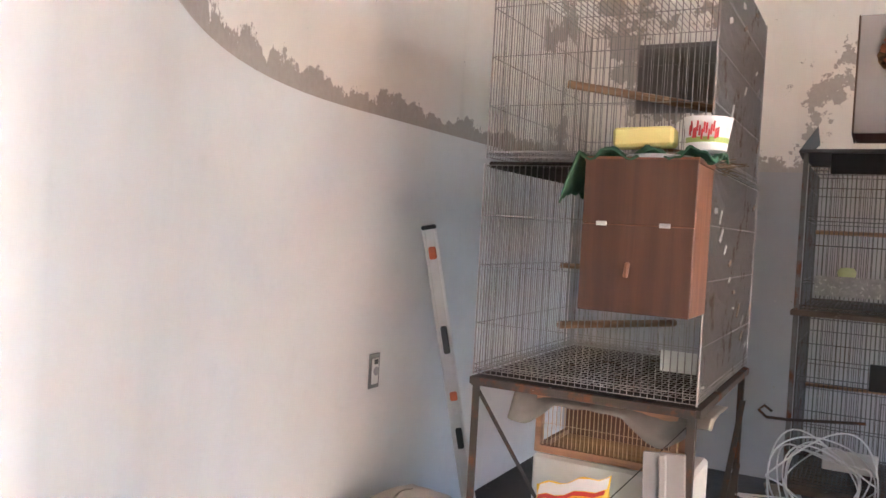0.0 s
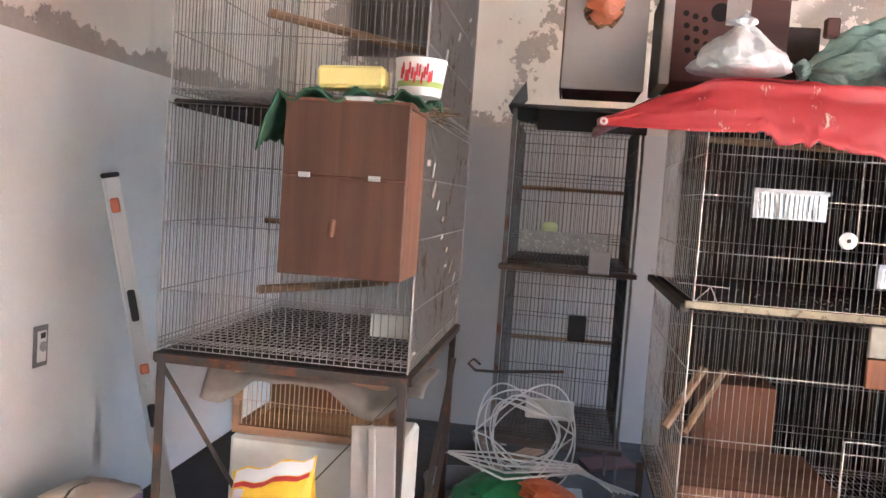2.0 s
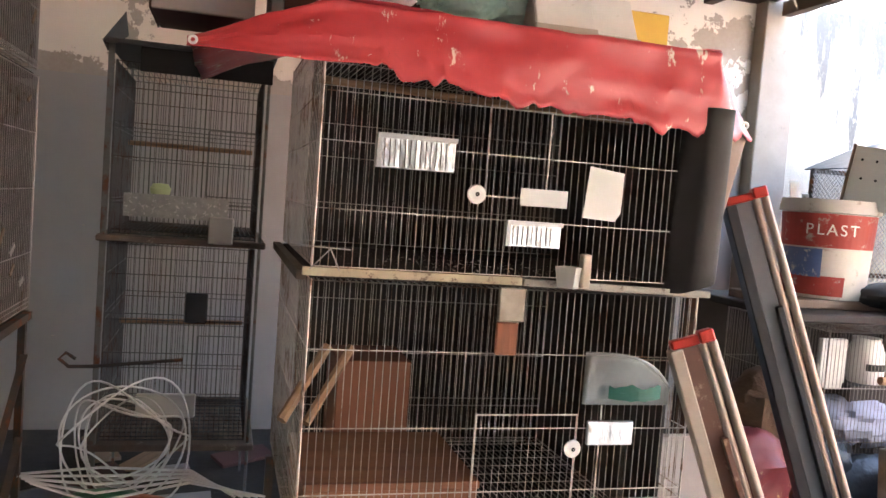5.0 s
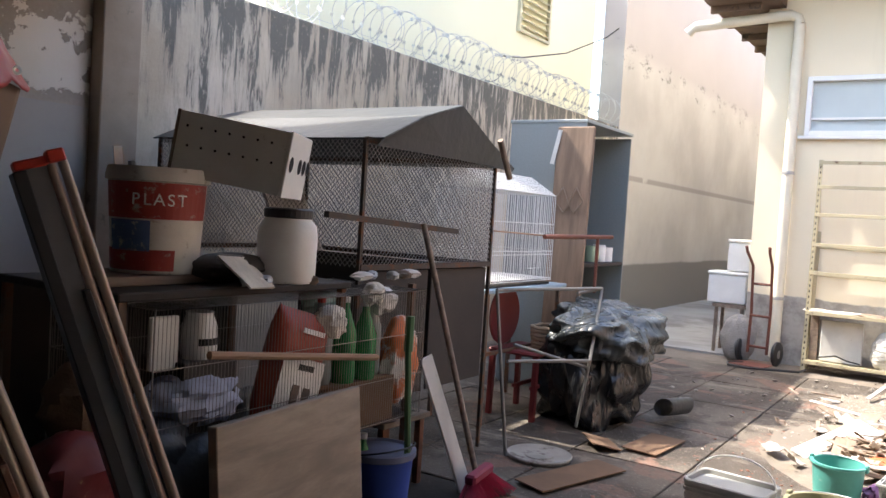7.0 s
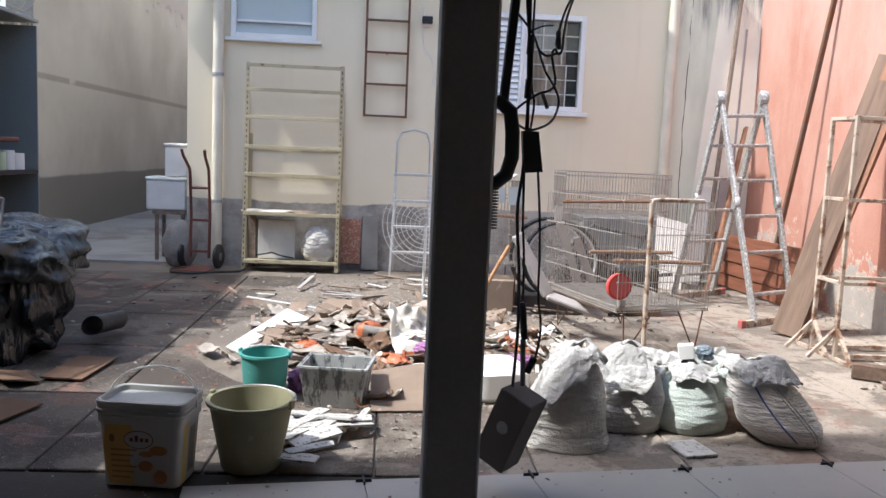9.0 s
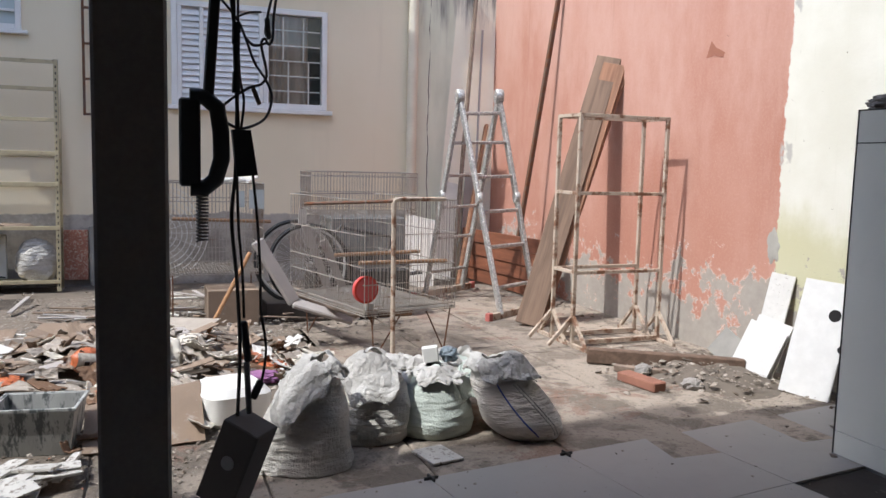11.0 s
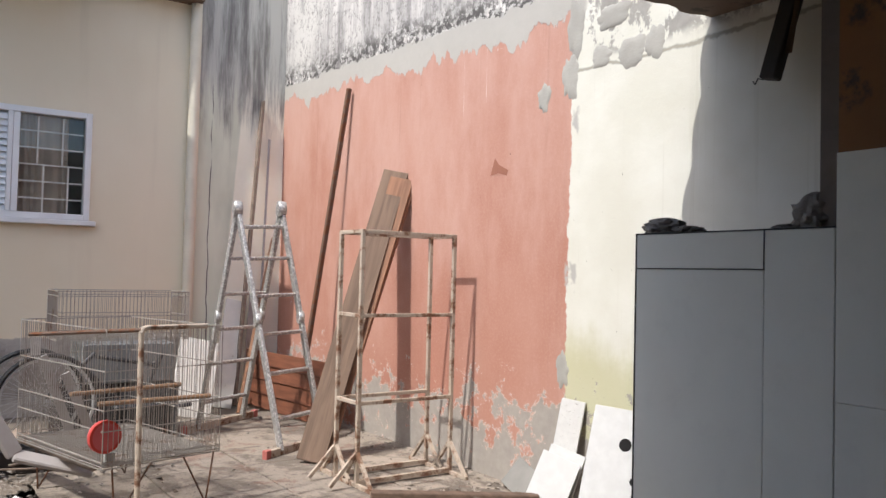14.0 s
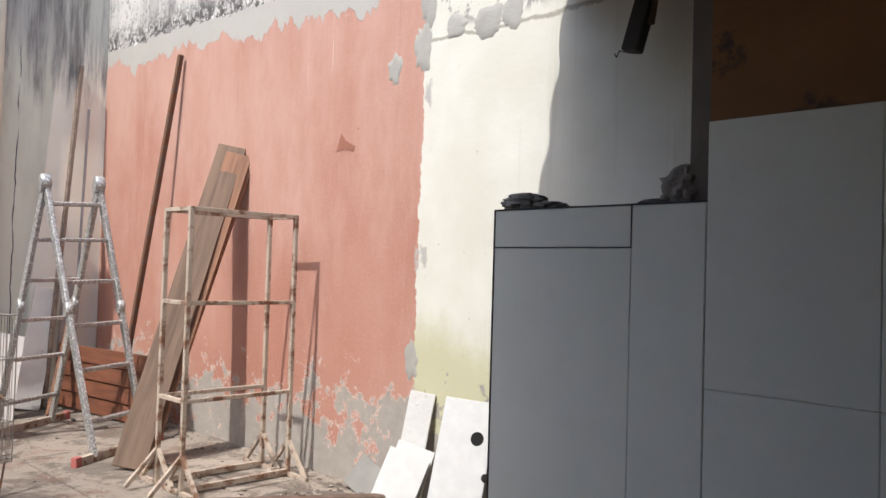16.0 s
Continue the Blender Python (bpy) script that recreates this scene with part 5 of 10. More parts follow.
solid("seed_cup", Geo().lathe([(0.001, 0), (0.03, 0.0), (0.034, 0.018), (0.024, 0.034), (0.001, 0.036)], 18), plain("pale_green_plastic", (0.55, 0.62, 0.30), 0.5), "pale green seed cup on the trough", "cup", pose(-0.10, 3.50, 1.152), smooth=True)
slab_box("paper_card", "grey wooden block on the tower shelf", "block", (0.06, 3.44, 1.0), (0.14, 3.47, 1.09), GREY_BOARD)
slab_box("white_feeder", "white card feeder in the lower cage", "feeder", (-0.14, 3.46, 0.41), (0.05, 3.475, 0.49), WHITE_BOARD)
slab_box("vent_box", "small black louvred box in the lower cage", "box", (0.0, 3.46, 0.73), (0.07, 3.49, 0.83), DARK_RUBBER)
solid("hook_stick", Geo().pipe([(-0.33, 3.475, 0.60), (-0.36, 3.475, 0.62), (-0.38, 3.475, 0.60), (-0.35, 3.475, 0.575), (-0.28, 3.482, 0.575), (0.0, 3.495, 0.60)], 0.006, 6), ANGLE, "dark bent iron rod hooked on the cage", "rod")

# ---- wide cage tower with the red sheet ----
BX, BY, BW, BD = 0.285, 2.335, 0.905, 0.82
bs = thing("wide_cage_stand", "long shelf rail between two wide cages", "stand", pose(BX, BY, 0))
for x in (0, BW):
    for y in (0.0, BD):
        part("leg", Geo().bar((x, y, 0.0), (x, y, 0.38), 0.025, 0.025, (0, 1, 0)), ANGLE, bs)
part("middle_rail", Geo().bar((-0.02, -0.01, 1.040), (0.455, -0.01, 1.040), 0.02, 0.017), plain("grimy_cream_rail", (0.42, 0.36, 0.24), 0.7, spot=((0.14, 0.10, 0.07), 0.55), amount=0.6, scale=16), bs)
part("middle_rail", Geo().bar((0.46, -0.01, 1.038), (BW + 0.02, -0.01, 1.030), 0.02, 0.015), plain("grimy_grey_rail", (0.34, 0.31, 0.26), 0.7, spot=((0.12, 0.09, 0.07), 0.55), amount=0.6, scale=16), bs)
part("middle_shelf", Geo().box((0, 0.002, 1.025), (BW, BD, 1.036)), GRIME_TRAY, bs)
for x0_ in (-0.02, BW):
    part("side_rail", Geo().bar((x0_, 0, 1.03), (x0_, BD, 1.03), 0.02, 0.02), plain("rubble_rail", (0.16, 0.13, 0.10), 0.9, spot=((0.40, 0.36, 0.30), 0.6), scale=18, amount=0.6), bs)
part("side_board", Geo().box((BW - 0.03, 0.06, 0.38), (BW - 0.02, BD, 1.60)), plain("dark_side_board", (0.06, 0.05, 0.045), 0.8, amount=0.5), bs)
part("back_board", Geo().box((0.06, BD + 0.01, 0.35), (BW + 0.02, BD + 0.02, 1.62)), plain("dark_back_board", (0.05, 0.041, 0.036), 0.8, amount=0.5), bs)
ubc = bird_cage("bird_cage", "wide galvanised wire cage under a red sheet", pose(BX, BY, 1.05), BW, BD, 0.50, 0.0165, [0, 0.24, 0.52, 0.72, 0.95, 1.0], WIRE_PALE, 0.00125, floor=False, tray=False, side=2.0, group="wide stacked cages")
lbc = bird_cage("bird_cage", "wide galvanised wire cage with a wooden nest box inside", pose(BX, BY, 0.42), BW, BD, 0.60, 0.0165, [0, 0.2, 0.24, 0.48, 0.76, 1.0], WIRE_PALE, 0.00125, side=2.0, group="wide stacked cages")
cage_door(ubc, 0.36, 0.50, 0.17, 0.36, mat=WIRE_PALE)
cage_door(lbc, 0.38, 0.62, 0.05, 0.32, mat=WIRE_PALE)
cage_door(lbc, 0.68, 0.86, 0.10, 0.45, mat=WIRE_PALE)
part("perch", Geo().tube((0.02, 0.3, 0.42), (0.86, 0.32, 0.40), 0.010, 7), PERCH, ubc)
part("perch", Geo().tube((0.06, 0.12, 0.44), (-0.10 + 0.06, 0.02, 0.30), 0.012, 7), PERCH, lbc)
part("perch", Geo().tube((0.02, 0.10, 0.27), (0.13, 0.22, 0.42), 0.011, 7), PERCH, lbc)
TIN = plain("bright_tin", (0.72, 0.74, 0.76), 0.30, 0.85, amount=0.9, spot=((0.34, 0.31, 0.28), 0.56), scale=26, bump=0.9, depth=0.004, stretch=(1.0, 1.0, 0.3))
for x, z, w, h in ((0.405, 1.262, 0.165, 0.070), (0.700, 1.115, 0.125, 0.055)):
    fd = thing("tin_feeder", "bright tin feed box clipped inside the cage front", "feeder", pose(x, BY - 0.012, z))
    part("box", Geo().box((0, 0, 0), (w, 0.008, h), 0.002), TIN, fd)
    part("edge", Geo().box((-0.003, -0.004, h - 0.008), (w + 0.003, 0.010, h + 0.002)).box((-0.004, -0.003, 0), (0.006, 0.01, h - 0.008)), STEEL_GREY, fd)
    g = Geo()
    wires(g, (0.012, -0.002, 0.004), (0.011, 0, 0), int((w - 0.02) / 0.011), (0, 0, h - 0.014), 0.001)
    part("guard_wires", g, WIRE, fd)
slab_box("feeder_card", "white card tag on the cage front", "card", (0.722, BY - 0.016, 1.205), (0.832, BY - 0.013, 1.243), WHITE_BOARD, 0)
tg = Geo().add([(0.890, 0, 1.20), (0.968, 0, 1.196), (0.982, 0, 1.215), (0.984, 0, 1.305), (0.900, 0, 1.315), (0.890, 0.003, 1.20), (0.968, 0.003, 1.196), (0.982, 0.003, 1.215), (0.984, 0.003, 1.305), (0.900, 0.003, 1.315)], [(0, 1, 2, 3, 4), (9, 8, 7, 6, 5), (0, 1, 6, 5), (1, 2, 7, 6), (2, 3, 8, 7), (3, 4, 9, 8), (4, 0, 5, 9)])
solid("paper_tag", tg, WHITE_BOARD, "white torn card hung on the cage wires", "card", pose(-0.018, BY - 0.014, -0.012))
for x, z in ((0.622, 1.222), (0.895, 0.665)):
    dsk = thing("cage_nut", "round white plastic wheel on the cage front", "wheel", pose(x, BY - 0.012, z, 90))
    part("disc", Geo().lathe([(0.001, 0), (0.019, 0), (0.021, 0.003), (0.019, 0.007), (0.001, 0.007)], 20), WHITE_PLASTIC, dsk)
    part("hub", Geo().lathe([(0.004, 0.007), (0.005, 0.010), (0.001, 0.010)], 8), DARK_RUBBER, dsk)
cup = thing("feed_cup", "clear plastic feed cup hooked on the cage", "cup", pose(0.835, BY - 0.05, 1.035))
part("cup", Geo().lathe([(0.001, 0), (0.026, 0), (0.034, 0.045), (0.032, 0.045), (0.024, 0.004), (0.001, 0.003)], 4, 0), plain("cloudy_plastic", (0.52, 0.50, 0.46), 0.3, amount=0.4), cup)
part("clip", Geo().box((0.025, -0.015, 0.0), (0.045, 0.01, 0.075), 0.003), plain("beige_clip", (0.50, 0.42, 0.32), 0.6), cup)
part("wire_stand_a", Geo().tube((-0.60, 0.0, 0.06), (-0.48, 0.0, 0.055), 0.002, 4).tube((-0.52, 0.0, 0.055), (-0.56, 0, 0.012), 0.002, 4).tube((-0.52, 0.0, 0.055), (-0.50, 0, 0.012), 0.002, 4), WIRE, cup)
wl = thing("wood_block", "weathered wood block hung below the rail", "block", pose(0.692, BY - 0.02, 0.875))
part("block", Geo().box((0, 0, 0.075), (0.06, 0.016, 0.15), 0.003), plain("mouldy_wood", (0.40, 0.35, 0.28), 0.9, amount=0.6, scale=20), wl)
part("lower_block", Geo().box((0.0, 0.004, 0.0), (0.05, 0.016, 0.073), 0.003), wood("red_wood", (0.26, 0.10, 0.05), 2), wl)
ncr = thing("nest_crate", "red-brown wooden nest box inside the lower cage", "nest box", pose(0.30, 2.37, 0.44))
RED_PLY = wood("red_ply", (0.27, 0.125, 0.07), 0)
part("body", Geo().box((0.004, 0.004, 0), (0.396, 0.376, 0.118), 0.002), RED_PLY, ncr)
part("lid", Geo().box((0, 0, 0.1185), (0.40, 0.38, 0.135), 0.002), RED_PLY, ncr)
part("knob", Geo().box((0.18, -0.012, 0.05), (0.22, 0.0035, 0.07), 0.003), PINE, ncr)
slab_box("nest_crate", "reddish wooden nest box inside the lower cage", "nest box", (0.42, 2.78, 0.44), (0.62, 3.0, 0.76), plain("red_brown_ply", (0.20, 0.085, 0.05), 0.75, amount=0.4, scale=4), 0.003)
slab_box("tin_feeder", "bright ribbed tin feeder in the lower cage", "feeder", (0.93, BY - 0.014, 0.672), (1.045, BY - 0.004, 0.728), TIN, 0.002)
SCOOP = plain("cloudy_grey_plastic", (0.30, 0.33, 0.33), 0.3, amount=0.5)
sp = thing("scoop", "cloudy grey plastic feed scoop hooked on the cage", "scoop", pose(0.905, BY - 0.02, 0.77))
thicken(part("bowl", Geo().grid(lambda u, v: (0.215 * u, -0.055 * math.sin(math.pi * u) * v - 0.004, 0.115 * v - 0.075 * u * v + 0.035 * math.sin(math.pi * u) * v), 18, 9), SCOOP, sp, smooth=True), 0.003)
part("rim", Geo().pipe([(0.215 * k / 14, -0.006 - 0.055 * math.sin(math.pi * k / 14), 0.116 - 0.075 * k / 14 + 0.035 * math.sin(math.pi * k / 14)) for k in range(15)], 0.004, 6), SCOOP, sp, smooth=True)
part("green_lining", Geo().grid(lambda u, v: (0.05 + 0.13 * u, -0.03 - 0.02 * math.sin(math.pi * u), 0.02 + 0.03 * v + 0.01 * fbm(u * 4, v * 4, 1)), 12, 6), plain("dull_green_plastic", (0.03, 0.13, 0.10), 0.5), sp, "dull green cloth in the scoop", True)


def tarp_front(u, v):
    """The sheet's hanging front flap."""
    r = max(0.0, (u - 0.9) / 0.1)
    x = 0.02 + 1.27 * u - 0.07 * r * (1 - v) + 0.055 * r * v
    top = 1.475 + 0.105 * min(1.0, u / 0.2) + 0.01 * r
    low = 1.455 - 0.085 * max(0.0, (u - 0.25)) + 0.04 * r + 0.018 * fbm(u * 9, 0.3, 7) * (u > 0.25) + 0.016 * fbm(u * 38, 0.7, 3, 4) * (u > 0.25) - 0.012 * (u > 0.3)
    y = 2.292 - 0.012 * v * math.sin(u * 5) - 0.02 * v + 0.125 * r ** 1.3
    return (x, y + 0.010 * (fbm(u * 6, v * 3, 2) - 0.3), top + (low - top) * v + 0.004 * fbm(u * 14, v * 4, 9))


def tarp_top(u, v):
    x, y, z = tarp_front(u, 0)
    return (x + 0.01 * fbm(u * 3, v * 3, 1), y + 0.80 * v, z + 0.015 * v + 0.012 * fbm(u * 5, v * 5, 4))


def tarp_side(u, v):
    x, y, z = tarp_front(1.0, 0)
    return (x + 0.03 + 0.03 * math.sin(u * 7), y + 0.10 + 0.75 * u - 0.1 * (1 - v), z - 0.02 - (0.46 - 0.1 * u) * v)


rt = thing("red_sheet", "red plastic tarpaulin with worn white spots over the cages", "tarpaulin")
thicken(part("front_flap", Geo().grid(tarp_front, 220, 16), RED_TARP, rt, smooth=True), 0.002)
thicken(part("top_sheet", Geo().grid(tarp_top, 40, 16), RED_TARP, rt, smooth=True), 0.002)
thicken(part("rolled_end", Geo().grid(lambda u, v: (1.172 + (0.058 + 0.010 * math.sin(6 * math.pi * u)) * math.cos(2 * math.pi * u) - 0.012 * v, 2.318 + 0.05 * math.sin(2 * math.pi * u), 1.455 - 0.405 * v + 0.02 * math.cos(2 * math.pi * u) * v), 28, 10, True), TARP_BACK, rt, "dark rolled end of the sheet", True), 0.002)
thicken(part("under_fold", Geo().grid(lambda u, v: (1.225 + 0.095 * u * (1 - 0.95 * v), 2.350 + 0.045 * u * (1 - v) + 0.02 * v, 1.425 - 0.34 * v - 0.02 * u * (1 - v)), 12, 10), plain("brown_tarp_back", (0.20, 0.135, 0.10), 0.7, amount=0.4), rt, "brown underside of the folded corner", True), 0.002)
for x, y, z in ((0.031, 2.262, 1.466), (0.366, 2.262, 1.470), (1.300, 2.372, 1.437)):
    ey = part("eyelet", Geo().lathe([(0.004, 0.0), (0.008, 0.001), (0.0095, 0.0), (0.008, -0.002), (0.004, -0.002)], 16), CHROME, rt, at=pose(x, y, z, 90))

# boxes, bags on top
bx = thing("wooden_box", "grey painted wooden nest box with a torn hole", "nest box", pose(-0.085, 2.70, 1.60))
part("front", Geo().box((0, 0, 0), (0.235, 0.012, 0.345), 0.002), GREY_BOARD, bx)
part("body", Geo().box((0.002, 0.012, 0), (0.233, 0.26, 0.34), 0.002), MAROON, bx)
part("edge_strip", Geo().box((-0.005, -0.002, 0), (-0.0005, 0.26, 0.345)), plain("brown_edge", (0.10, 0.055, 0.035), 0.8), bx)
hole = Geo()
ring = [(0.105 + (0.058 + 0.014 * fbm(math.cos(a) * 2, math.sin(a) * 2, 3)) * math.cos(a), -0.003, 0.225 + (0.05 + 0.016 * fbm(math.cos(a) * 3, math.sin(a) * 3, 8)) * math.sin(a)) for a in (2 * math.pi * i / 28 for i in range(28))]
hole.add(ring, [tuple(range(28))])
part("gnawed_hole", hole, plain("gnawed_wood", (0.26, 0.155, 0.08), 0.95, spot=((0.08, 0.05, 0.03), 0.5), amount=0.8, scale=25), bx, "gnawed brown edge of a hole")
ob_ = Geo().grid(lambda u, v: (0.11 + (0.048 * math.cos(2 * math.pi * u)) * math.sin(math.pi * (0.08 + 0.9 * v)) + 0.030 * fbm(u * 5, v * 6, 1, 4), -0.018 + 0.02 * math.sin(2 * math.pi * u) * math.sin(math.pi * v), 0.185 + 0.13 * v + 0.008 * fbm(u * 5, v * 4, 2)), 22, 14, True)
solid("orange_bag", ob_, ORANGE_BAG, "crumpled orange plastic bag stuffed in the hole", "bag", pose(-0.085, 2.70, 1.60), smooth=True)
mb = thing("maroon_box", "maroon wooden box with rows of air holes", "box", pose(0.185, 2.66, 1.628))
part("body", Geo().box((0.03, 0, 0), (0.34, 0.30, 0.245), 0.003), MAROON, mb)
part("frame", Geo().box((0.0, -0.006, -0.01), (0.03, 0.30, 0.26), 0.003).box((0.03, -0.006, 0.235), (0.36, 0.012, 0.262), 0.003), GREY_BOARD, mb)
for i in range(3):
    for j in range(4):
        part("air_hole", Geo().lathe([(0.0085, 0), (0.0001, 0)], 12), HOLE_DARK, mb, at=pose(0.062 + 0.026 * i + 0.004 * j, -0.0012, 0.19 - 0.034 * j - 0.008 * i, 90))
part("large_hole", Geo().lathe([(0.026, 0), (0.0001, 0)], 18), HOLE_DARK, mb, at=pose(0.155, -0.0012, 0.195, 90))
part("light_patch", Geo().box((0.17, -0.003, 0.16), (0.235, -0.0005, 0.235)), GREY_BOARD, mb)


def tied_bag(r, h, seed, pleats=13, fall=1.15, squash=0.8):
    """A thin carrier bag gathered to a knot at the top of its axis, pleated towards it."""
    def at(u, v):
        a = 2 * math.pi * u
        if v < 0.16:
            q = math.sin(v / 0.16 * math.pi / 2) ** 0.7
        elif v < 0.88:
            q = 1 - 0.87 * ((v - 0.16) / 0.72) ** fall
        else:
            q = 0.13 + 0.17 * math.sin((v - 0.88) / 0.12 * 2.4)
        fold = abs(math.sin(pleats * 0.5 * a + 2.6 * fbm(math.cos(a) + seed, math.sin(a), v * 1.5, 2)))
        k = 1 - (0.04 + 0.18 * max(0.0, v - 0.25)) * fold ** 0.6 + 0.22 * fbm(math.cos(a) * 1.5 + seed, math.sin(a) * 1.5, v * 2.4, 3) - 0.13 * abs(fbm(math.cos(a) * 3.2, math.sin(a) * 3.2 + seed, v * 5, 2))
        return (r * q * k * math.cos(a), r * q * k * squash * math.sin(a), h * (v + 0.10 * fbm(math.cos(a) * 2 + seed, math.sin(a) * 2, v * 3, 2) * v * (1 - v) * 4))
    return Geo().grid(at, 110, 56, True)


wbag = thing("white_bag", "knotted white plastic carrier bag on the red sheet", "bag", pose(0.36, 2.42, 1.604))
part("bag", tied_bag(0.132, 0.150, 3.0, 11, 1.5, 0.75), BAG_WHITE, wbag, smooth=True)
part("knot", tied_bag(0.022, 0.045, 5.0, 7, 1.0, 0.9), BAG_WHITE, wbag, smooth=True, at=pose(-0.005, 0, 0.125, 8, 14, 0))
gb = thing("green_bag", "full pale green plastic carrier bag on the red sheet", "bag", pose(0.80, 2.62, 1.695, 0, -97, 0))
part("bag", tied_bag(0.112, 0.255, 8.0, 9, 3.6, 1.0), BAG_GREEN, gb, smooth=True)
part("knot", tied_bag(0.03, 0.05, 6.0, 7, 1.0, 0.9), BAG_GREEN, gb, smooth=True, at=pose(0, 0, 0.225, 0, 20, 0))
slab_box("wood_offcut", "dark wooden offcut sticking out of a bag", "offcut", (0.585, 2.53, 1.74), (0.62, 2.56, 1.79), MAROON)
bc = thing("basket_crate", "brown slatted crate behind the boxes", "crate", pose(0.33, 2.86, 1.83))
part("rim", Geo().box((0, 0, 0.13), (0.23, 0.012, 0.15)).box((0, 0.2, 0.13), (0.23, 0.212, 0.15)).box((0, 0.012, 0.13), (0.012, 0.2, 0.15)).box((0.218, 0.012, 0.13), (0.23, 0.2, 0.15)), plain("brown_plastic", (0.17, 0.10, 0.07), 0.6, amount=0.4), bc)
for i in range(12):
    part("slat", Geo().box((0.004 + 0.019 * i, 0.002, 0), (0.013 + 0.019 * i, 0.008, 0.13)), bc.children[0].data.materials[0], bc)
for j in range(3):
    part("cross_slat", Geo().box((0.0, 0.003, 0.02 + 0.04 * j), (0.23, 0.006, 0.028 + 0.04 * j)), bc.children[0].data.materials[0], bc)
slab_box("box_dark", "dark closed box behind the white bag", "box", (0.40, 2.70, 1.60), (0.62, 2.9, 1.80), plain("dark_brown_card", (0.075, 0.055, 0.05), 0.8, amount=0.4), 0.004)
for x, y, rz, s in ((0.765, 2.40, -3, 0.98), (0.905, 2.43, 2, 0.95)):
    lb = thing("lidded_box", "white lidded wooden box spotted with dirt", "box", pose(x, y, 1.578, -28, 0, rz))
    part("lid", Geo().box((0, 0, 0.05), (0.145 * s, 0.012, 0.05 + 0.125 * s), 0.003), WHITE_BOARD, lb)
    part("body", Geo().box((0.0, 0.012, 0.03), (0.145 * s, 0.10, 0.05 + 0.12 * s), 0.003), plain("grey_card_box", (0.42, 0.39, 0.35), 0.8, amount=0.4), lb)
    part("rim", Geo().box((-0.006, -0.004, 0.03), (0.145 * s + 0.006, 0.014, 0.05), 0.003), plain("beige_rim", (0.45, 0.40, 0.33), 0.7, amount=0.4), lb)
slab_box("yellow_board", "yellow board standing on the cages against the wall", "board", (0.90, 2.86, 1.60), (1.35, 2.875, 1.80), plain("yellow_paint", (0.65, 0.40, 0.05), 0.6, amount=0.3), 0.003)

# tangle of cable and plastic on the floor
rng = random.Random(4)
for k in range(8):
    r = 0.10 + 0.075 * rng.random()
    tilt = Matrix.Rotation(rng.uniform(-0.6, 0.6), 4, "X") @ Matrix.Rotation(rng.uniform(-0.9, 0.9), 4, "Y")
    ring = [tilt @ Vector((r * math.cos(a) * 1.0, 0.10 * math.sin(a * 2 + k), r * math.sin(a))) for a in (2 * math.pi * i / 40 for i in range(40))]
    if k == 0:
        cab = thing("white_cable_coil", "loose coil of thin white cable on the clutter", "cable", pose(-0.12, 3.02, 0.47))
    part("loop", Geo().pipe(ring, 0.0030, 6, True), WHITE_WIRE, cab, smooth=True)
for k in range(5):
    part("strand", Geo().pipe([(-0.28 + 0.02 * k, -0.05 * k, -0.09 + 0.012 * k), (-0.05, -0.1 - 0.03 * k, -0.04 - 0.012 * k), (0.18, -0.08 - 0.05 * k, -0.06 + 0.01 * k), (0.30 + 0.02 * k, -0.1, -0.13)], 0.004, 6), WHITE_WIRE, cab, smooth=True)
r_ = random.Random(52)
for k in range(26):
    x, y = r_.uniform(-0.45, 0.25), r_.uniform(2.75, 4.4)
    w = r_.uniform(0.05, 0.13)
    mt, lab = ((CARD, "dusty torn cardboard"), (GREY_BOARD, "grey board offcut"), (MAROON, "dark wooden offcut"), (PERCH, "broken brown perch wood"))[k % 4]
    solid("floor_scrap", Geo().box((-w, -w * 0.45, -0.008), (w, w * 0.45, 0.008), 0.002), mt, lab + " on the porch floor", "scrap", pose(x, y, 0.012 + 0.02 * r_.random(), r_.uniform(-9, 9), r_.uniform(-9, 9), r_.uniform(0, 360)), group="porch floor scraps")
solid("green_sack", lumpy(0.22, 0.16, 0.19, 12.0, 0, 60, 36, 0.26), sheet_plastic("green_plastic_sack", (0.03, 0.20, 0.075), 0.1, 0.3), "green plastic sack on the floor between cages", "bag", pose(-0.15, 2.88, 0.19), smooth=True)
solid("orange_sack", lumpy(0.09, 0.06, 0.045, 15.0, 0, 34, 20, 0.35), sheet_plastic("orange_sack_plastic", (0.60, 0.13, 0.05), 0.05, 0.4), "orange printed plastic wrapper on the clutter", "bag", pose(-0.02, 2.80, 0.345, 0, 20, 10), smooth=True)
solid("dark_bucket", Geo().lathe([(0.001, 0), (0.12, 0), (0.14, 0.20), (0.145, 0.21), (0.13, 0.21), (0.11, 0.01), (0.001, 0.01)], 24), plain("dusty_grey_bucket", (0.20, 0.19, 0.18), 0.7, amount=0.5), "dusty grey bucket behind the stand", "bucket", pose(-0.35, 3.25, 0), smooth=True)

# ---- junk along the north side ----
BEIGE_DOOR = wood("beige_door_laminate", (0.32, 0.25, 0.19), 0, 0.6, 0.5)
BLUE_PLASTIC = plain("blue_plastic", (0.03, 0.065, 0.30), 0.45, amount=0.3)
DARK_TABLE = plain("dark_table", (0.05, 0.042, 0.038), 0.8, amount=0.5)
BLACK_SHEET = plain("black_sheeting", (0.019, 0.023, 0.026), 0.50, amount=0.5, scale=3, grain=20, bump=0.3, depth=0.01, spec=0.45)
MESH_WIRE = rusty("mesh_wire", (0.42, 0.41, 0.40), lo=0.62, metal=0.5)
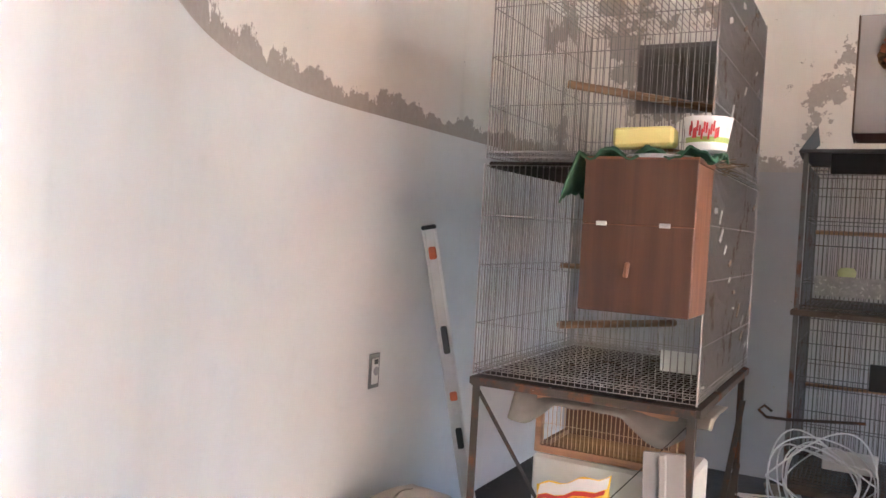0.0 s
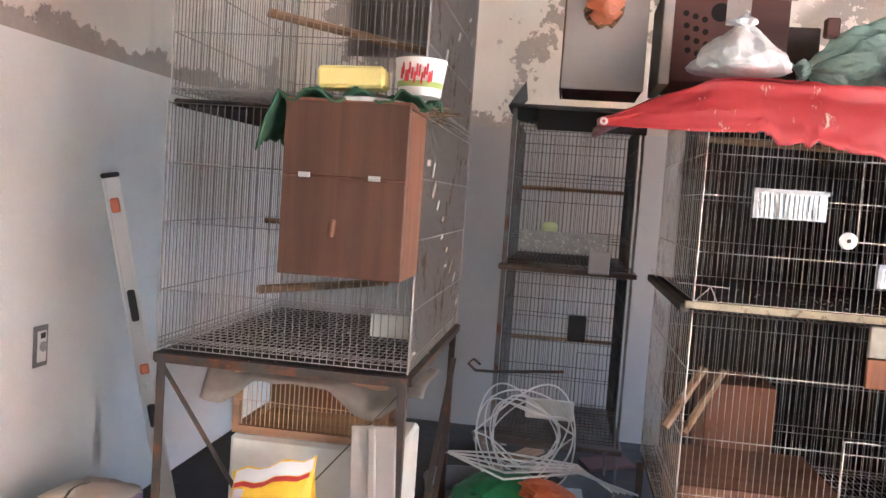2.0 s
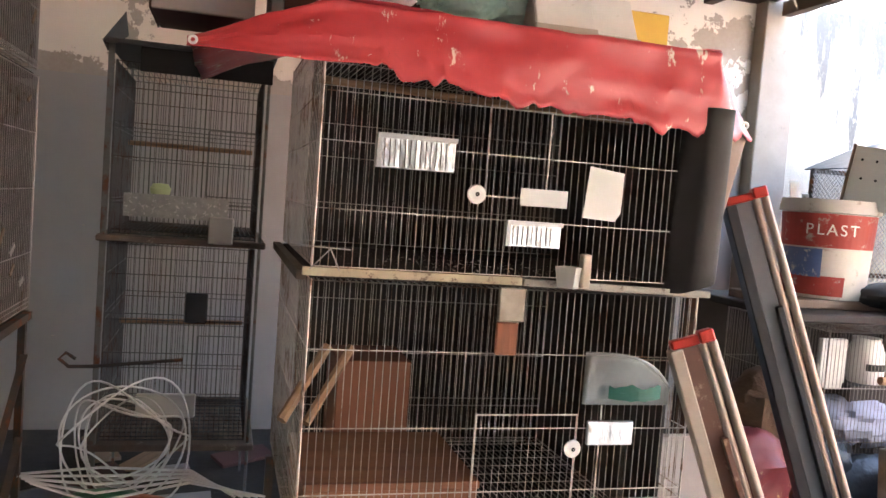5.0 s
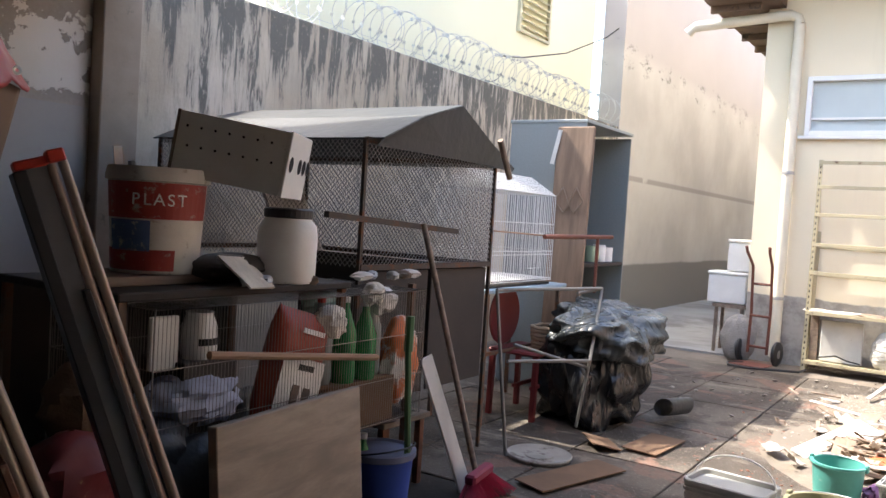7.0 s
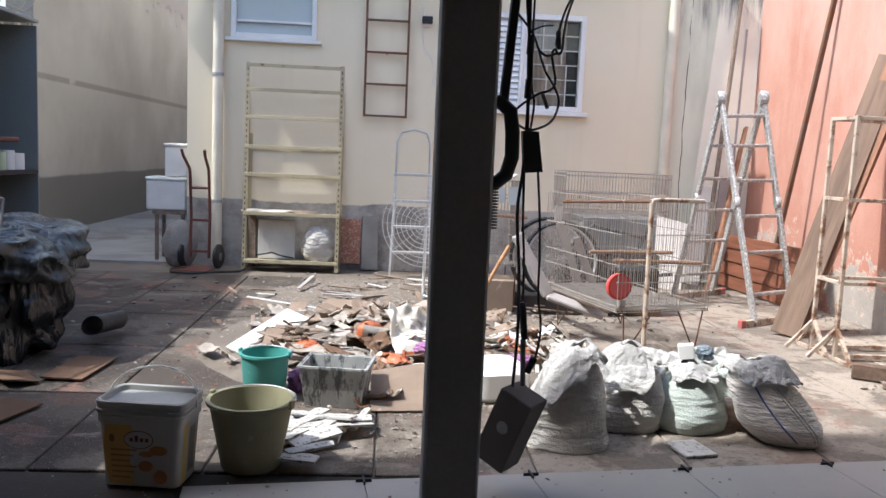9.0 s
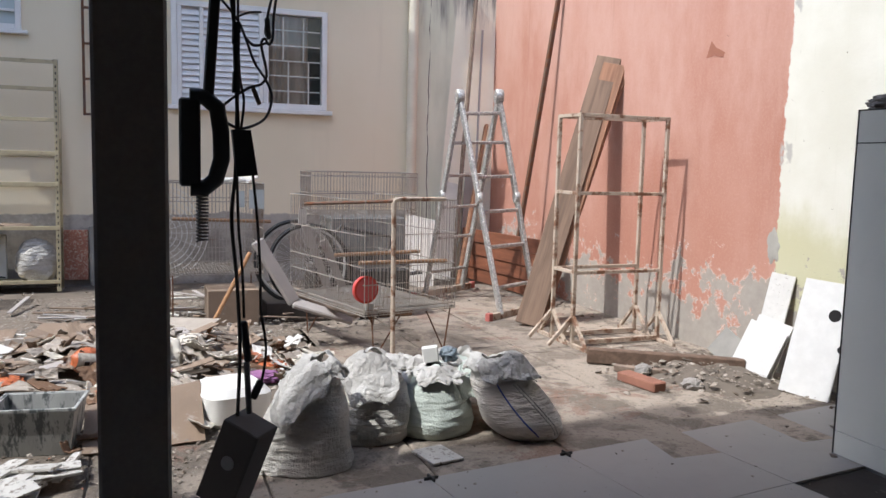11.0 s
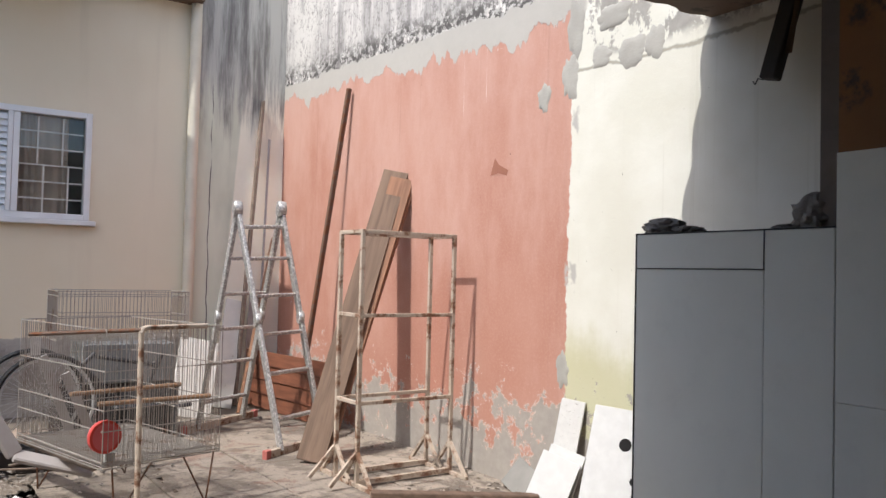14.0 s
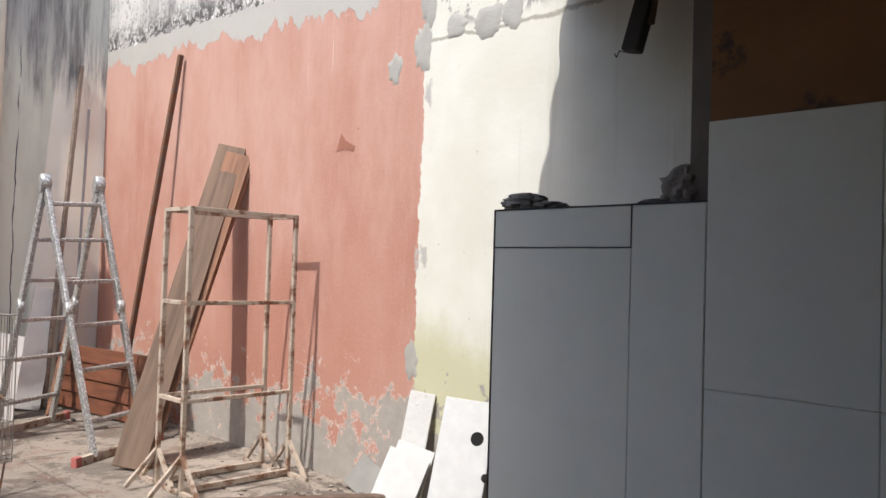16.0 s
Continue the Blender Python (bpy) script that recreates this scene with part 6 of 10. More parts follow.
RUSTY = rusty("rusty_iron", (0.14, 0.09, 0.065), lo=0.45, metal=0.2, rough=0.7)
CREAM_IRON = rusty("cream_painted_iron", (0.42, 0.36, 0.23), rust=(0.11, 0.06, 0.035), lo=0.56, metal=0.0, rough=0.6, scale=10)
PALE_IRON = rusty("lime_spattered_iron", (0.47, 0.39, 0.31), rust=(0.19, 0.10, 0.06), lo=0.47, metal=0.0, rough=0.7, scale=10)
BRICK_IRON = rusty("red_oxide_iron", (0.14, 0.045, 0.03), lo=0.6, metal=0.0, rough=0.6)
PLANK_WOOD = wood("brown_plank", (0.27, 0.135, 0.075), 0, 0.7)
PLANK_GREY = wood("weathered_plank", (0.27, 0.205, 0.16), 0, 0.8)
PANEL_RED = wood("red_brown_panel", (0.20, 0.075, 0.04), 0, 0.6)
SACK = Mat("woven_sack", 0.8)
_w = SACK.noise(140, 2, (1.0, 1.0, 0.3), seed=2)
SACK.color(SACK.mix(SACK.step(SACK.noise(3.5, 6, rough=0.65, seed=1), 0.35, 0.7), (0.38, 0.36, 0.325), (0.54, 0.52, 0.48)))
SACK.bump(SACK.math("ADD", SACK.math("MULTIPLY", _w, 0.3), SACK.math("ADD", SACK.noise(5, 4, (1.0, 1.0, 5.0), warp=0.8, seed=5), SACK.noise(16, 4, (1.0, 1.0, 2.5), seed=6))), 0.9, 0.025)
SACK = SACK.mat
SACK_GREEN = plain("pale_green_sack", (0.50, 0.55, 0.50), 0.75, amount=0.35, scale=5, grain=120, bump=0.6, depth=0.008)
TEAL = plain("teal_plastic", (0.085, 0.33, 0.29), 0.45, amount=0.3, spot=((0.22, 0.36, 0.32), 0.62))
OLIVE = plain("olive_rubber", (0.285, 0.27, 0.165), 0.75, spot=((0.40, 0.37, 0.29), 0.58), amount=0.4, scale=8)
CONC_TUB = plain("cement_splashed_tub", (0.40, 0.405, 0.39), 0.7, spot=((0.10, 0.11, 0.11), 0.50), amount=0.6, scale=8, bump=0.4, stretch=(1.0, 1.0, 0.35))
CLEAR = plain("clouded_clear_plastic", (0.38, 0.385, 0.365), 0.25, amount=0.2)
YELLOW_PRINT = plain("yellow_label", (0.68, 0.45, 0.14), 0.4, amount=0.15, bump=0)
PAPER = plain("crumpled_paper", (0.62, 0.58, 0.50), 0.85, amount=0.4, scale=10, bump=0.6, depth=0.01)
RUBBLE = Mat("rubble", 0.95)
RUBBLE.color(RUBBLE.mix(RUBBLE.island(), (0.10, 0.075, 0.055), (0.38, 0.335, 0.285)))
RUBBLE.bump(RUBBLE.noise(60, 4), 0.5, 0.005)
RUBBLE = RUBBLE.mat
BROKEN_TILE = plain("broken_white_tile", (0.58, 0.56, 0.52), 0.4, spot=((0.20, 0.17, 0.14), 0.52), amount=0.35, scale=16)
CARD_BROWN = plain("stained_carton", (0.15, 0.088, 0.052), 0.9, amount=0.5, scale=6)
TERRACOTTA = plain("terracotta", (0.28, 0.13, 0.09), 0.9, amount=0.4, scale=12)

# leaning aluminium profile bundles
RAIL = plain("pale_brown_rail", (0.36, 0.29, 0.24), 0.35, 0.3, amount=0.3, spot=((0.16, 0.11, 0.08), 0.62))
for nm, lab, a, b, w, mt, face in (
    ("profile_bundle", "tall bundle of grey aluminium window profiles with red ends", (1.765, 2.34, 0.0), (1.432, 2.60, 1.245), 0.10, plain("grey_profile", (0.17, 0.17, 0.175), 0.4, 0.3, amount=0.4), plain("black_profile", (0.03, 0.03, 0.032), 0.4)),
    ("profile_bundle", "short bundle of wood-tone window profiles with red ends", (1.40, 2.12, 0.0), (1.125, 2.31, 0.90), 0.09, plain("mottled_wood_tone", (0.17, 0.085, 0.06), 0.6, amount=0.5, spot=((0.36, 0.24, 0.18), 0.55), scale=7), plain("cream_profile", (0.5, 0.42, 0.34), 0.5)),
):
    A, B_ = Vector(a), Vector(b)
    pb = thing(nm, lab, "window profile")
    side = Vector((0.83, -0.45, 0.35)).normalized() * w
    part("back_profile", Geo().bar(A, B_, 0.03, 0.05, (0.3, 1, 0), 0.003), face, pb)
    part("flat_profile", Geo().bar(A + side * 0.42, B_ + side * 0.36, w * 0.48, 0.022, (-0.4, -1, 0.2), 0.002), mt, pb)
    part("groove_profile", Geo().bar(A + side * 0.52 + Vector((0, -0.02, 0)), B_.lerp(A, 0.22) + side * 0.50 + Vector((0, -0.02, 0)), w * 0.16, 0.022, (-0.4, -1, 0.2), 0.002), face if "grey" in lab else mt, pb)
    for s in (0.82, 1.12):
        part("rail", Geo().tube(A + side * s, B_ + side * s * 0.86, 0.0115, 12), RAIL, pb, "round pale brown rail", True)
    d = (B_ - A).normalized()
    part("end_cap", Geo().bar(B_ + side * 0.30, B_ + side * 0.30 + d * 0.022, w * 0.75, 0.034, (-0.4, -1, 0.2), 0.004), RED_PAINT, pb, "red plastic end cap")
    part("end_cap", Geo().bar(B_ + side * 0.84, B_ + side * 0.84 + d * 0.03, w * 0.4, 0.036, (-0.4, -1, 0.2), 0.004), RED_PAINT, pb, "red plastic end cap")

dp_ = thing("door_panel", "beige laminate cabinet door standing on edge", "panel")
part("board", Geo().bar((1.93, 2.46, 0.30), (2.69, 2.585, 0.282), 0.032, 0.60, (-0.06, 0.10, 1), 0.003), BEIGE_DOOR, dp_)
part("handle", Geo().bar((2.035, 2.42, 0.20), (2.045, 2.43, 0.36), 0.025, 0.03, (0, -1, 0), 0.010), DARK_RUBBER, dp_, "black plastic handle")
slab_box("card_sheet", "plain grey-brown board behind the profiles", "board", (1.16, 2.55, 0.0), (1.42, 2.58, 0.62), GREY_BOARD, 0.002)

bk = thing("blue_bucket", "blue plastic paint drum with a lid", "bucket", pose(3.02, 2.74, 0))
part("body", Geo().lathe([(0.001, 0), (0.115, 0), (0.135, 0.24), (0.137, 0.25)], 28), BLUE_PLASTIC, bk, smooth=True)
part("lid", Geo().lathe([(0.139, 0.235), (0.146, 0.24), (0.146, 0.262), (0.128, 0.266), (0.12, 0.256), (0.001, 0.258)], 28), plain("dusty_blue_lid", (0.14, 0.15, 0.22), 0.6, amount=0.5), bk, smooth=True)
part("handle", Geo().pipe([(0.14 * math.cos(a), 0.14 * math.sin(a), 0.262 + 0.03 * abs(math.sin(a * 1))) for a in (math.pi * i / 12 + 2.4 for i in range(13))], 0.004, 6), DARK_RUBBER, bk)
cr = thing("small_stool", "low dark wooden stool beside the blue drum", "stool", pose(3.12, 2.80, 0))
part("seat", Geo().box((0, 0, 0.30), (0.34, 0.26, 0.325), 0.004), PLANK_GREY, cr)
for x in (0.02, 0.29):
    for y in (0.02, 0.21):
        part("leg", Geo().box((x, y, 0), (x + 0.03, y + 0.03, 0.30)), PANEL_RED, cr)
br = thing("broom", "broom with a worn wooden stick and pink bristles", "broom")
part("stick", Geo().tube((3.466, 2.55, 0.10), (3.40, 2.86, 1.165), 0.0135, 10), PLANK_GREY, br, smooth=True)
part("head", Geo().bar((3.35, 2.51, 0.10), (3.58, 2.55, 0.10), 0.05, 0.045, (0, 0, 1), 0.010), plain("dark_pink_block", (0.25, 0.03, 0.06), 0.6, amount=0.4), br)
r_ = random.Random(77)
g = Geo()
for k in range(420):
    u, v = r_.random(), r_.uniform(-1, 1)
    p = Vector((3.355 + 0.22 * u, 2.512 + 0.04 * u + 0.02 * v, 0.085))
    g.tube(p, p + Vector((0.16 * (u - 0.5) + r_.uniform(-0.015, 0.015), 0.05 * v - 0.05, -0.08 + 0.01 * r_.random())), 0.0016, 3, 0.001, caps=False)
part("bristle", g, plain("pink_bristle", (0.55, 0.07, 0.14), 0.6, amount=0.4, vary=0.2), br, "splayed pink bristles")["kind"] = "stuff"
solid("white_batten", Geo().bar((3.50, 2.62, 0.0), (3.36, 2.78, 0.585), 0.075, 0.015, (-0.2, -1, 0.2), 0.002), WHITE_BOARD, "pale grey board leaning on the aviary", "board")

# table of cages with feed sacks
ct = thing("cage_table", "dark iron table filled with wire cages and clutter", "table", pose(1.80, 2.64, 0))
part("tabletop", Geo().box((0.0, 0.10, 0.915), (0.98, 0.72, 0.94), 0.004), DARK_TABLE, ct)
for x in (0.02, 0.95, 1.40):
    for y in (0.12, 0.70):
        part("leg", Geo().bar((x, y, 0), (x, y, 0.915), 0.025, 0.025, (0, 1, 0)), RUSTY, ct)
part("bucket_plank", Geo().box((0.05, 0.24, 0.941), (0.60, 0.52, 0.970), 0.003), PLANK_GREY, ct)
part("lower_shelf", Geo().box((0, 0.1, 0.36), (1.42, 0.72, 0.38)), DARK_TABLE, ct)
part("back_sheet", Geo().box((0, 0.73, 0.05), (1.0, 0.74, 0.92)), DARK_TABLE, ct)
jc = bird_cage("bird_cage", "old wire cage used to store feed sacks and bottles", pose(1.86, 2.66, 0.40), 1.30, 0.50, 0.50, 0.0135, [0, 0.33, 0.66, 1.0], WIRE, 0.0009, floor=False, tray=False)
rod = solid("wooden_rod", Geo().tube((2.02, 2.62, 0.765), (2.83, 2.64, 0.665), 0.0125, 8), PERCH, "round wooden rod tied across the cage", "rod", smooth=True)
fs = thing("feed_sack", "red and white printed pet feed sack", "sack", pose(2.42, 2.74, 0.44, 0, 16, 0))
part("sack", Geo().grid(lambda u, v: ((0.135 - 0.01 * abs(2 * v - 1) ** 4) * math.copysign(abs(math.cos(2 * math.pi * u)) ** 0.7, math.cos(2 * math.pi * u)), (0.06 * math.sin(2 * math.pi * u)) * (1 - abs(2 * v - 1) ** 5), 0.42 * v + 0.006 * fbm(u * 5, v * 6, 2)), 30, 18, True), plain("red_sack_print", (0.30, 0.045, 0.025), 0.4, amount=0.25, bump=0.4, scale=14), fs, smooth=True)
part("white_panel", Geo().grid(lambda u, v: (-0.115 + 0.21 * u, -0.068 - 0.004 * math.sin(math.pi * u), 0.06 + 0.20 * v - 0.03 * (2 * u - 1) ** 2 * (v < 0.5)), 12, 8), WHITE_PLASTIC, fs, "white printed panel")
part("dark_bars", Geo().box((-0.04, -0.076, 0.22), (0.035, -0.073, 0.24)), DARK_RUBBER, fs, "dark print bars")
part("picture", Geo().box((-0.05, -0.076, 0.09), (-0.015, -0.073, 0.17), 0.001).box((0.005, -0.076, 0.08), (0.04, -0.073, 0.165), 0.001), plain("brown_print", (0.16, 0.12, 0.10), 0.6), fs, "brown printed picture")
part("pale_bars", Geo().box((-0.05, -0.066, 0.345), (0.06, -0.063, 0.362)), WHITE_PLASTIC, fs, "pale print bars")
mug = thing("white_jar", "white ceramic jar with a dark label", "jar", pose(2.13, 2.80, 0.72))
part("jar", Geo().lathe([(0.001, 0), (0.05, 0), (0.058, 0.03), (0.055, 0.10), (0.042, 0.135), (0.044, 0.145), (0.038, 0.145), (0.001, 0.14)], 22), WHITE_PLASTIC, mug, smooth=True)
part("label_bar", Geo().grid(lambda u, v: (0.060 * math.sin(-0.7 + 1.4 * u), -0.060 * math.cos(-0.7 + 1.4 * u), 0.045 + 0.022 * v), 8, 2), DARK_RUBBER, mug)
slab_box("jar_box", "dark box under the white jar", "box", (2.03, 2.74, 0.38), (2.24, 2.95, 0.72), DARK_TABLE)
slab_box("white_card", "white card carton among the clutter", "carton", (1.94, 2.78, 0.70), (2.04, 2.80, 0.86), WHITE_BOARD)
solid("blue_cloth", lumpy(0.17, 0.10, 0.085, 21, 0, 40, 24, 0.3), plain("pale_blue_cloth", (0.42, 0.47, 0.62), 0.85, amount=0.4, scale=12), "crumpled pale blue checked cloth", "cloth", pose(2.10, 2.79, 0.60), smooth=True)
solid("black_bag", lumpy(0.30, 0.10, 0.28, 31, 0, 40, 24, 0.2), BAG_BLACK, "black plastic bag under the table", "bag", pose(2.05, 2.66, 0.25), smooth=True)
for x, y, z, r, h, mt in ((2.78, 2.76, 0.55, 0.05, 0.30, "a"), (2.89, 2.75, 0.56, 0.048, 0.28, "a"), (2.69, 2.80, 0.56, 0.05, 0.30, "b"), (2.98, 2.80, 0.56, 0.05, 0.31, "b"), (2.97, 2.79, 0.20, 0.05, 0.30, "a")):
    GB = plain("green_bottle" if mt == "a" else "clear_bottle", (0.03, 0.20, 0.065) if mt == "a" else (0.26, 0.28, 0.26), 0.15, amount=0.3)
    bo = thing("plastic_bottle", "empty green plastic bottle" if mt == "a" else "empty cloudy plastic bottle", "bottle", pose(x, y, 0.561 if z > 0.3 else 0.0), group="bottles in the cage")
    part("bottle", Geo().lathe([(0.001, 0), (r * 0.9, 0.0), (r, 0.02), (r * 0.95, h * 0.4), (r, h * 0.6), (r * 0.4, h * 0.9), (0.014, h * 0.94), (0.014, h)], 16), GB, bo, smooth=True)
    part("cap", Geo().lathe([(0.016, h), (0.016, h + 0.02), (0.001, h + 0.02)], 12), RED_PAINT if mt == "b" else WHITE_PLASTIC, bo)
slab_box("low_crate", "dark carton under the bottles in the cage", "carton", (2.62, 2.72, 0.381), (3.06, 2.98, 0.56), CARD_BROWN, 0.003)
for k, (x, y, z, r, mt, lab) in enumerate(((2.66, 2.73, 0.80, 0.07, PAPER, "pale crumpled paper bag"), (2.80, 2.90, 0.86, 0.085, BAG_GREEN, "pale green plastic bag"), (2.98, 2.74, 0.86, 0.06, WHITE_BOARD, "white plastic bag"), (2.88, 2.71, 0.895, 0.05, PAPER, "pale crumpled paper bag"))):
    solid("stuffed_bag", lumpy(r, r * 0.7, r * 0.9, 160 + k, 0, 24, 16, 0.35), mt, lab + " stuffed among the bottles", "bag", pose(x, y, z), smooth=True)
solid("mesh_sack", lumpy(0.09, 0.07, 0.11, 41, 0.3, 30, 18, 0.2), plain("white_net", (0.60, 0.56, 0.48), 0.8, amount=0.5, grain=160, bump=0.8), "white net sack of corn in the cage", "sack", pose(2.56, 2.78, 0.48), smooth=True)
solid("orange_feed_sack", lumpy(0.10, 0.06, 0.19, 44, 0, 34, 22, 0.22), plain("orange_white_sack", (0.62, 0.17, 0.05), 0.5, spot=((0.70, 0.68, 0.64), 0.5), amount=0.3, scale=3), "orange and white feed sack by the aviary", "sack", pose(3.13, 2.76, 0.60), smooth=True)
solid("green_pipe", Geo().tube((3.04, 2.62, 0.25), (3.06, 2.66, 0.66), 0.013, 8).tube((3.06, 2.66, 0.66), (3.06, 2.66, 0.80), 0.018, 8), plain("green_pipe_paint", (0.06, 0.14, 0.06), 0.5), "green pipe with a white tap end", "pipe")
dark_stuff = random.Random(11)
RED_DULL = plain("dark_red_packet", (0.16, 0.03, 0.035), 0.5, amount=0.4, spot=((0.45, 0.33, 0.15), 0.6), scale=9)
CARD_DARK = plain("dark_brown_paper", (0.12, 0.075, 0.045), 0.9, amount=0.5, scale=8, bump=0.6, depth=0.01)
for k in range(7):
    x, y = 1.50 + 0.07 * k, 2.66 + 0.1 * dark_stuff.random()
    solid("wrapped_parcel", lumpy(0.10 + 0.05 * dark_stuff.random(), 0.09, 0.10 + 0.06 * dark_stuff.random(), 50 + k, 0, 24, 16, 0.25), (CARD_DARK, BAG_BLACK, RED_DULL, CARD_DARK, BAG_BLACK, CARD_DARK, BAG_BLACK)[k], ("crumpled brown paper bundle", "black plastic bundle", "dark red printed packet", "brown carton paper", "black plastic bundle", "crumpled brown paper bundle", "black plastic bundle")[k] + " behind the profiles", "bundle", pose(x, y, 0.09 + 0.19 * (k % 4)), smooth=True)

# on the table
pb_ = thing("paint_bucket", "white plastic plaster bucket with red and blue print", "bucket", pose(2.115, 3.01, 0.972))
BR, BH = 0.155, 0.33
part("body", Geo().lathe([(0.001, 0), (BR * 0.86, 0), (BR * 0.97, BH * 0.86), (BR * 1.04, BH * 0.87), (BR * 1.04, BH * 0.92), (BR, BH), (BR * 0.96, BH), (BR * 0.84, 0.02), (0.001, 0.02)], 30), plain("plaster_smeared_plastic", (0.62, 0.58, 0.52), 0.6, amount=0.4, spot=((0.36, 0.30, 0.24), 0.54), scale=7), pb_, smooth=True)


DIRTY_RED = plain("dusty_red_print", (0.36, 0.045, 0.035), 0.55, amount=0.4, spot=((0.42, 0.34, 0.29), 0.57), scale=9)


def band(z0, z1, a0, a1, n=16, r=BR):
    f = lambda z: r * (0.86 + 0.11 * z / (BH * 0.86)) + 0.0015
    return Geo().grid(lambda u, v: (f(z0 + (z1 - z0) * v) * math.cos(a0 + (a1 - a0) * u), f(z0 + (z1 - z0) * v) * math.sin(a0 + (a1 - a0) * u), z0 + (z1 - z0) * v), n, 3)


part("red_band", band(0.170, 0.282, -4.2, -0.9, 24), DIRTY_RED, pb_, "red printed band")
part("blue_patch", band(0.07, 0.165, -3.4, -2.35), plain("faded_blue_print", (0.10, 0.15, 0.30), 0.5, spot=((0.50, 0.48, 0.45), 0.55), amount=0.4, scale=12), pb_, "blue printed patch")
part("red_foot", band(0.01, 0.075, -4.2, -1.8, 20), DIRTY_RED, pb_, "red printed foot band")
for k, ch in enumerate("PLAST"):
    cu = bpy.data.curves.new("letter", "FONT")
    cu.body, cu.size, cu.align_x, cu.extrude = ch, 0.052, "CENTER", 0.0008
    o = new("letter", cu)
    dg = bpy.context.evaluated_depsgraph_get()
    dg.update()
    me = bpy.data.meshes.new_from_object(o.evaluated_get(dg))
    bpy.data.objects.remove(o)
    a = -2.66 + 0.235 * k
    r = BR * (0.86 + 0.11 * 0.23 / (BH * 0.86)) + 0.003
    part("letter", me, WHITE_PLASTIC, pb_, at=pose(r * math.cos(a), r * math.sin(a), 0.212, 90, 0, math.degrees(a) + 90))
solid("trowel", Geo().bar((2.00, 3.04, 1.20), (1.98, 3.04, 1.36), 0.03, 0.004, (0, 1, 0)).tube((2.06, 3.05, 1.2), (2.04, 3.05, 1.32), 0.012, 8), STEEL_GREY, "trowel and handle standing in the bucket", "trowel")
jg = thing("plastic_jug", "white plastic drum with a black lid", "jug", pose(2.525, 2.83, 0.94))
part("body", Geo().lathe([(0.001, 0), (0.095, 0), (0.103, 0.012), (0.105, 0.16), (0.10, 0.20), (0.078, 0.225), (0.075, 0.23), (0.001, 0.23)], 30), WHITE_PLASTIC, jg, smooth=True)
part("lid", Geo().lathe([(0.08, 0.225), (0.086, 0.228), (0.086, 0.255), (0.08, 0.26), (0.001, 0.26)], 30), DARK_RUBBER, jg, "black screw lid")
hb = thing("white_nest_box", "white nest box with round holes, tilted on the drum", "nest box")
e1 = Vector((2.362 - 2.128, 2.659 - 2.941, -0.055)).normalized()
e2 = Vector((0.95, 0.35, -0.02)).normalized()
e3 = e1.cross(e2).normalized()
e3 = -e3 if e3.z < 0 else e3
hm = Matrix(((e1.x, e2.x, e3.x, 2.128), (e1.y, e2.y, e3.y, 2.941), (e1.z, e2.z, e3.z, 1.492), (0, 0, 0, 1)))
hb.matrix_basis = hm
HL, HW, HH = 0.37, 0.27, 0.205
part("body", Geo().box((0.006, 0, -HH), (HL - 0.006, HW, 0), 0.002), WHITE_BOARD, hb)
part("end_panel", Geo().box((HL - 0.0055, -0.003, -HH - 0.004), (HL + 0.004, HW + 0.004, 0.003), 0.002), WHITE_PLASTIC, hb)
part("back_panel", Geo().box((-0.004, -0.003, -HH - 0.004), (0.0055, HW + 0.004, 0.003), 0.002), plain("brown_box_edge", (0.14, 0.09, 0.06), 0.8), hb)
for i in range(7):
    for j in range(2):
        part("air_hole", Geo().lathe([(0.0045, 0), (0.0001, 0)], 10), HOLE_DARK, hb, at=pose(0.035 + 0.046 * i + 0.01 * j, -0.0012, -0.045 - 0.062 * j, 90))
for i in range(4):
    part("round_hole", Geo().lathe([(0.026, 0), (0.0001, 0)], 20), HOLE_DARK, hb, at=pose(HL + 0.0052, 0.095 + 0.058 * i - (0.055 if i == 0 else 0), -0.10, 0, 90, 0))
nbk = thing("spiral_notebook", "open spiral notebook hanging over the table edge", "notebook", pose(2.20, 2.66, 0.945, 38, 4, 24))
part("page", Geo().box((0, 0, 0), (0.21, 0.15, 0.006)), PAPER, nbk)
part("spiral", Geo().pipe([(0.01 + 0.19 * i / 120, 0.152 + 0.005 * math.cos(i * 0.9), 0.004 + 0.005 * math.sin(i * 0.9)) for i in range(121)], 0.0009, 4), WIRE, nbk)
for k in range(9):
    x = 2.30 + 0.085 * k + (0.25 if k > 3 else 0)
    solid("glove" if k in (2, 5) else "tool_part", lumpy(0.045, 0.02, 0.018, 60 + k, 0, 16, 10, 0.4), (WHITE_BOARD, STEEL_GREY, PAPER, CARD)[k % 4], ("dusty scrap of card", "small grey tool part", "crumpled work glove", "brown scrap of card")[k % 4] + " on the table", "scrap", pose(x, 2.76 + 0.02 * (k % 3), 0.955, 0, 0, 40 * k), smooth=True)
solid("dark_basin", lumpy(0.17, 0.08, 0.05, 71, 0, 28, 16, 0.2), plain("dark_cloth", (0.06, 0.055, 0.05), 0.9), "dark crumpled cloth on the table", "cloth", pose(2.33, 2.90, 0.99), smooth=True)

# mesh aviary with the black roof
av = thing("aviary", "mesh-fronted iron aviary under black sheeting", "aviary", pose(0, 0, 0))
X0, X1, Y0, Y1, ZB, ZT = 3.05, 4.12, 2.93, 4.25, 0.97, 1.50
for x, y in ((X0, Y0), (X1, Y0), (X0, Y1), (X1, Y1)):
    part("post", Geo().bar((x, y, 0), (x, y, ZT), 0.016, 0.016, (0, 1, 0)), ANGLE, av)
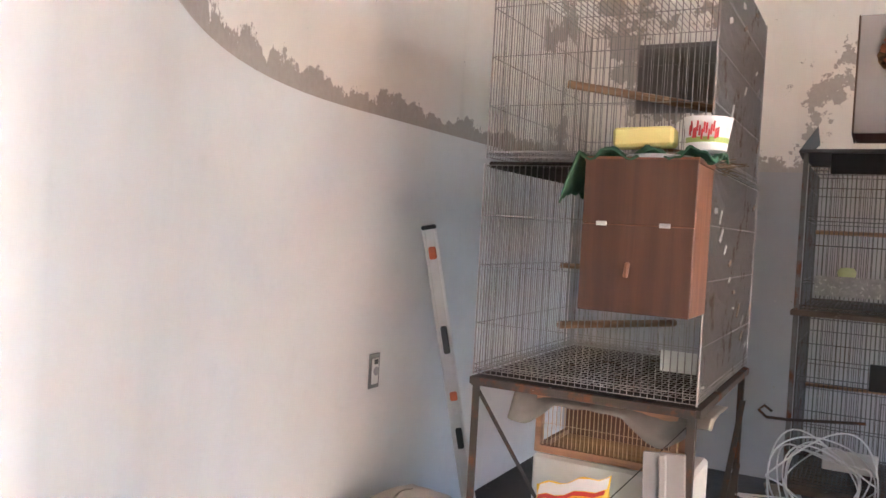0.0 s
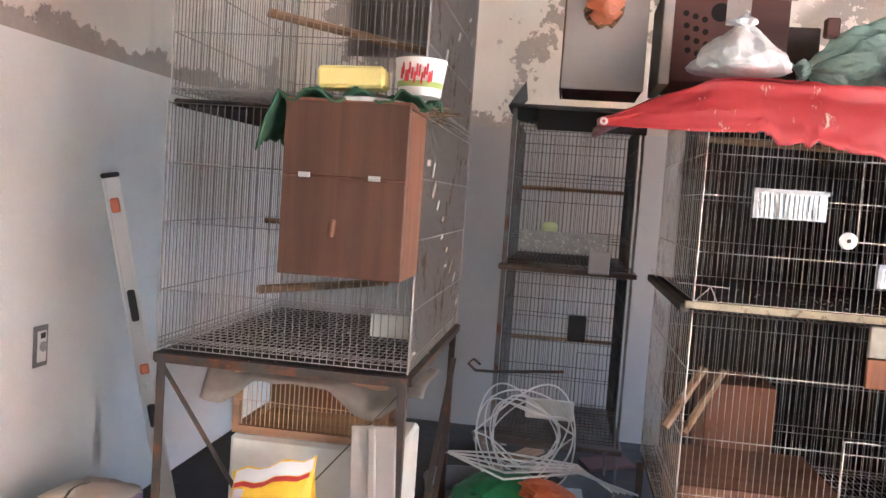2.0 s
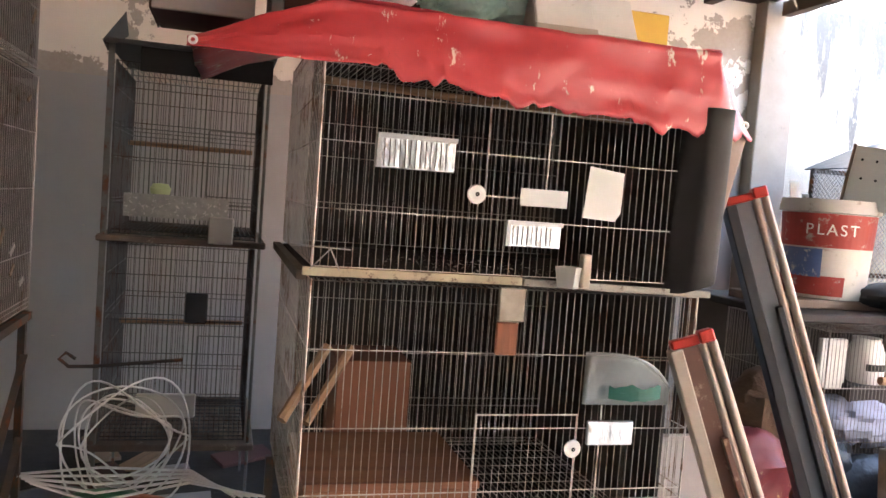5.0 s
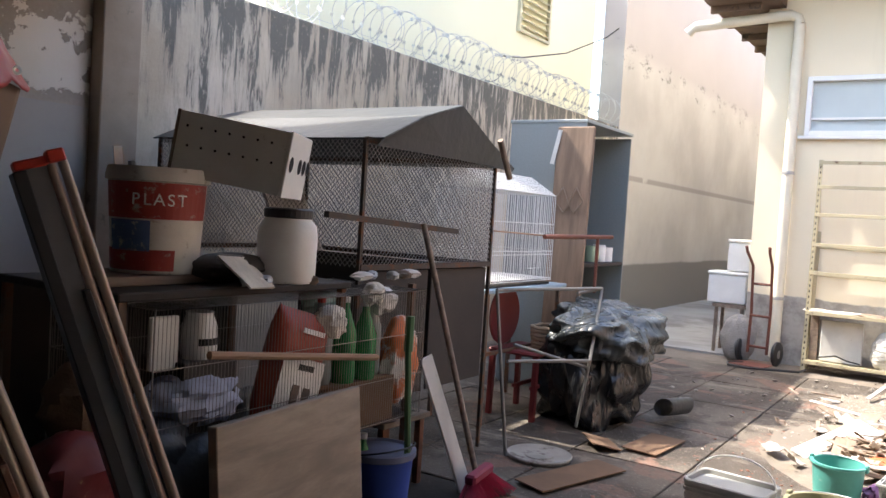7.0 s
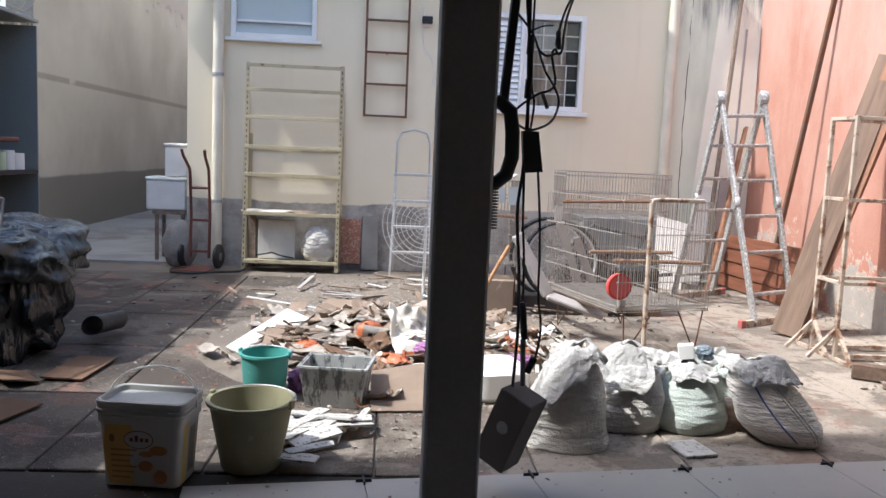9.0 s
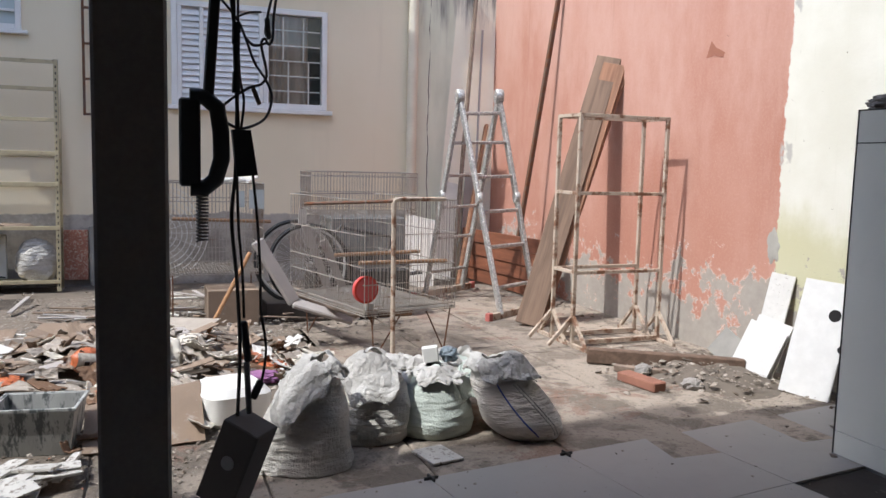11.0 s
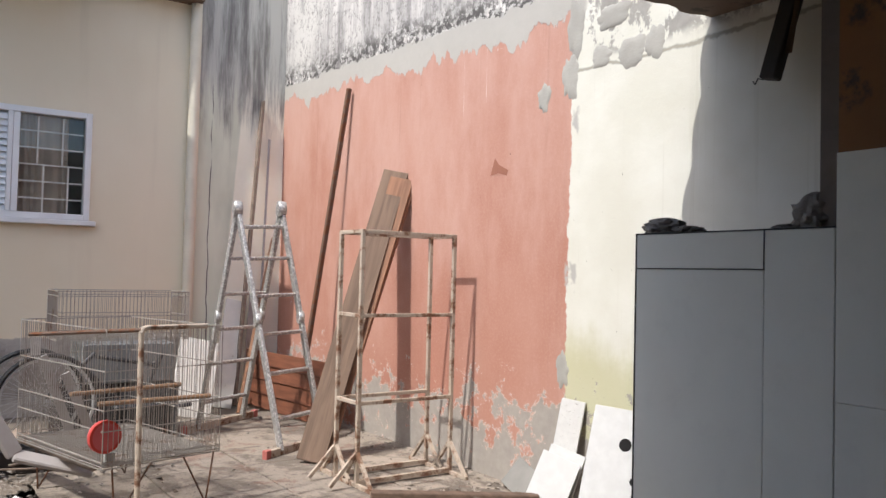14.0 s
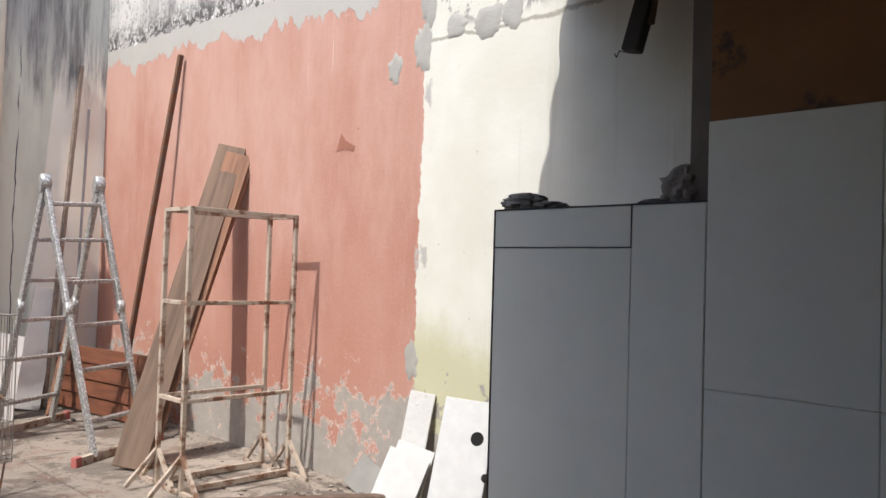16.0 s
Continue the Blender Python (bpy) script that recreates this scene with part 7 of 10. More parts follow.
for z in (ZB, ZT):
    part("rail", Geo().bar((X0, Y0, z), (X1, Y0, z), 0.025, 0.025), ANGLE, av)
    part("rail", Geo().bar((X1, Y0, z), (X1, Y1, z), 0.025, 0.025), ANGLE, av)
    part("rail", Geo().bar((X0, Y1, z), (X1, Y1, z), 0.025, 0.025), ANGLE, av)


def chain_mesh(w, h, s=0.026, r=0.0019):
    """Diagonal mesh over a panel of that size, in x and z."""
    g = Geo()
    k = int((w + h) / s) + 1
    for i in range(k):
        o = i * s
        a, b = (min(o, w), max(0, o - w)), (max(0, o - h), min(o, h))
        if a != b:
            g.tube((a[0], 0, a[1]), (b[0], 0, b[1]), r, 3, caps=False)
            g.tube((w - a[0], 0.002, a[1]), (w - b[0], 0.002, b[1]), r, 3, caps=False)
    return g


part("front_mesh", chain_mesh(X1 - X0, ZT - ZB), MESH_WIRE, av, at=pose(X0, Y0, ZB))
part("back_mesh", chain_mesh(X1 - X0, ZT - ZB), MESH_WIRE, av, at=pose(X0, Y1, ZB))
part("side_mesh", chain_mesh(Y1 - Y0, ZT - ZB), MESH_WIRE, av, at=pose(X1, Y0, ZB, 0, 0, 90))
part("side_mesh", chain_mesh(Y1 - Y0, ZT - ZB), MESH_WIRE, av, at=pose(X0, Y0, ZB, 0, 0, 90))
for i in range(2):
    part("lower_door", Geo().box((X0 + 0.02 + 0.53 * i, Y0 + 0.005, 0.38), (X0 + 0.52 + 0.53 * i, Y0 + 0.015, ZB - 0.02), 0.003), DARK_TABLE, av)
part("lower_side", Geo().box((X1 - 0.02, Y0 + 0.02, 0.38), (X1 - 0.01, Y1, ZB - 0.02)), DARK_TABLE, av)
part("perch", Geo().bar((X0 - 0.25, Y0 - 0.03, 1.185), (X0 + 0.68, Y0 - 0.035, 1.135), 0.026, 0.024), ANGLE, av)
part("leaning_board", Geo().bar((3.33, 3.5, 0.98), (3.25, 3.7, 1.48), 0.25, 0.02, (0, 1, 0)), GREY_BOARD, av)
PK = Vector((3.66, 2.86, 1.725))
rf = Geo()
for k in range(2):
    y = 2.86 if k == 0 else 4.35
    rf.v += [(3.08, y, 1.51), (3.35, y - 0.01, 1.635), (3.66, y, 1.725), (3.95, y + 0.02, 1.60), (4.30, y + 0.06, 1.485)]
rf.f += [(0, 1, 6, 5), (1, 2, 7, 6), (2, 3, 8, 7), (3, 4, 9, 8)]
thicken(part("roof_sheet", rf, BLACK_SHEET, av, "black sheeting roof"), 0.006)
gf = Geo().add([(3.08, 2.858, 1.51), (3.35, 2.848, 1.635), (3.66, 2.858, 1.725), (3.95, 2.878, 1.60), (4.30, 2.918, 1.485), (4.28, 2.915, 1.465), (3.66, 2.875, 1.475), (3.05, 2.87, 1.475)], [(0, 1, 2, 6, 7), (2, 3, 4, 5, 6)])
thicken(part("gable_sheet", gf, BLACK_SHEET, av, "black sheeting hanging over the gable"), 0.005)
part("tie_stick", Geo().tube((3.98, 2.83, 1.60), (4.12, 2.84, 1.42), 0.016, 8), PLANK_GREY, av)

# white cage on the blue table
tb = thing("small_table", "old table with a pale blue top and thin iron legs", "table", pose(4.43, 3.10, 0))
part("tabletop", Geo().box((0, 0, 0.775), (1.05, 0.42, 0.80), 0.005), plain("pale_blue_top", (0.28, 0.38, 0.46), 0.5, amount=0.4), tb)
for x in (0.04, 0.98):
    for y in (0.03, 0.38):
        part("leg", Geo().bar((x, y, 0), (x, y, 0.775), 0.022, 0.022, (0, 1, 0)), RUSTY, tb)
part("stretcher", Geo().bar((0.04, 0.03, 0.42), (0.98, 0.03, 0.42), 0.02, 0.02), RUSTY, tb)
wc = bird_cage("bird_cage", "white wire bird cage with a sloping wire roof", pose(4.46, 3.14, 0.83), 0.84, 0.38, 0.55, 0.026, [0, 0.30, 0.34, 0.66, 1.0], WIRE_WHITE, 0.0029, group="", tray=True, rr=0.0034)
g = Geo()
for k in range(34):
    x = 0.84 * k / 33
    g.tube((x, 0.0, 0.55), (x, 0.19, 0.665), 0.0029, 4, caps=False).tube((x, 0.19, 0.665), (x, 0.38, 0.55), 0.0029, 4, caps=False)
for y, z in ((0.0, 0.55), (0.10, 0.61), (0.19, 0.665), (0.28, 0.61), (0.38, 0.55)):
    g.tube((0, y, z), (0.84, y, z), 0.0036, 5)
part("roof_wires", g, WIRE_WHITE, wc, "sloping roof of white wires")
cage_door(wc, 0.50, 0.66, 0.08, 0.30, mat=WIRE_WHITE)
part("perch", Geo().tube((-0.08, -0.03, 0.31), (0.80, -0.02, 0.285), 0.005, 6), PERCH, wc)

# steel cabinet and the plank in front
cb_ = thing("steel_cabinet", "open grey steel cabinet, empty but for one shelf", "cabinet", pose(5.72, 3.14, 0))
CW, CD, CH = 0.88, 0.60, 1.93
CAB = rusty("blue_grey_steel", (0.26, 0.285, 0.285), rust=(0.2, 0.13, 0.09), lo=0.66, metal=0.1, rough=0.4, scale=4)
part("side_panel", Geo().box((0, 0, 0.02), (0.012, CD, CH), 0.003), CAB, cb_)
part("side_panel", Geo().box((CW - 0.012, 0, 0.02), (CW, CD, CH - 0.03), 0.003), CAB, cb_)
# Back panel coloured darker than the other steel, for the shade inside the cabinet.
part("back_panel", Geo().box((0.012, CD - 0.012, 0.02), (CW - 0.012, CD, CH - 0.02)), plain("shaded_cabinet_back", (0.10, 0.105, 0.10), 0.5, amount=0.5, scale=3), cb_)
part("top_panel", Geo().box((-0.005, -0.01, CH - 0.012), (CW + 0.005, CD + 0.01, CH + 0.012), 0.003), CAB, cb_)
part("shelf", Geo().box((0.013, 0.0, 0.90), (CW - 0.013, CD - 0.013, 0.925), 0.003), DARK_TABLE, cb_)
part("base", Geo().box((0.013, 0.0, 0.0), (CW - 0.013, CD - 0.013, 0.06)), CAB, cb_)
for x, r, h, mt in ((6.22, 0.055, 0.12, "green_white"), (6.36, 0.05, 0.13, "w"), (6.48, 0.06, 0.11, "w")):
    solid("tin_can", Geo().lathe([(0.001, 0), (r, 0), (r, h), (r * 0.92, h), (r * 0.9, 0.01), (0.001, 0.01)], 18), plain("pale_green_label", (0.40, 0.50, 0.33), 0.5) if mt != "w" else WHITE_PLASTIC, "pale green labelled can on the cabinet shelf" if mt != "w" else "white plastic pot on the cabinet shelf", "can", pose(x, 3.25, 0.926), group="pots in the cabinet", smooth=True)
bp_ = thing("rough_plank", "broad rough wooden plank leaning on the cabinet", "plank")
part("plank", Geo().bar((5.60, 3.20, 0.0), (5.69, 3.20, 1.885), 0.28, 0.03, (-1, 0, 0), 0.008), wood("pale_rough_plank", (0.27, 0.185, 0.13), 2, 0.85, 0.7), bp_)
part("string", Geo().pipe([(5.63, 3.09, 1.36), (5.635, 3.16, 1.28), (5.635, 3.20, 1.34), (5.635, 3.24, 1.28), (5.635, 3.31, 1.36), (5.635, 3.25, 1.46), (5.635, 3.20, 1.34), (5.635, 3.15, 1.46), (5.63, 3.09, 1.36)], 0.006, 5), CARD, bp_, smooth=True)
part("white_strip", Geo().bar((5.655, 3.36, 1.62), (5.66, 3.31, 1.86), 0.03, 0.004, (-1, 0, 0)), WHITE_BOARD, bp_)
part("red_pipe", Geo().tube((4.75, 2.93, 1.12), (5.80, 2.93, 1.13), 0.014, 8).tube((5.55, 2.93, 0.75), (5.55, 2.93, 1.12), 0.012, 8), BRICK_IRON, bp_)
DARK_RED = plain("dull_dark_red", (0.20, 0.028, 0.03), 0.5, amount=0.3)
ch = thing("red_chair", "dull red plastic chair pushed behind the table", "chair", pose(4.98, 3.28, 0))
part("backrest", Geo().lathe([(0.001, 0.0), (0.175, 0.0), (0.188, 0.006), (0.19, 0.014), (0.18, 0.022), (0.001, 0.018)], 36), DARK_RED, ch, smooth=True, at=pose(0, 0.02, 0.60, 90, 0, 0))
part("seat", Geo().box((-0.2, -0.35, 0.39), (0.2, 0.0, 0.415), 0.01), DARK_RED, ch)
for x in (-0.18, 0.18):
    for y in (-0.32, -0.02):
        part("leg", Geo().bar((x, y, 0), (x * 0.95, y, 0.39), 0.03, 0.03, (0, 1, 0)), DARK_RED, ch)
for y in (-0.3, -0.18):
    part("slat", Geo().bar((-0.18, y, 0.2), (0.18, y, 0.2), 0.02, 0.02), DARK_RED, ch)

WICKER = plain("wicker", (0.42, 0.29, 0.18), 0.8, amount=0.5, grain=80)
wbk = thing("wicker_basket", "pale woven wicker basket behind the pipe frame", "basket", pose(5.02, 2.98, 0.40, 0, 0, 5))
for k in range(7):
    part("weave", Geo().pipe([(0.10 * math.copysign(abs(math.cos(a)) ** 0.5, math.cos(a)) * (1 + 0.02 * k), 0.09 * math.copysign(abs(math.sin(a)) ** 0.5, math.sin(a)) * (1 + 0.02 * k), 0.012 + 0.024 * k + 0.003 * math.sin(8 * a + 3 * k)) for a in (2 * math.pi * i / 28 for i in range(28))], 0.011, 6, True), WICKER, wbk, smooth=True)
part("bottom", Geo().box((-0.085, -0.075, 0.0), (0.085, 0.075, 0.012), 0.004), WICKER, wbk)
pf = thing("bent_pipework", "bent pale metal pipe frame of a broken chair", "frame")
for a, b in (((4.05, 2.72, 0.01), (4.10, 2.86, 0.84)), ((4.10, 2.86, 0.84), (5.02, 2.66, 0.83)), ((5.02, 2.66, 0.83), (4.72, 2.58, 0.44)), ((4.72, 2.58, 0.44), (4.68, 2.62, 0.06)), ((4.72, 2.58, 0.44), (4.15, 2.80, 0.47)), ((5.02, 2.66, 0.83), (5.08, 2.72, 0.50)), ((4.85, 2.74, 0.80), (5.02, 2.66, 0.83)), ((4.40, 2.9, 0.52), (4.72, 2.60, 0.40))):
    part("pipe", Geo().tube(a, b, 0.0095, 8), rusty("worn_chrome", (0.17, 0.165, 0.155), lo=0.55, metal=0.4), pf, smooth=True)

def draped(rx, ry, rz, seed, n=110, m=60, fold=0.12):
    """A heap of film: broad swells cut by sharp creases."""
    def at(u, v):
        a, b = 2 * math.pi * u, math.pi * (0.03 + 0.97 * v)
        s, c = max(math.sin(b), 0.0) ** 0.55, -math.cos(b)
        x, y, z = s * math.cos(a), s * math.sin(a), math.copysign(abs(c) ** 0.75, c)
        k = 1 + 0.24 * fbm(x * 1.3 + seed, y * 1.3, z * 1.1, 2)
        k -= fold * abs(fbm(x * 1.5 + seed + 0.6 * z, y * 1.5, z * 0.6, 1)) + 0.40 * fold * abs(fbm(x * 3.0 + 0.8 * z, y * 3.0 + seed, z * 1.1, 1))
        return (rx * x * k, ry * y * k, rz * max(z, -0.8) * (k if z < 0.4 else 0.5 + 0.5 * k))
    return Geo().grid(at, n, m, True)


def film(name, c, rough):
    """Thin plastic film with sharp crumples."""
    m = Mat(name, rough, 0.0, 0.45)
    n = m.noise(2.0, 2, (1.6, 1.6, 0.7), warp=1.2, seed=3)
    f = m.noise(6.0, 2, (1.5, 1.5, 0.8), warp=1.0, seed=4)
    ridge = lambda q: m.math("ABSOLUTE", m.math("SUBTRACT", q, 0.5))
    m.color(m.mix(n, tint(c, 0.7), tint(c, 1.3)))
    m.bump(m.math("ADD", ridge(n), m.math("MULTIPLY", ridge(f), 0.45)), 0.7, 0.12)
    return m.mat


hp = thing("bin_bag_heap", "heap of black plastic sheet and bin bags", "bin bag")
part("lower_bag", draped(0.41, 0.36, 0.33, 81, 170, 90, 0.34), film("black_film", (0.016, 0.017, 0.019), 0.26), hp, smooth=True, at=pose(5.20, 2.74, 0.26))
part("upper_bag", draped(0.46, 0.38, 0.15, 87, 170, 90, 0.40), film("grey_black_film", (0.045, 0.052, 0.056), 0.22), hp, smooth=True, at=pose(5.24, 2.70, 0.57, 6, -4, 0))
part("tail", Geo().grid(lambda u, v: (5.32 + 0.32 * v + 0.03 * math.cos(2 * math.pi * u), 2.33 - 0.05 * v + 0.06 * math.sin(2 * math.pi * u) * (1 - 0.3 * v), 0.12 - 0.03 * v + 0.05 * math.cos(2 * math.pi * u)), 16, 8, True), BAG_BLACK, hp, smooth=True)
lid = solid("round_tray", Geo().lathe([(0.001, 0.012), (0.07, 0.012), (0.075, 0.006), (0.15, 0.012), (0.165, 0.022), (0.17, 0.016), (0.165, 0.0), (0.001, 0.0)], 36), plain("dusty_white_lid", (0.27, 0.25, 0.225), 0.8, amount=0.6, spot=((0.12, 0.10, 0.085), 0.52)), "dusty round white tray on the ground", "tray", pose(4.19, 2.60, 0.0), smooth=True)
for x, y, w, d, rz, rx in ((4.00, 2.33, 0.60, 0.18, -16, 2), (4.62, 2.44, 0.22, 0.16, 40, 12), (4.85, 2.22, 0.42, 0.20, -4, 1), (3.40, 2.30, 0.30, 0.16, 60, 3)):
    solid("cardboard_piece", Geo().box((-w / 2, -d / 2, 0), (w / 2, d / 2, 0.007), 0.001), CARD_BROWN, "torn brown cardboard piece on the ground", "cardboard", pose(x, y, 0.008 + 0.5 * d * math.sin(radians(rx)), rx, 0, rz), group="cardboard scraps")

# ---- along the house ----
sh = thing("steel_shelf", "cream slotted-angle steel shelf, leaning on the house", "shelf", pose(8.40, 1.165, 0, 0, 4.0, 0))
SW, SH, SD = 0.905, 1.935, 0.26
for y in (0, SW):
    for x in (0, SD):
        po_ = part("post", Geo().box((x, y, 0), (x + 0.003, y + (0.035 if y == 0 else -0.035), SH)).box((x, y, 0), (x + (0.03 if x == 0 else -0.03), y + (0.003 if y == 0 else -0.003), SH)), CREAM_IRON, sh)
        if x == 0:
            for k in range(36):
                part("slot", Geo().box((-0.0012, y + (0.013 if y == 0 else -0.022), 0.04 + 0.052 * k), (-0.0002, y + (0.022 if y == 0 else -0.013), 0.062 + 0.052 * k)), HOLE_DARK, po_)
for z in (1.915, 1.69, 1.435, 1.16, 0.90, 0.535, 0.085):
    part("beam", Geo().box((-0.004, 0.004, z - 0.02), (0.004, SW - 0.004, z + 0.012), 0.002), CREAM_IRON, sh)
    part("beam", Geo().box((SD - 0.004, 0.004, z - 0.02), (SD + 0.004, SW - 0.004, z + 0.012), 0.002), CREAM_IRON, sh)
    if z < 0.6:
        part("board", Geo().box((0.005, 0.01, z), (SD - 0.005, SW - 0.01, z + 0.008)), CREAM_IRON, sh)
for k, (y, l, mt) in enumerate(((1.75, 0.4, PAPER), (1.55, 0.3, CARD), (1.95, 0.25, PAPER))):
    solid("folded_rag", lumpy(0.08, l / 2, 0.022, 90 + k, 0, 20, 12, 0.4), mt, "flattened paper and rags on the shelf", "paper", pose(8.54, y, 0.545), smooth=True)
slab_box("white_carton", "white board carton on the lowest shelf", "carton", (8.62, 1.60, 0.085), (8.66, 1.95, 0.46), WHITE_BOARD)
slab_box("wood_stick", "narrow grey board behind the shelf", "board", (8.66, 1.98, 0.0), (8.69, 2.05, 0.50), PLANK_GREY)
solid("cement_sack", lumpy(0.09, 0.16, 0.20, 95, 0, 30, 22, 0.18), SACK, "white sack standing on the lowest shelf", "sack", pose(8.52, 1.36, 0.24), smooth=True)
slab_box("red_mat", "worn red patterned board against the wall", "board", (8.70, 0.97, 0.05), (8.73, 1.20, 0.49), plain("faded_red_pattern", (0.36, 0.16, 0.11), 0.85, spot=((0.47, 0.36, 0.28), 0.5), amount=0.5, scale=22), 0.002)
slab_box("grey_board", "grey cement board leaning at the wall", "board", (8.69, 0.80, 0.0), (8.72, 0.96, 0.52), plain("cement_board", (0.30, 0.29, 0.27), 0.9, amount=0.4), 0.002)
solid("black_hose", Geo().pipe([(8.58, 1.95, 0.12), (8.5, 1.8, 0.16), (8.48, 1.7, 0.13), (8.52, 1.6, 0.11)], 0.008, 6), DARK_RUBBER, "black hose lying on the shelf", "hose", smooth=True)
solid("floor_hose", Geo().pipe([(8.30, 2.55, 0.012), (8.18, 2.66, 0.012), (8.05, 2.62, 0.012), (8.02, 2.45, 0.012), (8.12, 2.2, 0.012), (8.2, 2.05, 0.012), (8.35, 2.02, 0.012)], 0.012, 6), DARK_RUBBER, "black hose on the ground by the hand truck", "hose", smooth=True)

ht = thing("hand_truck", "red-brown steel hand truck with black wheels", "hand truck", pose(8.30, 2.47, 0, 0, 0, -10))
for y in (-0.09, 0.09):
    part("rail", Geo().pipe([(0.10, y, 0.10), (0.12, y, 0.5), (0.08, y, 0.92), (-0.04, y * 1.15, 1.05), (-0.06, y * 1.2, 1.10)], 0.014, 8), BRICK_IRON, ht, smooth=True)
for z in (0.16, 0.45, 0.75):
    part("crossbar", Geo().tube((0.105, -0.09, z), (0.105, 0.09, z), 0.012, 8), BRICK_IRON, ht)
part("toe_plate", Geo().box((-0.16, -0.16, 0.006), (0.10, 0.16, 0.014)), BRICK_IRON, ht)
for y in (-0.19, 0.15):
    w_ = part("wheel", Geo().lathe([(0.04, 0), (0.10, 0.0), (0.115, 0.012), (0.115, 0.03), (0.10, 0.042), (0.04, 0.042)], 24), DARK_RUBBER, ht, at=pose(0.14, y + 0.042, 0.115, 90), smooth=True)
    part("rim", Geo().lathe([(0.001, 0.004), (0.05, 0.006), (0.05, 0.036), (0.001, 0.038)], 16), STEEL_GREY, w_)
for lo, hi in (((8.80, 2.68, 0.50), (9.15, 3.06, 0.82)), ((8.86, 2.68, 0.83), (9.10, 2.90, 1.15))):
    bx_ = thing("white_appliance_box", "white polystyrene box stacked at the alley mouth", "box", group="white boxes at the alley")
    part("box", Geo().box(lo, (hi[0], hi[1], hi[2] - 0.035), 0.012), WHITE_PLASTIC, bx_)
    part("lid", Geo().box((lo[0] - 0.008, lo[1] - 0.008, hi[2] - 0.033), (hi[0] + 0.008, hi[1] + 0.008, hi[2]), 0.01), WHITE_PLASTIC, bx_)
stl = thing("stool", "low wooden stool under the white boxes", "stool")
part("seat", Geo().box((8.80, 2.68, 0.46), (9.12, 3.0, 0.495)), PLANK_GREY, stl)
for x in (8.82, 9.07):
    for y in (2.70, 2.95):
        part("leg", Geo().box((x, y, 0.006), (x + 0.03, y + 0.03, 0.46)), PLANK_GREY, stl)
solid("concrete_block", lumpy(0.10, 0.16, 0.24, 101, 0, 22, 14, 0.18), MORTAR, "rough lump of concrete by the house corner", "concrete", pose(8.52, 2.66, 0.20), smooth=True)

wl_ = thing("wall_ladder", "rusty red iron ladder hung on the house wall", "ladder", pose(8.70, 0.575, 1.485))
for y in (0, 0.40):
    part("rail", Geo().bar((0, y, 0), (0, y, 1.66), 0.022, 0.022, (0, 1, 0)), RUSTY, wl_)
for k in range(6):
    part("rung", Geo().bar((0, 0, 0.012 + 0.30 * k), (0, 0.40, 0.012 + 0.30 * k), 0.02, 0.02), RUSTY, wl_)
for z in (0.6, 1.5):
    part("bracket", Geo().tube((0.0, 0.2, z), (0.06, 0.2, z), 0.008, 6), RUSTY, wl_)
lamp = thing("wall_lamp", "small black floodlight with white cable on the wall", "lamp", pose(8.73, 0.40, 2.42))
part("housing", Geo().box((-0.06, -0.05, -0.03), (0.0, 0.05, 0.035), 0.006), DARK_RUBBER, lamp)
part("bracket", Geo().box((-0.01, -0.03, -0.06), (0.02, 0.03, -0.03)), WHITE_PLASTIC, lamp)
part("cable", Geo().pipe([(0.0, 0.02, -0.03), (0.005, 0.05, -0.12), (0.005, 0.01, -0.28), (0.005, -0.04, -0.33), (0.005, -0.09, -0.45), (0.01, -0.07, -0.6)], 0.005, 6), WHITE_WIRE, lamp, smooth=True)
part("cable", Geo().pipe([(0.0, 0.03, 0.03), (0.005, 0.06, 0.2), (0.005, 0.04, 0.5), (0.005, 0.05, 0.8)], 0.005, 6), WHITE_WIRE, lamp, smooth=True)

sl = thing("step_ladder", "small aluminium folding step ladder by the house", "step ladder", pose(8.30, 0.33, 0))
arch = [(0.05 + 0.13, y, z) for y, z in ((0.0, 0.9), (0.005, 1.25), (0.04, 1.345), (0.16, 1.375), (0.28, 1.345), (0.315, 1.25), (0.32, 0.9))]
part("handrail", Geo().pipe(arch, 0.012, 8), ALU, sl, smooth=True)
for y in (0.0, 0.32):
    part("rail", Geo().bar((0, y + (0.03 if y else -0.03), 0), (0.18, y, 0.95), 0.02, 0.035, (1, 0, 0)), ALU, sl)
    part("back_leg", Geo().bar((0.40, y, 0), (0.19, y, 0.95), 0.018, 0.018, (1, 0, 0)), ALU, sl)
for z in (0.22, 0.46, 0.70, 0.95):
    part("tread", Geo().box((0.18 * z / 0.95 - 0.03, -0.02, z - 0.012), (0.18 * z / 0.95 + 0.06, 0.34, z + 0.012), 0.003), ALU, sl)
fn = thing("fan_guard", "white wire fan guard on a thin pole", "fan guard", pose(6.9, 0.42, 0))
for k in range(9):
    r = 0.05 + 0.035 * k
    part("ring", Geo().pipe([(0, r * math.cos(a), 0.62 + 1.0 * r * math.sin(a)) for a in (2 * math.pi * i / 36 for i in range(36))], 0.003, 4, True), WIRE_WHITE, fn)
for k in range(18):
    a = 2 * math.pi * k / 18
    part("spoke", Geo().tube((0, 0.05 * math.cos(a), 0.62 + 0.05 * math.sin(a)), (0, 0.33 * math.cos(a), 0.62 + 0.33 * math.sin(a)), 0.002, 4), WIRE_WHITE, fn)
part("pole", Geo().tube((0.02, 0, 0), (0.02, 0, 0.62), 0.012, 8), WIRE_WHITE, fn)
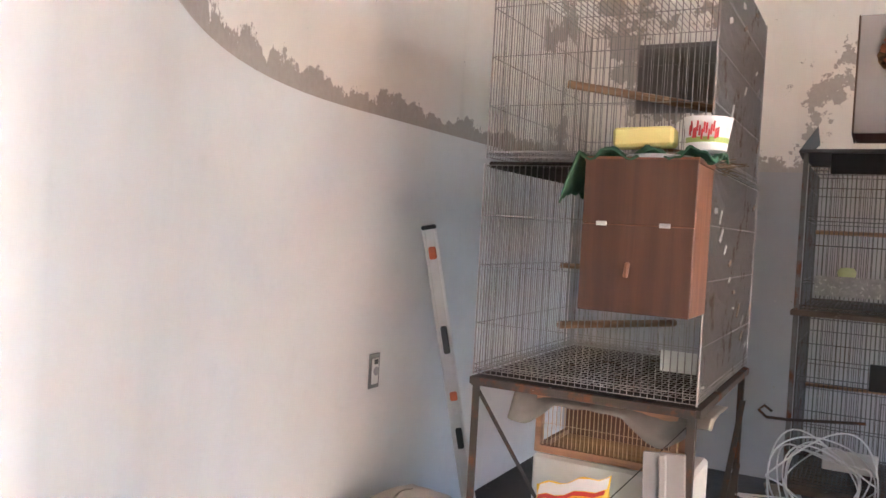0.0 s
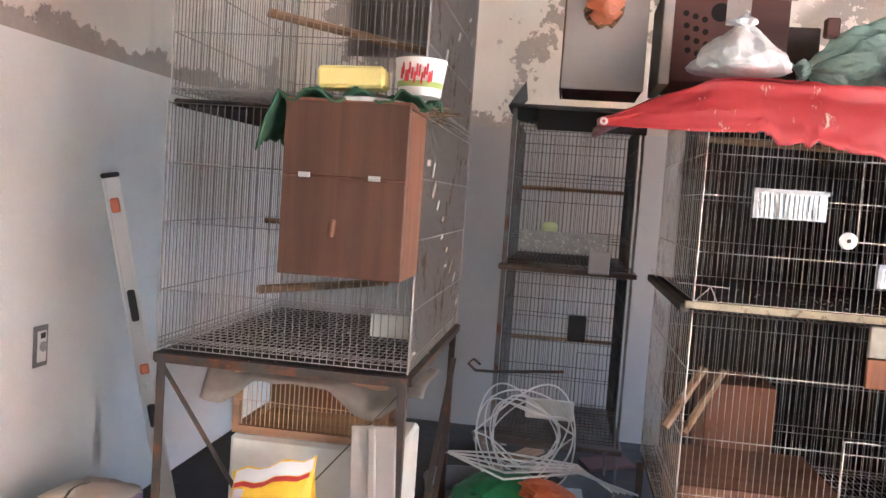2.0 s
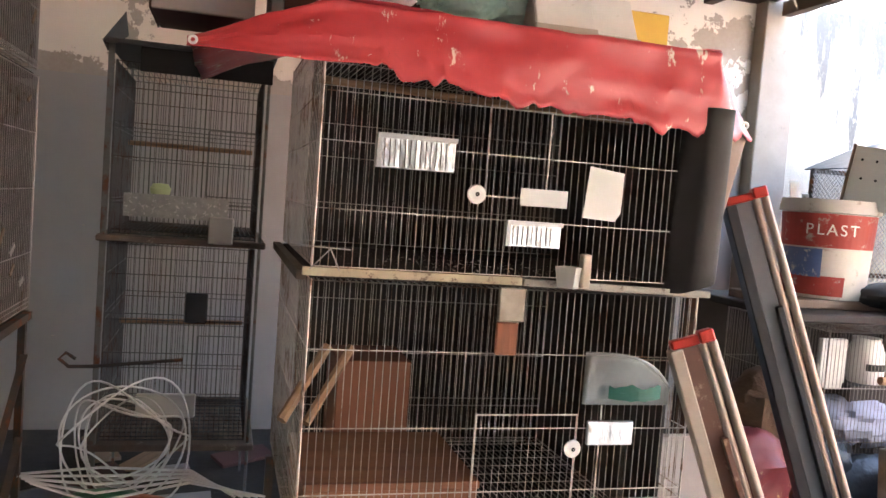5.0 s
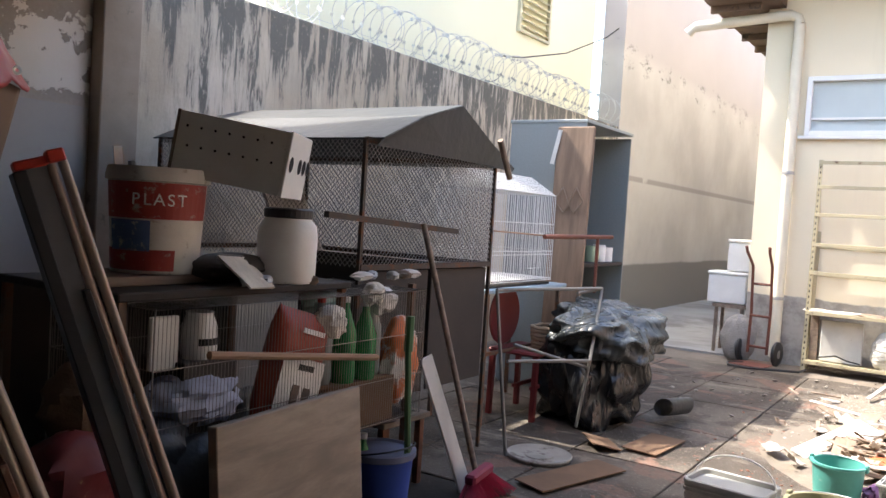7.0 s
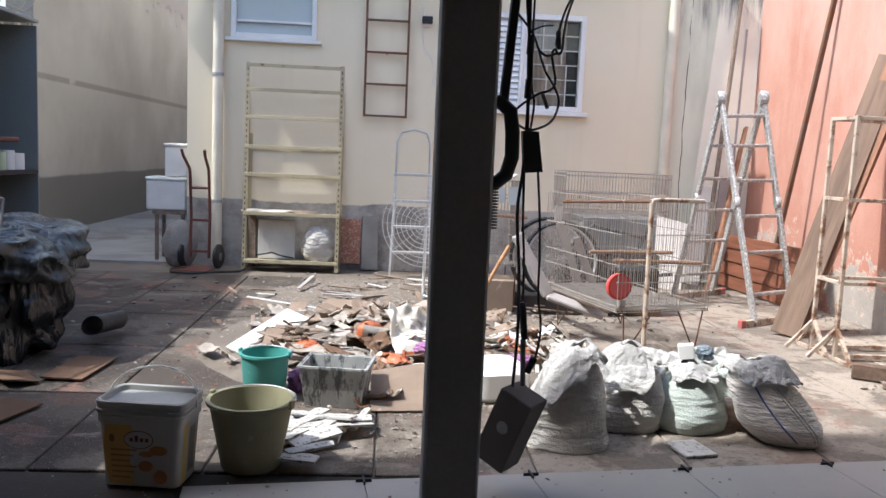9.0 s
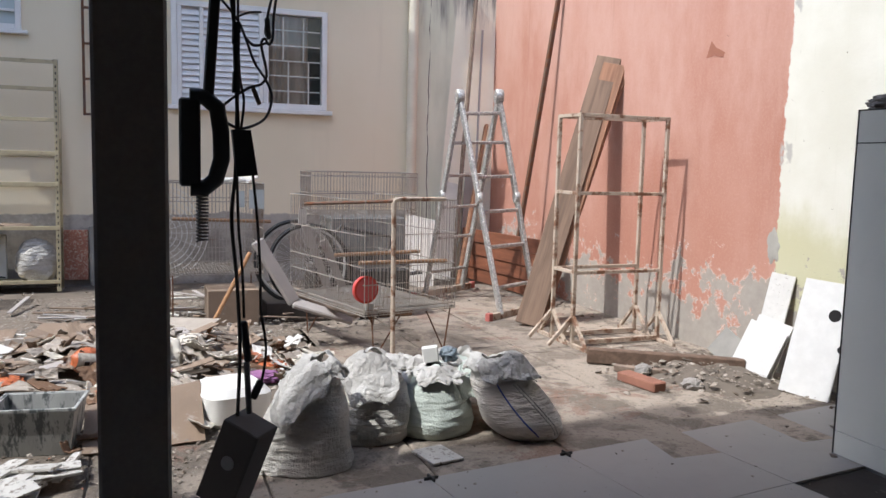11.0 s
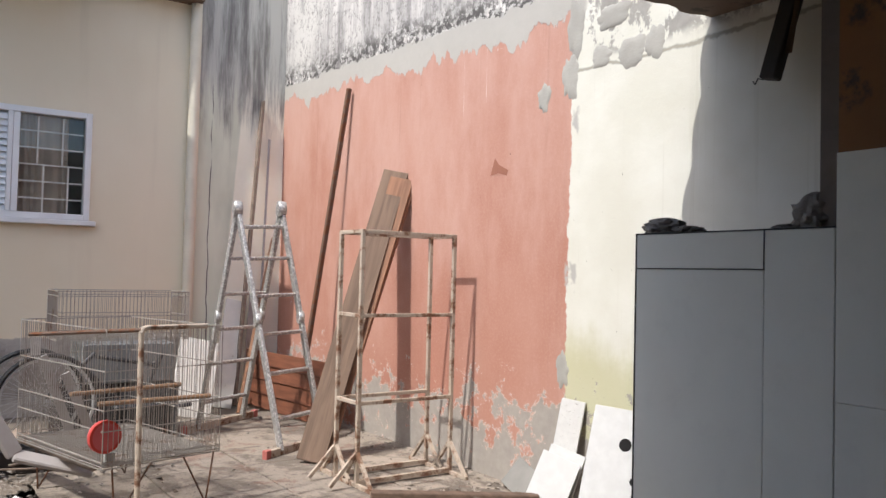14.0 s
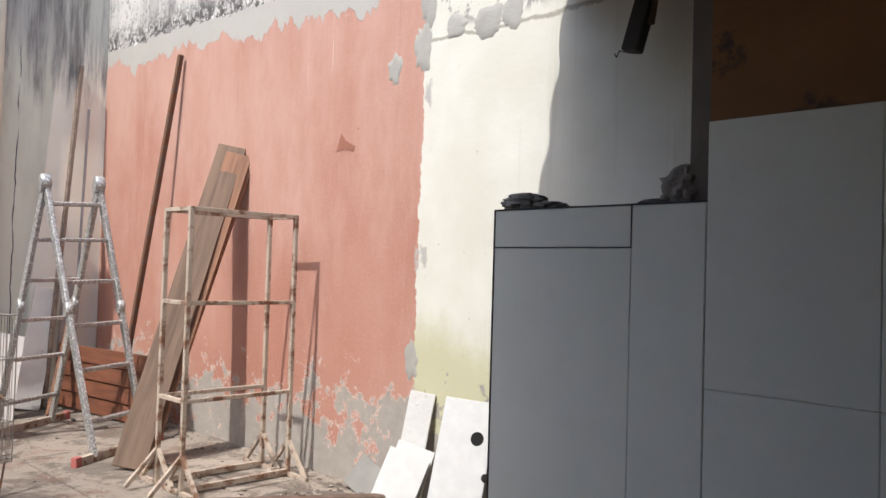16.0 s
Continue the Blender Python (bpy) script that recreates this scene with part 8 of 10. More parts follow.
part("foot", Geo().lathe([(0.001, 0), (0.16, 0), (0.15, 0.02), (0.02, 0.035), (0.001, 0.035)], 24), WHITE_PLASTIC, fn, smooth=True, at=pose(0.02, 0, 0))

# ---- cages and bicycle in the yard ----
WIRE_YARD = rusty("yard_cage_wire", (0.36, 0.335, 0.30), rust=(0.20, 0.13, 0.09), lo=0.52, metal=0.3, scale=7)
c_c = bird_cage("bird_cage", "open-topped rusty wire cage on bent wire legs", pose(5.46, -1.26, 0.27, 0, 0, 90) @ pose(0, 0, 0), 0.64, -0.98, 0.66, 0.026, [0, 0.05, 0.27, 0.42, 0.7, 1.0], WIRE_YARD, 0.0021, tray=False, rr=0.0035, top=False, cells=40)
c_c.matrix_basis = pose(5.56, -1.27, 0.27, 0, 0, 105)
for x, y, dx, dy in ((0.02, -0.02, 0.07, 0.0), (0.58, -0.02, -0.08, 0.0), (0.02, -0.88, 0.07, 0.0), (0.58, -0.88, -0.07, 0)):
    part("leg", Geo().tube((x, y, 0), (x + dx * 0.4, y - 0.02, -0.27), 0.005, 5).tube((x + dx * 2.6, y, 0), (x + dx * 0.4, y - 0.02, -0.27), 0.005, 5), RUSTY, c_c)
part("perch", Geo().tube((-0.03, -0.45, 0.30), (0.62, -0.40, 0.31), 0.012, 8), PERCH, c_c)
part("perch", Geo().tube((0.0, -0.10, 0.28), (0.60, -0.14, 0.29), 0.012, 8), PERCH, c_c)
part("tag", Geo().box((0.555, -0.93, 0.46), (0.61, -0.925, 0.56)), WHITE_BOARD, c_c, "white card tag")
rd = thing("red_disc", "red plastic feeder lid hooked in the cage", "feeder", pose(5.42, -0.670, 0.42, 0, 90, 15))
part("disc", Geo().lathe([(0.001, 0), (0.07, 0), (0.078, 0.01), (0.078, 0.028), (0.07, 0.032), (0.001, 0.03)], 30), plain("faded_red_plastic", (0.55, 0.10, 0.10), 0.45, amount=0.2), rd, smooth=True)
part("rim", Geo().lathe([(0.066, -0.002), (0.079, -0.002), (0.079, 0.010), (0.066, -0.002)], 30), RED_PAINT, rd)
solid("glass_cup", Geo().lathe([(0.001, 0), (0.025, 0), (0.028, 0.05), (0.024, 0.05), (0.02, 0.005), (0.001, 0.005)], 14), CLEAR, "small clear feeder cup in the cage", "cup", pose(5.47, -0.70, 0.285), smooth=True)
pp = thing("pipe_post", "weathered pipe standing post with a bent top", "pipe", pose(5.28, -0.79, 0))
part("upright", Geo().tube((0, 0, 0), (0.03, 0, 0.92), 0.0135, 10), PALE_IRON, pp, smooth=True)
part("elbow", Geo().pipe([(0.03, 0, 0.92), (0.032, -0.005, 0.938), (0.04, -0.03, 0.945), (0.12, -0.34, 0.945)], 0.014, 8), PALE_IRON, pp, smooth=True)
part("arm", Geo().tube((0.03, 0, 0.935), (0.35, 0.44, 0.90), 0.010, 8), RUSTY, pp)
d_c = bird_cage("bird_cage", "square wire cage standing on thin legs", pose(6.62, -0.26, 0.36, 0, 0, 90), 0.62, -0.55, 0.62, 0.025, [0, 0.15, 0.3, 0.5, 0.8, 1.0], WIRE_YARD, 0.0021, tray=False, rr=0.0035)
for x in (0.02, 0.60):
    for y in (-0.02, -0.53):
        part("leg", Geo().tube((x, y, 0), (x, y, -0.36), 0.006, 5), RUSTY, d_c)
part("perch", Geo().tube((-0.05, -0.02, 0.36), (0.60, -0.02, 0.38), 0.012, 8), PERCH, d_c)
part("tag", Geo().box((0.0, 0.004, 0.45), (0.10, 0.006, 0.58)).box((0.13, 0.004, 0.46), (0.17, 0.006, 0.57)), plain("grey_tag", (0.42, 0.46, 0.48), 0.5), d_c, "grey plastic feeders")
part("white_hose", Geo().pipe([(0.05, -0.3, 0.63), (0.2, -0.2, 0.64), (0.45, -0.3, 0.63), (0.10, -0.4, 0.645), (0.02, -0.2, 0.66), (0.10, -0.1, 0.63)], 0.012, 6), WHITE_WIRE, d_c, smooth=True)
e_c = bird_cage("bird_cage", "low wide wire cage stacked behind the others", pose(7.30, -1.60, 0.72, 0, 0, 90), 0.88, -0.45, 0.34, 0.026, [0, 0.12, 0.5, 0.9, 1.0], WIRE_YARD, 0.0023, tray=False, rr=0.0035, top=False)
est = thing("crate_stack", "grey boxes and a card carton under the low cage", "box", pose(7.30, -1.60, 0))
part("box", Geo().box((0, 0.05, 0.0), (0.42, 0.45, 0.40), 0.01), plain("dark_grey_box", (0.10, 0.10, 0.10), 0.7, amount=0.4), est)
part("tray", Geo().box((-0.02, 0.1, 0.42), (0.44, 0.72, 0.70), 0.01), plain("blue_grey_tub", (0.20, 0.205, 0.205), 0.6, amount=0.4), est)
part("box", Geo().box((0.0, 0.5, 0.0), (0.40, 0.85, 0.42), 0.01), DARK_TABLE, est)


def bicycle_wheel(at, r, label):
    """A spoked wheel in the plane x = 0, its hub at the origin."""
    b = thing("spoked_wheel", label, "wheel", at, "loose bicycle wheels")
    ring = lambda q, n=44: [(0, q * math.cos(2 * math.pi * i / n), q * math.sin(2 * math.pi * i / n)) for i in range(n)]
    part("tyre", Geo().pipe(ring(r - 0.016), 0.016, 8, True), DARK_RUBBER, b, smooth=True)
    part("rim", Geo().pipe(ring(r - 0.036), 0.011, 6, True), ALU, b, smooth=True)
    g = Geo()
    for k in range(28):
        a = 2 * math.pi * k / 28
        g.tube((0.02 * (-1) ** k, 0.02 * math.cos(a + 1), 0.02 * math.sin(a + 1)), (0, (r - 0.04) * math.cos(a), (r - 0.04) * math.sin(a)), 0.0014, 3, caps=False)
    part("spokes", g, ALU, b)
    part("hub", Geo().tube((-0.04, 0, 0), (0.04, 0, 0), 0.018, 10), STEEL_GREY, b)


WHEEL_A, WHEEL_B = pose(6.74, -0.60, 0.40, 0, 10, 0), pose(6.86, -0.53, 0.41, 0, 9, 0)
bicycle_wheel(WHEEL_A, 0.30, "bicycle wheel with a pale rim leaning on boxes")
bicycle_wheel(WHEEL_B, 0.31, "bicycle wheel behind another, leaning on boxes")
fk = thing("old_bicycle", "dark bicycle frame tubes lying among the cages", "bicycle frame", pose(6.95, -0.62, 0.14))
for p, q in (((0.0, 0.0, 0.25), (0.1, -0.30, 0.52)), ((0.1, -0.30, 0.50), (0.12, -0.72, 0.42)), ((0.08, -0.26, 0.40), (0.1, -0.55, 0.10)), ((0.1, -0.55, 0.08), (0.12, -0.74, 0.50)), ((0.1, -0.55, 0.10), (0.1, -0.95, 0.14))):
    part("tube", Geo().tube(p, q, 0.015, 8), plain("dark_bike_paint", (0.05, 0.05, 0.055), 0.35), fk, smooth=True)
part("mudguard", Geo().grid(lambda u, v: (-0.03 + 0.06 * v, 0.275 * math.cos(1.0 + 1.5 * u) - 0.02, 0.25 + 0.275 * math.sin(1.0 + 1.5 * u)), 16, 3), DARK_RUBBER, fk, smooth=True)
slab_box("dark_crate", "low dark crate under the bicycle wheels", "crate", (6.66, -1.10, 0.0), (7.20, -0.28, 0.14), DARK_TABLE, 0.006)
slab_box("engine_block", "black box of machine parts beside the wheels", "box", (6.72, -1.36, 0.14), (7.0, -0.98, 0.36), DARK_RUBBER, 0.02)
slab_box("machine_base", "dark base board under the machine box", "board", (6.70, -1.38, 0.0), (7.02, -1.12, 0.138), CARD_BROWN, 0.006)
slab_box("card_carton", "brown carton standing under the square cage", "carton", (6.55, -0.22, 0.0), (6.85, 0.12, 0.26), CARD, 0.004)
# white and grey boards in the corner by the house
for a, b, w, t, mt, lab in (((8.05, -1.86, 0.0), (8.35, -2.02, 0.62), 0.34, 0.02, WHITE_BOARD, "white board leaning in the yard corner"), ((8.45, -2.25, 0.0), (8.66, -2.45, 0.95), 0.20, 0.02, WHITE_BOARD, "narrow white board leaning in the corner"), ((8.55, -2.55, 0.0), (8.70, -2.66, 1.05), 0.14, 0.02, GREY_BOARD, "grey board leaning in the corner")):
    solid("leaning_board", Geo().bar(a, b, w, t, (-1, 0, 0.2), 0.002), mt, lab, "board", group="boards in the corner")
for k, (p, q) in enumerate((((6.62, -0.80, 0.0), (6.58, -0.54, 0.70)), ((6.64, -0.93, 0.0), (6.60, -0.67, 0.59)))):
    solid("white_plank", Geo().bar(p, q, 0.055, 0.02, (-1, 0.2, 0.3), 0.002), GREY_BOARD, "long white board propped inside the cages", "board", group="propped white boards")
for k, (p, q, w) in enumerate((((6.59, -0.40, 0.26), (5.55, -0.67, 0.255), 0.08), ((5.92, -0.12, 0.66), (5.88, -0.34, 0.28), 0.09), ((5.88, -0.33, 0.28), (5.86, -0.70, 0.16), 0.09))):
    solid("white_moulding", Geo().bar(p, q, w, 0.03, (-0.4, 0.2, 1), 0.008), (PLANK_GREY, GREY_BOARD, GREY_BOARD)[k], ("grey plank under the cage", "curved white plastic panel on the heap", "curved white plastic panel on the heap")[k], "panel", group="scrap panels")
solid("round_pole", Geo().tube((6.0, 0.21, 0.0), (6.0, -0.09, 0.58), 0.013, 8), PINE, "pale wooden pole sticking out of the heap", "pole", smooth=True)

# ---- A-frame ladder, rack, planks, poles ----
al = thing("multi_ladder", "paint-spattered aluminium folding ladder set up as an A", "ladder")
TL, TR = Vector((7.06, -1.86, 1.68)), Vector((7.06, -2.20, 1.70))
FEET = (Vector((6.45, -2.00, 0.02)), Vector((6.70, -2.42, 0.02)), Vector((7.50, -1.76, 0.02)), Vector((7.80, -2.22, 0.02)))
ALU_DIRTY = plain("spattered_aluminium", (0.42, 0.41, 0.39), 0.45, 0.5, spot=((0.74, 0.73, 0.70), 0.50), amount=0.8, scale=30, bump=0.4)
for top, foot in ((TL, FEET[0]), (TR, FEET[1]), (TL, FEET[2]), (TR, FEET[3])):
    part("rail", Geo().bar(foot, top, 0.028, 0.062, (1, 0, 0), 0.004), ALU_DIRTY, al)
    mid = foot.lerp(top, 0.52)
    part("hinge", Geo().lathe([(0.001, -0.02), (0.045, -0.02), (0.05, -0.012), (0.05, 0.012), (0.045, 0.02), (0.001, 0.02)], 18), ALU_DIRTY, al, smooth=True, at=Matrix.Translation(mid) @ pose(0, 0, 0, 90, 0, -8))
for top in (TL, TR):
    part("top_hinge", Geo().lathe([(0.001, -0.03), (0.055, -0.03), (0.06, -0.02), (0.06, 0.02), (0.055, 0.03), (0.001, 0.03)], 20), ALU_DIRTY, al, smooth=True, at=Matrix.Translation(top) @ pose(0, 0, 0, 90, 0, -8))
for a, b in ((0, 1), (2, 3)):
    for s in (0.12, 0.30, 0.46, 0.62, 0.78, 0.92):
        p, q = FEET[a].lerp(TL, s), FEET[b].lerp(TR, s)
        part("rung", Geo().bar(p, q, 0.035, 0.026, (0, 0, 1), 0.005), ALU_DIRTY, al)
for a, b in ((0, 1), (2, 3)):
    d = (FEET[b] - FEET[a]).normalized()
    ft_ = part("stabiliser", Geo().bar(FEET[a] - d * 0.14, FEET[b] + d * 0.14, 0.03, 0.06, (0, 0, 1), 0.003), PALE_IRON, al)
    for p in (FEET[a] - d * 0.18, FEET[b] + d * 0.14):
        part("rubber_foot", Geo().bar(p, p + d * 0.05, 0.04, 0.075, (0, 0, 1), 0.004), plain("faded_red_rubber", (0.42, 0.13, 0.11), 0.7, amount=0.4), ft_, "faded red rubber foot")

rk = thing("metal_rack", "tall lime-spattered iron frame with splayed feet", "rack")
P4 = [Vector((5.468, -2.05, 0)), Vector((5.48, -2.705, 0)), Vector((5.73, -2.045, 0)), Vector((5.742, -2.70, 0))]
for p in P4:
    part("post", Geo().bar(p + Vector((0, 0, 0.01)), p + Vector((0, 0, 1.487)), 0.024, 0.024, (0, 1, 0), 0.002), PALE_IRON, rk)
for z, sides in ((1.475, ((0, 1), (2, 3), (0, 2), (1, 3))), (0.985, ((0, 1), (0, 2))), (0.478, ((0, 1), (2, 3), (0, 2)))):
    for a, b in sides:
        part("rail", Geo().bar(P4[a] + Vector((0, 0, z)), P4[b] + Vector((0, 0, z)), 0.022, 0.022, (0, 0, 1), 0.002), PALE_IRON, rk)
for a, b in ((0, 1), (2, 3)):
    part("base_rail", Geo().bar(P4[a] + Vector((0, 0, 0.025)), P4[b] + Vector((0, 0, 0.025)), 0.028, 0.028), PALE_IRON, rk)
for p, o in zip(P4, (1, -1, 1, -1)):
    for sx_ in (-0.17, 0.17):
        part("foot_brace", Geo().bar(p + Vector((sx_, 0, 0.02)), p + Vector((0, 0, 0.20)), 0.02, 0.02), PALE_IRON, rk)
    if o > 0:
        part("foot_brace", Geo().bar(p + Vector((0, 0.17, 0.02)), p + Vector((0, 0, 0.20)), 0.02, 0.02), PALE_IRON, rk)
    part("foot_bar", Geo().bar(p + Vector((-0.19, 0, 0.012)), p + Vector((0.19, 0, 0.012)), 0.022, 0.022), PALE_IRON, rk)

def leaning(name, label, category, a, b, w, t, up, material, group=""):
    """A board from a to b whose grain runs along it."""
    A, B_ = Vector(a), Vector(b)
    x = (B_ - A).normalized()
    z = (Vector(up) - Vector(up).dot(x) * x).normalized()
    y = z.cross(x)
    m = Matrix(((x.x, y.x, z.x, A.x), (x.y, y.y, z.y, A.y), (x.z, y.z, z.z, A.z), (0, 0, 0, 1)))
    return solid(name, Geo().box((0, -w / 2, -t / 2), ((B_ - A).length, w / 2, t / 2), 0.003), material, label, category, m, group)


UPN = (-0.75, 0.6, 0.35)
PG = "planks on the red wall"
OLD_PLANK = wood("old_brown_plank", (0.20, 0.135, 0.095), 0, 0.85, 0.8)
leaning("leaning_plank", "broad weathered plank with chipped top on the red wall", "plank", (6.12, -2.06, 0.012), (6.45, -2.84, 1.985), 0.185, 0.028, UPN, OLD_PLANK, PG)
leaning("leaning_plank", "brown plank leaning behind another on the red wall", "plank", (6.15, -2.12, 0.012), (6.40, -2.862, 1.93), 0.175, 0.028, UPN, PLANK_WOOD, PG)
leaning("leaning_plank", "brown plank behind the others on the red wall", "plank", (6.25, -2.17, 0.012), (6.39, -2.872, 1.88), 0.17, 0.028, UPN, PLANK_WOOD, PG)
solid("long_pole", Geo().bar((7.62, -2.62, 0.0), (7.29, -2.86, 2.76), 0.036, 0.04, (0, 1, 0), 0.006), RUSTY, "tall rusty square pole leaning on the red wall", "pole")
solid("long_pole", Geo().bar((8.50, -2.40, 0.0), (8.70, -2.66, 2.86), 0.05, 0.03, (0, 1, 0), 0.004), PLANK_GREY, "brown timber pole leaning in the corner", "pole")
solid("long_pole", Geo().tube((8.55, -2.62, 0.0), (8.71, -2.74, 2.5), 0.012, 6), STEEL_GREY, "thin steel rod leaning in the corner", "rod")
solid("short_pole", Geo().bar((8.10, -2.30, 0.0), (8.68, -2.80, 1.55), 0.06, 0.03, (0, 1, 0), 0.004), PLANK_WOOD, "brown wooden strip leaning in the corner", "plank")
wp = thing("boarded_screen", "red-brown boarded wooden screen lying on edge", "screen")
for k in range(4):
    part("board", Geo().bar((7.05, -2.66, 0.075 + 0.128 * k), (8.55, -2.52, 0.075 + 0.125 * k), 0.02, 0.124, (0, -0.12, 1), 0.004), PANEL_RED, wp)
part("end_board", Geo().bar((7.03, -2.67, 0.0), (7.03, -2.69, 0.55), 0.04, 0.05, (0, 1, 0)), PLANK_GREY, wp)

SPOTTED = plain("speckled_white_board", (0.60, 0.59, 0.565), 0.55, amount=0.15, spot=((0.22, 0.19, 0.16), 0.59), scale=30)
CLEAN_BOARD = plain("white_laminate", (0.60, 0.595, 0.58), 0.5, amount=0.15, spot=((0.40, 0.37, 0.33), 0.70), scale=18)
for a, b, w, mt, lab in (((4.555, -2.74, 0.0), (4.545, -2.865, 0.575), 0.14, SPOTTED, "spotted white board leaning on the wall"), ((4.54, -2.68, 0.0), (4.51, -2.80, 0.320), 0.21, CLEAN_BOARD, "white board leaning behind another at the wall"), ((4.55, -2.64, 0.0), (4.515, -2.76, 0.285), 0.23, CLEAN_BOARD, "square white board leaning on the wall"), ((4.145, -2.66, 0.0), (4.185, -2.84, 0.585), 0.26, CLEAN_BOARD, "tall white board with a round hole")):
    tl = thing("white_board", lab, "board", group="white boards on the wall")
    A, B_ = Vector(a), Vector(b)
    upv = Vector((-0.35, 0.8, 0.4))
    part("board", Geo().bar(A, B_, w, 0.012, upv, 0.001), mt, tl)
    if "hole" in lab:
        x = (B_ - A).normalized()
        z = (upv - upv.dot(x) * x).normalized()
        c = A.lerp(B_, 0.72) + z * 0.0075 - z.cross(x) * 0.06
        for c_, r_ in ((c, 0.032), (A.lerp(B_, 0.45) + z * 0.0075 - z.cross(x) * 0.13, 0.02)):
            part("hole", Geo().lathe([(r_, 0), (0.0001, 0)], 18), HOLE_DARK, tl, at=Matrix.Translation(c_) @ z.to_track_quat("Z", "Y").to_matrix().to_4x4())

# ---- buckets, heap, sacks ----
def rounded(hx, hy, r, z, n=5):
    """A ring of points round a rectangle with rounded corners."""
    return [(sx * (hx - r) + r * math.cos(a), sy * (hy - r) + r * math.sin(a), z) for q, (sx, sy) in enumerate(((1, 1), (-1, 1), (-1, -1), (1, -1))) for a in (math.pi / 2 * (q + k / n) for k in range(n + 1))]


def loft(rings, close=()):
    """A skin over rings of as many points each; close names the rings that get a cap."""
    n = len(rings[0])
    g = Geo().add([p for q in rings for p in q], [(k * n + i, k * n + (i + 1) % n, (k + 1) * n + (i + 1) % n, (k + 1) * n + i) for k in range(len(rings) - 1) for i in range(n)] + [tuple(range(k * n, k * n + n)) for k in close])
    return g


TUB_GREY = plain("clouded_grey_lid", (0.36, 0.36, 0.34), 0.35, amount=0.3, scale=8)
TUB_WHITE = plain("dusty_white_tub", (0.56, 0.54, 0.50), 0.5, amount=0.25, scale=6)
FRUIT = plain("brown_orange_print", (0.42, 0.20, 0.07), 0.5, amount=0.6, scale=30, bump=0)
sb = thing("fruit_tub", "square white and yellow printed tub with a clouded lid", "tub", pose(3.520, 1.492, 0, 0, 0, -7) @ Matrix.Diagonal((1.06, 1.08, 1.06, 1.0)))
part("body", loft([rounded(0.074, 0.112, 0.02, 0.0), rounded(0.080, 0.118, 0.024, 0.004), rounded(0.089, 0.131, 0.026, 0.212)], (0,)), TUB_WHITE, sb, smooth=True)
part("collar", loft([rounded(0.089, 0.131, 0.026, 0.208), rounded(0.095, 0.137, 0.03, 0.209), rounded(0.096, 0.138, 0.03, 0.232), rounded(0.093, 0.135, 0.03, 0.234), rounded(0.093, 0.135, 0.03, 0.242)]), TUB_WHITE, sb, smooth=True)
part("lid", loft([rounded(0.094, 0.136, 0.03, 0.240), rounded(0.100, 0.142, 0.032, 0.241), rounded(0.100, 0.142, 0.032, 0.252), rounded(0.097, 0.139, 0.032, 0.254), rounded(0.097, 0.139, 0.032, 0.262), rounded(0.100, 0.142, 0.032, 0.264), rounded(0.099, 0.141, 0.032, 0.278), rounded(0.094, 0.136, 0.03, 0.282), rounded(0.088, 0.130, 0.03, 0.278), rounded(0.086, 0.128, 0.03, 0.262)], (9,)), TUB_GREY, sb, "clouded grey plastic lid", True)
part("handle", Geo().pipe([(0.012 + 0.05 * math.sin(a), 0.143 * math.cos(a), 0.25 + 0.105 * math.sin(a) ** 0.8) for a in (math.pi * i / 20 for i in range(21))], 0.003, 6), WHITE_WIRE, sb, smooth=True)
for sy in (-1, 1):
    part("handle_boss", Geo().tube((0.012, sy * 0.136, 0.248), (0.012, sy * 0.147, 0.248), 0.009, 10), TUB_WHITE, sb)


def front_print(y, z, off):
    return (-0.0802 - 0.0090 * z / 0.212 - off, y * (0.90 + 0.10 * z / 0.212), z)


part("yellow_panel", Geo().grid(lambda u, v: front_print(0.020 + 0.085 * v + 0.012 * math.sin(3 * u), 0.008 + 0.196 * u, 0.0012), 12, 4), YELLOW_PRINT, sb, "yellow printed panel")
part("yellow_edge", Geo().grid(lambda u, v: tuple(Vector((-0.060 + 0.036 * v, -0.1186 - 0.0128 * (0.008 + 0.196 * u) / 0.212 - 0.0006, 0.008 + 0.196 * u))), 3, 3), YELLOW_PRINT, sb, "yellow printed edge")
part("side_label", Geo().grid(lambda u, v: (-0.010 + 0.05 * v, -0.1186 - 0.0128 * (0.03 + 0.15 * u) / 0.212 - 0.0006, 0.03 + 0.15 * u), 3, 3), plain("grey_small_print", (0.34, 0.31, 0.27), 0.6, amount=0.8, scale=60, bump=0), sb, "grey block of small print")
oval = lambda q, r, y0, z0, off: [front_print(y0 + q * math.cos(a), z0 + r * math.sin(a), off) for a in (2 * math.pi * i / 28 for i in range(28))]
part("label_ring", Geo().add(oval(0.048, 0.030, 0.002, 0.158, 0.002), [tuple(range(28))]), plain("brown_ring_print", (0.30, 0.10, 0.05), 0.5), sb, "brown ring of the label")
part("label_oval", Geo().add(oval(0.045, 0.027, 0.002, 0.158, 0.003), [tuple(range(28))]), TUB_WHITE, sb, "white oval label")
for k, h_ in enumerate((0.012, 0.020, 0.012, 0.012)):
    part("label_bar", Geo().grid(lambda u, v: front_print(0.030 - 0.0165 * k - 0.011 * u, 0.152 + h_ * v, 0.004), 2, 2), plain("brown_ink", (0.20, 0.06, 0.04), 0.5), sb, "dark brown print bar")
